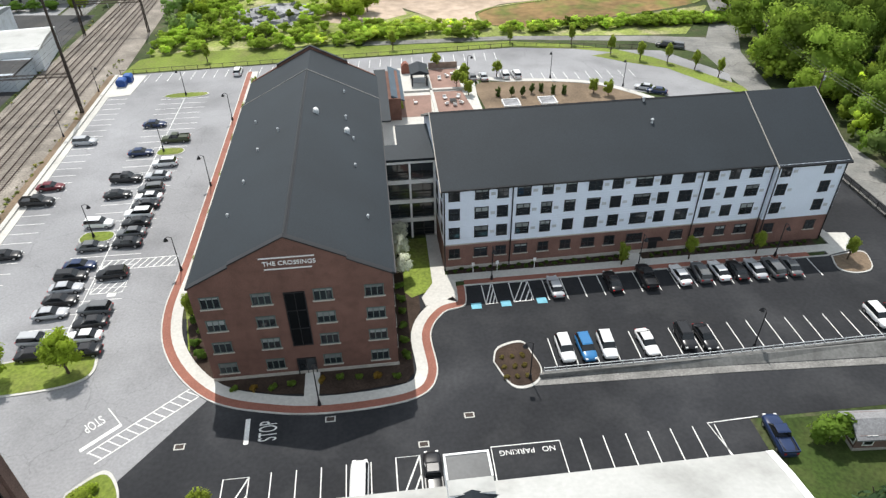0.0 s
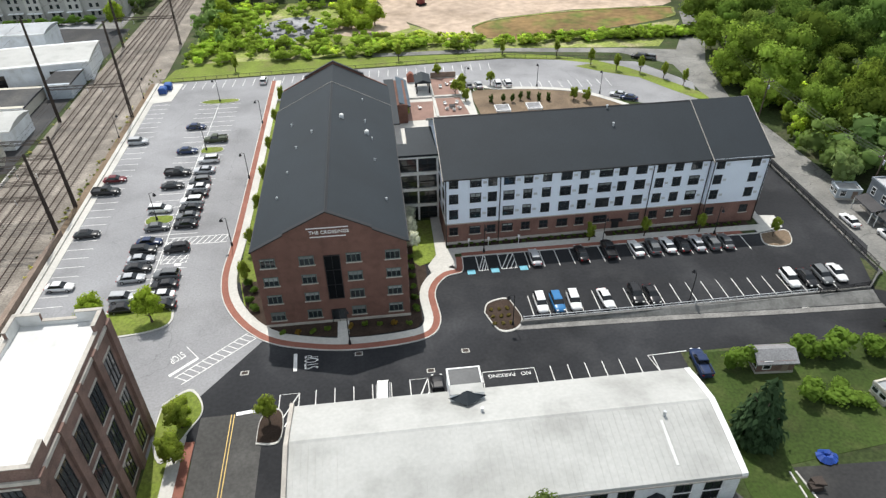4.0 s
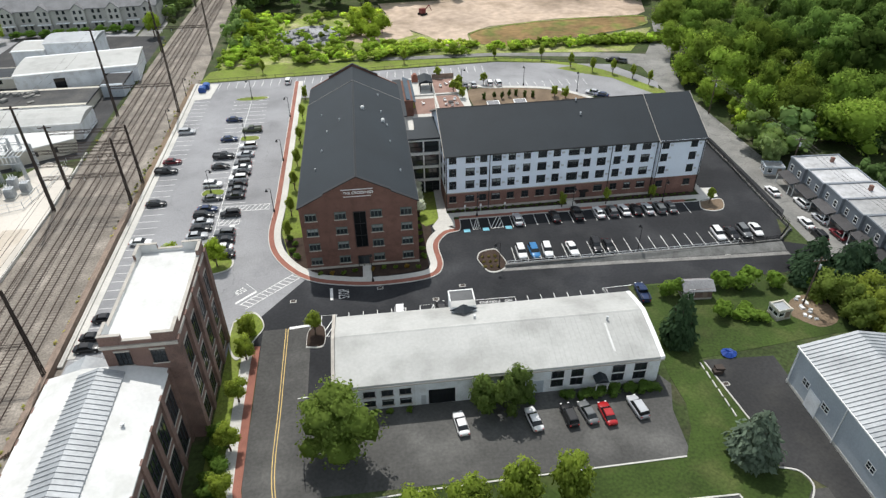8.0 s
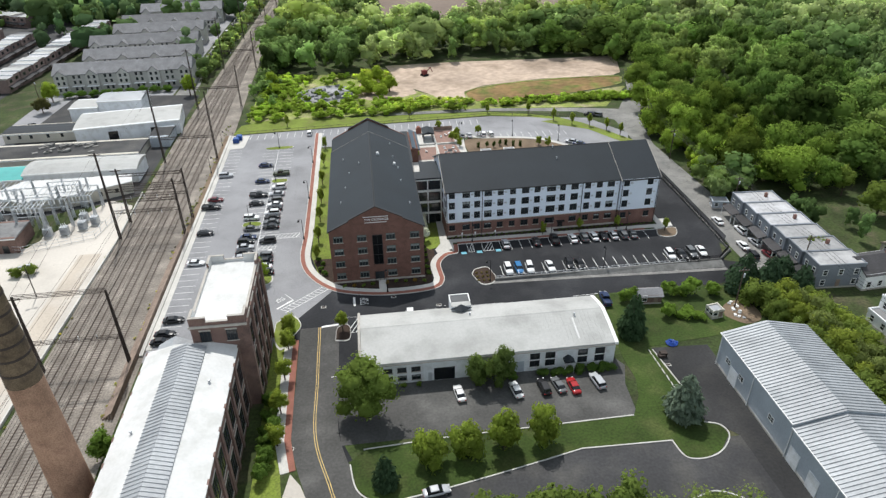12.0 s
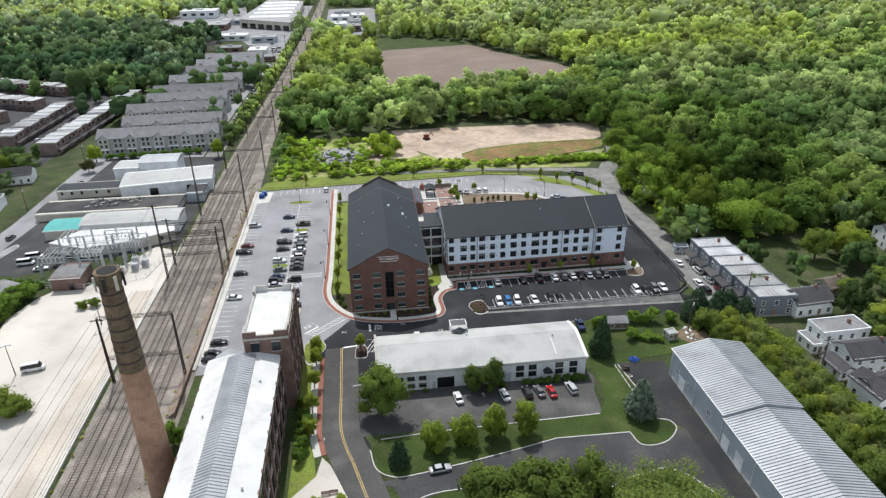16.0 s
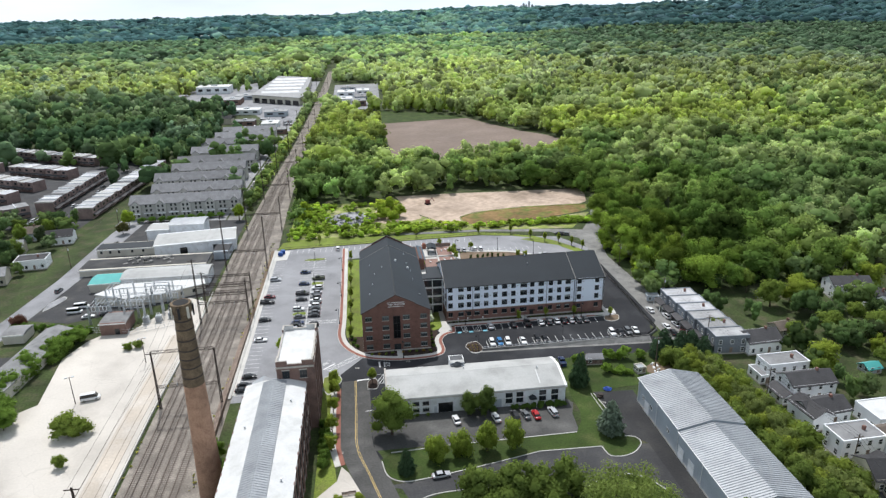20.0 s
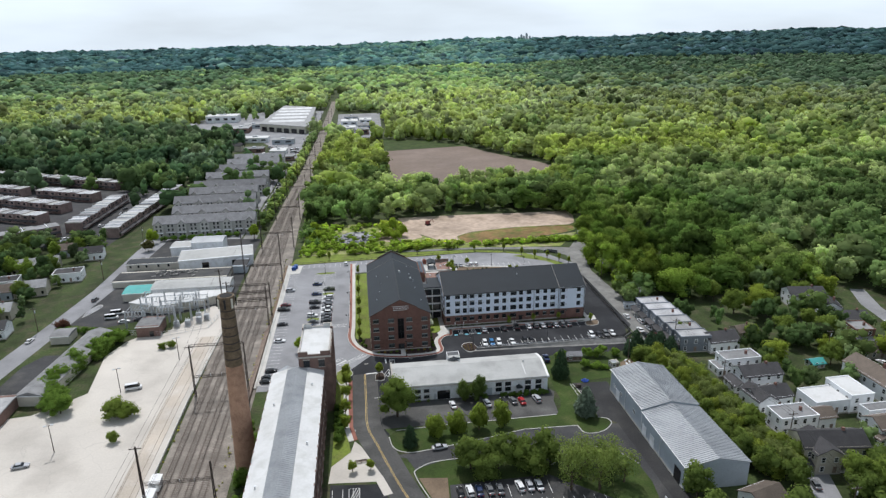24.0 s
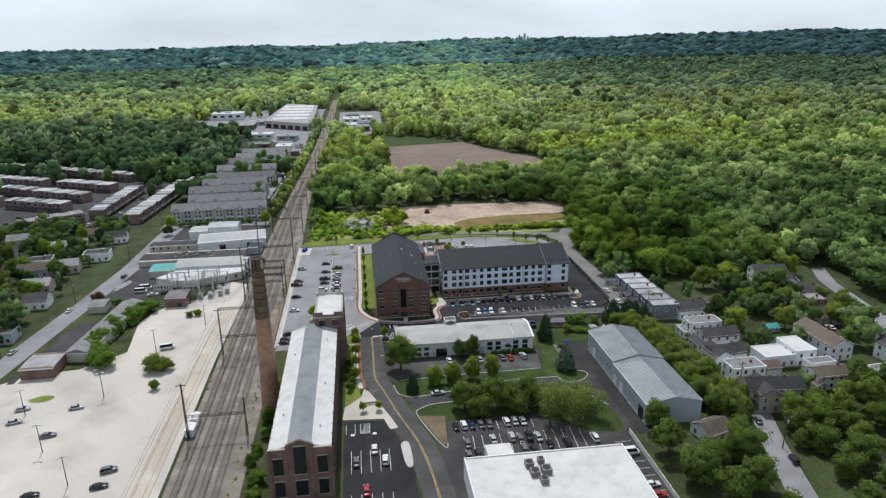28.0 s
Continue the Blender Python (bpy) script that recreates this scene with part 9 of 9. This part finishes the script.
# ---------------------------------------------------------------- far works, houses and towers
def far_block(name, label, x, y, w, d, h, wall, top, rz=0):
    o = thing(name, label, "building", (x, y, hill(x, y)), rz, "distant buildings")
    part("wall", G().box(-w / 2, w / 2, -d / 2, d / 2, -1, h), M[wall], o)
    part("roof", G().box(-w / 2 - 0.3, w / 2 + 0.3, -d / 2 - 0.3, d / 2 + 0.3, h, h + 0.5), M[top], o)
    n = max(2, int(w / 9))
    for i in range(n):
        part("window", G().box(-w / 2 + w * (i + 0.25) / n, -w / 2 + w * (i + 0.75) / n, -d / 2 - 0.06, -d / 2, h * 0.4, h * 0.75), M["glass"], o)
    part("roof_unit", G().box(-w * 0.1, w * 0.1, -d * 0.1, d * 0.1, h + 0.5, h + 1.8), M["galv"], o)
    return o


for x, y, w, d, h, c in ((-150, 650, 22, 30, 6, 2), (-140, 690, 24, 20, 5, 1), (-120, 560, 30, 18, 5, 0), (-86, 540, 24, 16, 5, 1), (-110, 480, 20, 14, 5, 2), (-84, 470, 16, 20, 4, 0), (-194, 770, 44, 30, 9, 0), (-232, 690, 30, 20, 6, 2), (-16, 590, 18, 24, 5, 2), (4, 600, 16, 20, 6, 2), (-14, 630, 20, 22, 5, 0), (8, 650, 18, 30, 5, 1), (-12, 690, 22, 26, 6, 0), (10, 710, 16, 22, 5, 0), (-10, 750, 20, 24, 5, 1), (-76, 430, 22, 12, 4, 2), (-104, 440, 18, 10, 4, 0)):
    far_block("works_block", ("pale flat-roofed works block far along the railway", "grey flat-roofed works block far along the railway", "brick works block far along the railway")[c], x, y, w, d, h, ("wall_white", "wall_grey", "brick_old")[c], ("roof_white", "flat_roof", "flat_roof")[c])
area("works_ground", [(-240, 610), (-130, 600), (-62, 425), (-57, 600), (-55, 880), (-130, 905), (-235, 800)], 0.016, M["asphalt_old"], "grey yards of the far works", "yard")
area("works_ground_east", [(-28, 572), (28, 562), (34, 828), (-30, 822)], 0.016, M["asphalt_old"], "grey yards of the far works", "yard")
for i in range(44):
    car(RNG.uniform(-118, -64), RNG.uniform(430, 520), RNG.uniform(0, 180), ("sedan-white", "suv-white", "sedan-grey", "sedan-maroon", "van-white")[i % 5], False)
for x, y, w, h in ((-492, 2290, 70, 22), (-420, 1500, 40, 9), (-300, 1560, 60, 8), (-620, 1800, 90, 9), (-700, 1500, 60, 9), (-330, 1900, 80, 9), (-160, 1540, 40, 8), (215, 1160, 40, 6), (180, 1200, 30, 6), (300, 2200, 60, 9), (-100, 2300, 60, 10), (-560, 1200, 30, 7), (612, 552, 18, 6), (1371, 1524, 30, 6), (250, 1500, 30, 6)):
    far_block("distant_building", "pale distant building among the trees", x, y, w, w * 0.5, h, "wall_white", "roof_white")
for i in range(90):
    x, y = RNG.uniform(-460, -130), RNG.uniform(425, 900)
    if x > -250 and y > 590:
        continue
    o = thing("suburban_house", "grey-roofed suburban house under trees", "house", (x, y, 0), RNG.uniform(-30, 30), "far suburban houses")
    part("wall", G().box(-6, 6, -4.5, 4.5, 0, 6), M["house_beige"] if i % 2 else M["house_white"], o)
    part("roof", G().prism([(-5, 5.8), (0, 8.8), (5, 5.8)], -6.4, 6.4, "x"), M["shingle"], o)
for k, (a, h) in enumerate(((0.238, 12), (0.2415, 26), (0.245, 18), (0.249, 34), (0.2535, 16), (0.258, 10))):
    r = 4550
    x, y = math.sin(a) * r, math.cos(a) * r - 250
    o = thing("city_tower", "pale distant city tower on the horizon", "tower", (x, y, hill(x, y)), group="towers on the horizon")
    part("shaft", G().box(-6, 6, -6, 6, 0, h + 10), M["wall_grey"], o)
    part("top", G().box(-3, 3, -3, 3, h + 10, h + 15), M["wall_grey"], o)
o = thing("works_hall", "huge grey works hall with ribbed roof ridges along the railway", "building", group="distant buildings")
HALL = [(-127, 655), (-66, 610), (-62, 640), (-66, 850), (-118, 890)]
part("wall", G().slab(HALL, 0, 9), M["wall_cream"], o)
hall_roof = part("roof", G().slab([(-93 + (x + 93) * 1.02, 750 + (y - 750) * 1.01) for x, y in HALL], 9, 9.5), M["flat_roof"], o)
for i in range(5):
    y = 668 + 40 * i
    part("roof_ridge", G().prism([(y - 3.5, 9.5), (y + 3.5, 9.5), (y, 11.6)], -117, -70, "x"), M["roof_metal"], hall_roof)
for i in range(6):
    part("loading_door", G().box(-4, 4, -0.3, 0.3, 0.2, 5.5, pose(-121 + 10 * i, 650.2 - 7.4 * i, 0, 0, 0, -36.5)), M["car_glass"], o)
# trees in the suburbs
X = np.concatenate([RNG.uniform(-420, -152, 420), RNG.uniform(112, 240, 520), RNG.uniform(-470, -130, 520), RNG.uniform(-420, -150, 80), RNG.uniform(-135, -64, 70), RNG.uniform(-215, -128, 150), RNG.uniform(-340, -190, 110), RNG.uniform(-240, -148, 190)])
Y = np.concatenate([RNG.uniform(-60, 165, 420), RNG.uniform(-125, 38, 520), RNG.uniform(425, 950, 520), RNG.uniform(150, 420, 80), RNG.uniform(165, 420, 70), RNG.uniform(305, 425, 150), RNG.uniform(330, 430, 110), RNG.uniform(-30, 172, 190)])
k = ~((X > -250) & (Y > 590) & (Y < 770))
for hx, hy, hr in [(o.location.x, o.location.y, 8.0 if o.name.startswith("house") else 5.5) for o in scene.objects if o.name.split(".")[0] in ("house", "garden_shed", "tree") and o.parent is None]:
    k &= (X - hx) ** 2 + (Y - hy) ** 2 > hr * hr
k &= ~((X > -148) & (X < -100) & (Y < 200)) & ~((X > 100) & (X < 130) & (Y > -60) & (Y < 26)) & ~((X > 97) & (X < 122) & (Y < -56)) & ~((X > 196) & (X < 230) & (Y > -64))
for x0, y0, x1, y1 in ROWS:
    d = np.array([x1 - x0, y1 - y0])
    L = np.hypot(*d)
    along, off = ((X - x0) * d[0] + (Y - y0) * d[1]) / L, ((Y - y0) * d[0] - (X - x0) * d[1]) / L
    k &= ~((along > -4) & (along < L + 4) & (off > -5) & (off < 17))
for y, x0, x1 in TOWN:
    k &= ~((X > x0 - 3) & (X < x1 + 3) & (Y > y - 7) & (Y < y + 14))
n = k & (Y > 210)
k &= Y <= 210
woods("far_suburban_trees", X[n], Y[n], MID_T, 13.5, M["leaf"], "garden trees between far suburban roofs", RNG, 1.0, (0.7, 0.78, 0.95))
k &= ~((X > 128) & (X < 165) & (Y > 6) & (RNG.uniform(0, 1, len(X)) < 0.75))
woods("suburban_trees", X[k], Y[k], NEAR_T, 8.2, M["leaf"], "garden trees between suburban roofs", RNG, 1.0, (0.72, 0.75, 0.78))
# digger and trailer on the sandy lot
o = thing("excavator", "small dark red excavator on the sandy lot", "excavator", (40, 172, 0.03), 30)
part("track", G().box(-1.6, 1.6, -1.3, -0.8, 0, 0.8), M["rubber"], o)
part("track", G().box(-1.6, 1.6, 0.8, 1.3, 0, 0.8), M["rubber"], o)
part("cab", G().box(-1.2, 1.0, -1.0, 1.0, 0.8, 2.6), CAR_MAT["maroon"], o)
part("boom", G().tube((0.9, 0, 1.6), (3.4, 0, 3.4), 0.2, n=6).tube((3.4, 0, 3.4), (4.6, 0, 1.0), 0.16, n=6), CAR_MAT["maroon"], o)
for i in range(40):
    a, r = RNG.uniform(0, 6.28), RNG.uniform(1, 14)
    x, y = -5 + r * math.cos(a), 150 + r * 0.9 * math.sin(a)
    o = thing("rubble_block", "grey broken concrete block on rubble ground", "rubble", (x, y, 0), RNG.uniform(0, 360), "rubble blocks")
    s = RNG.uniform(0.5, 1.4)
    part("block", G().prism([(-s, 0), (s, 0), (s * 0.8, s * 0.7), (-s * 0.6, s)], -s * 0.8, s * 0.8), M["gravel"], o)
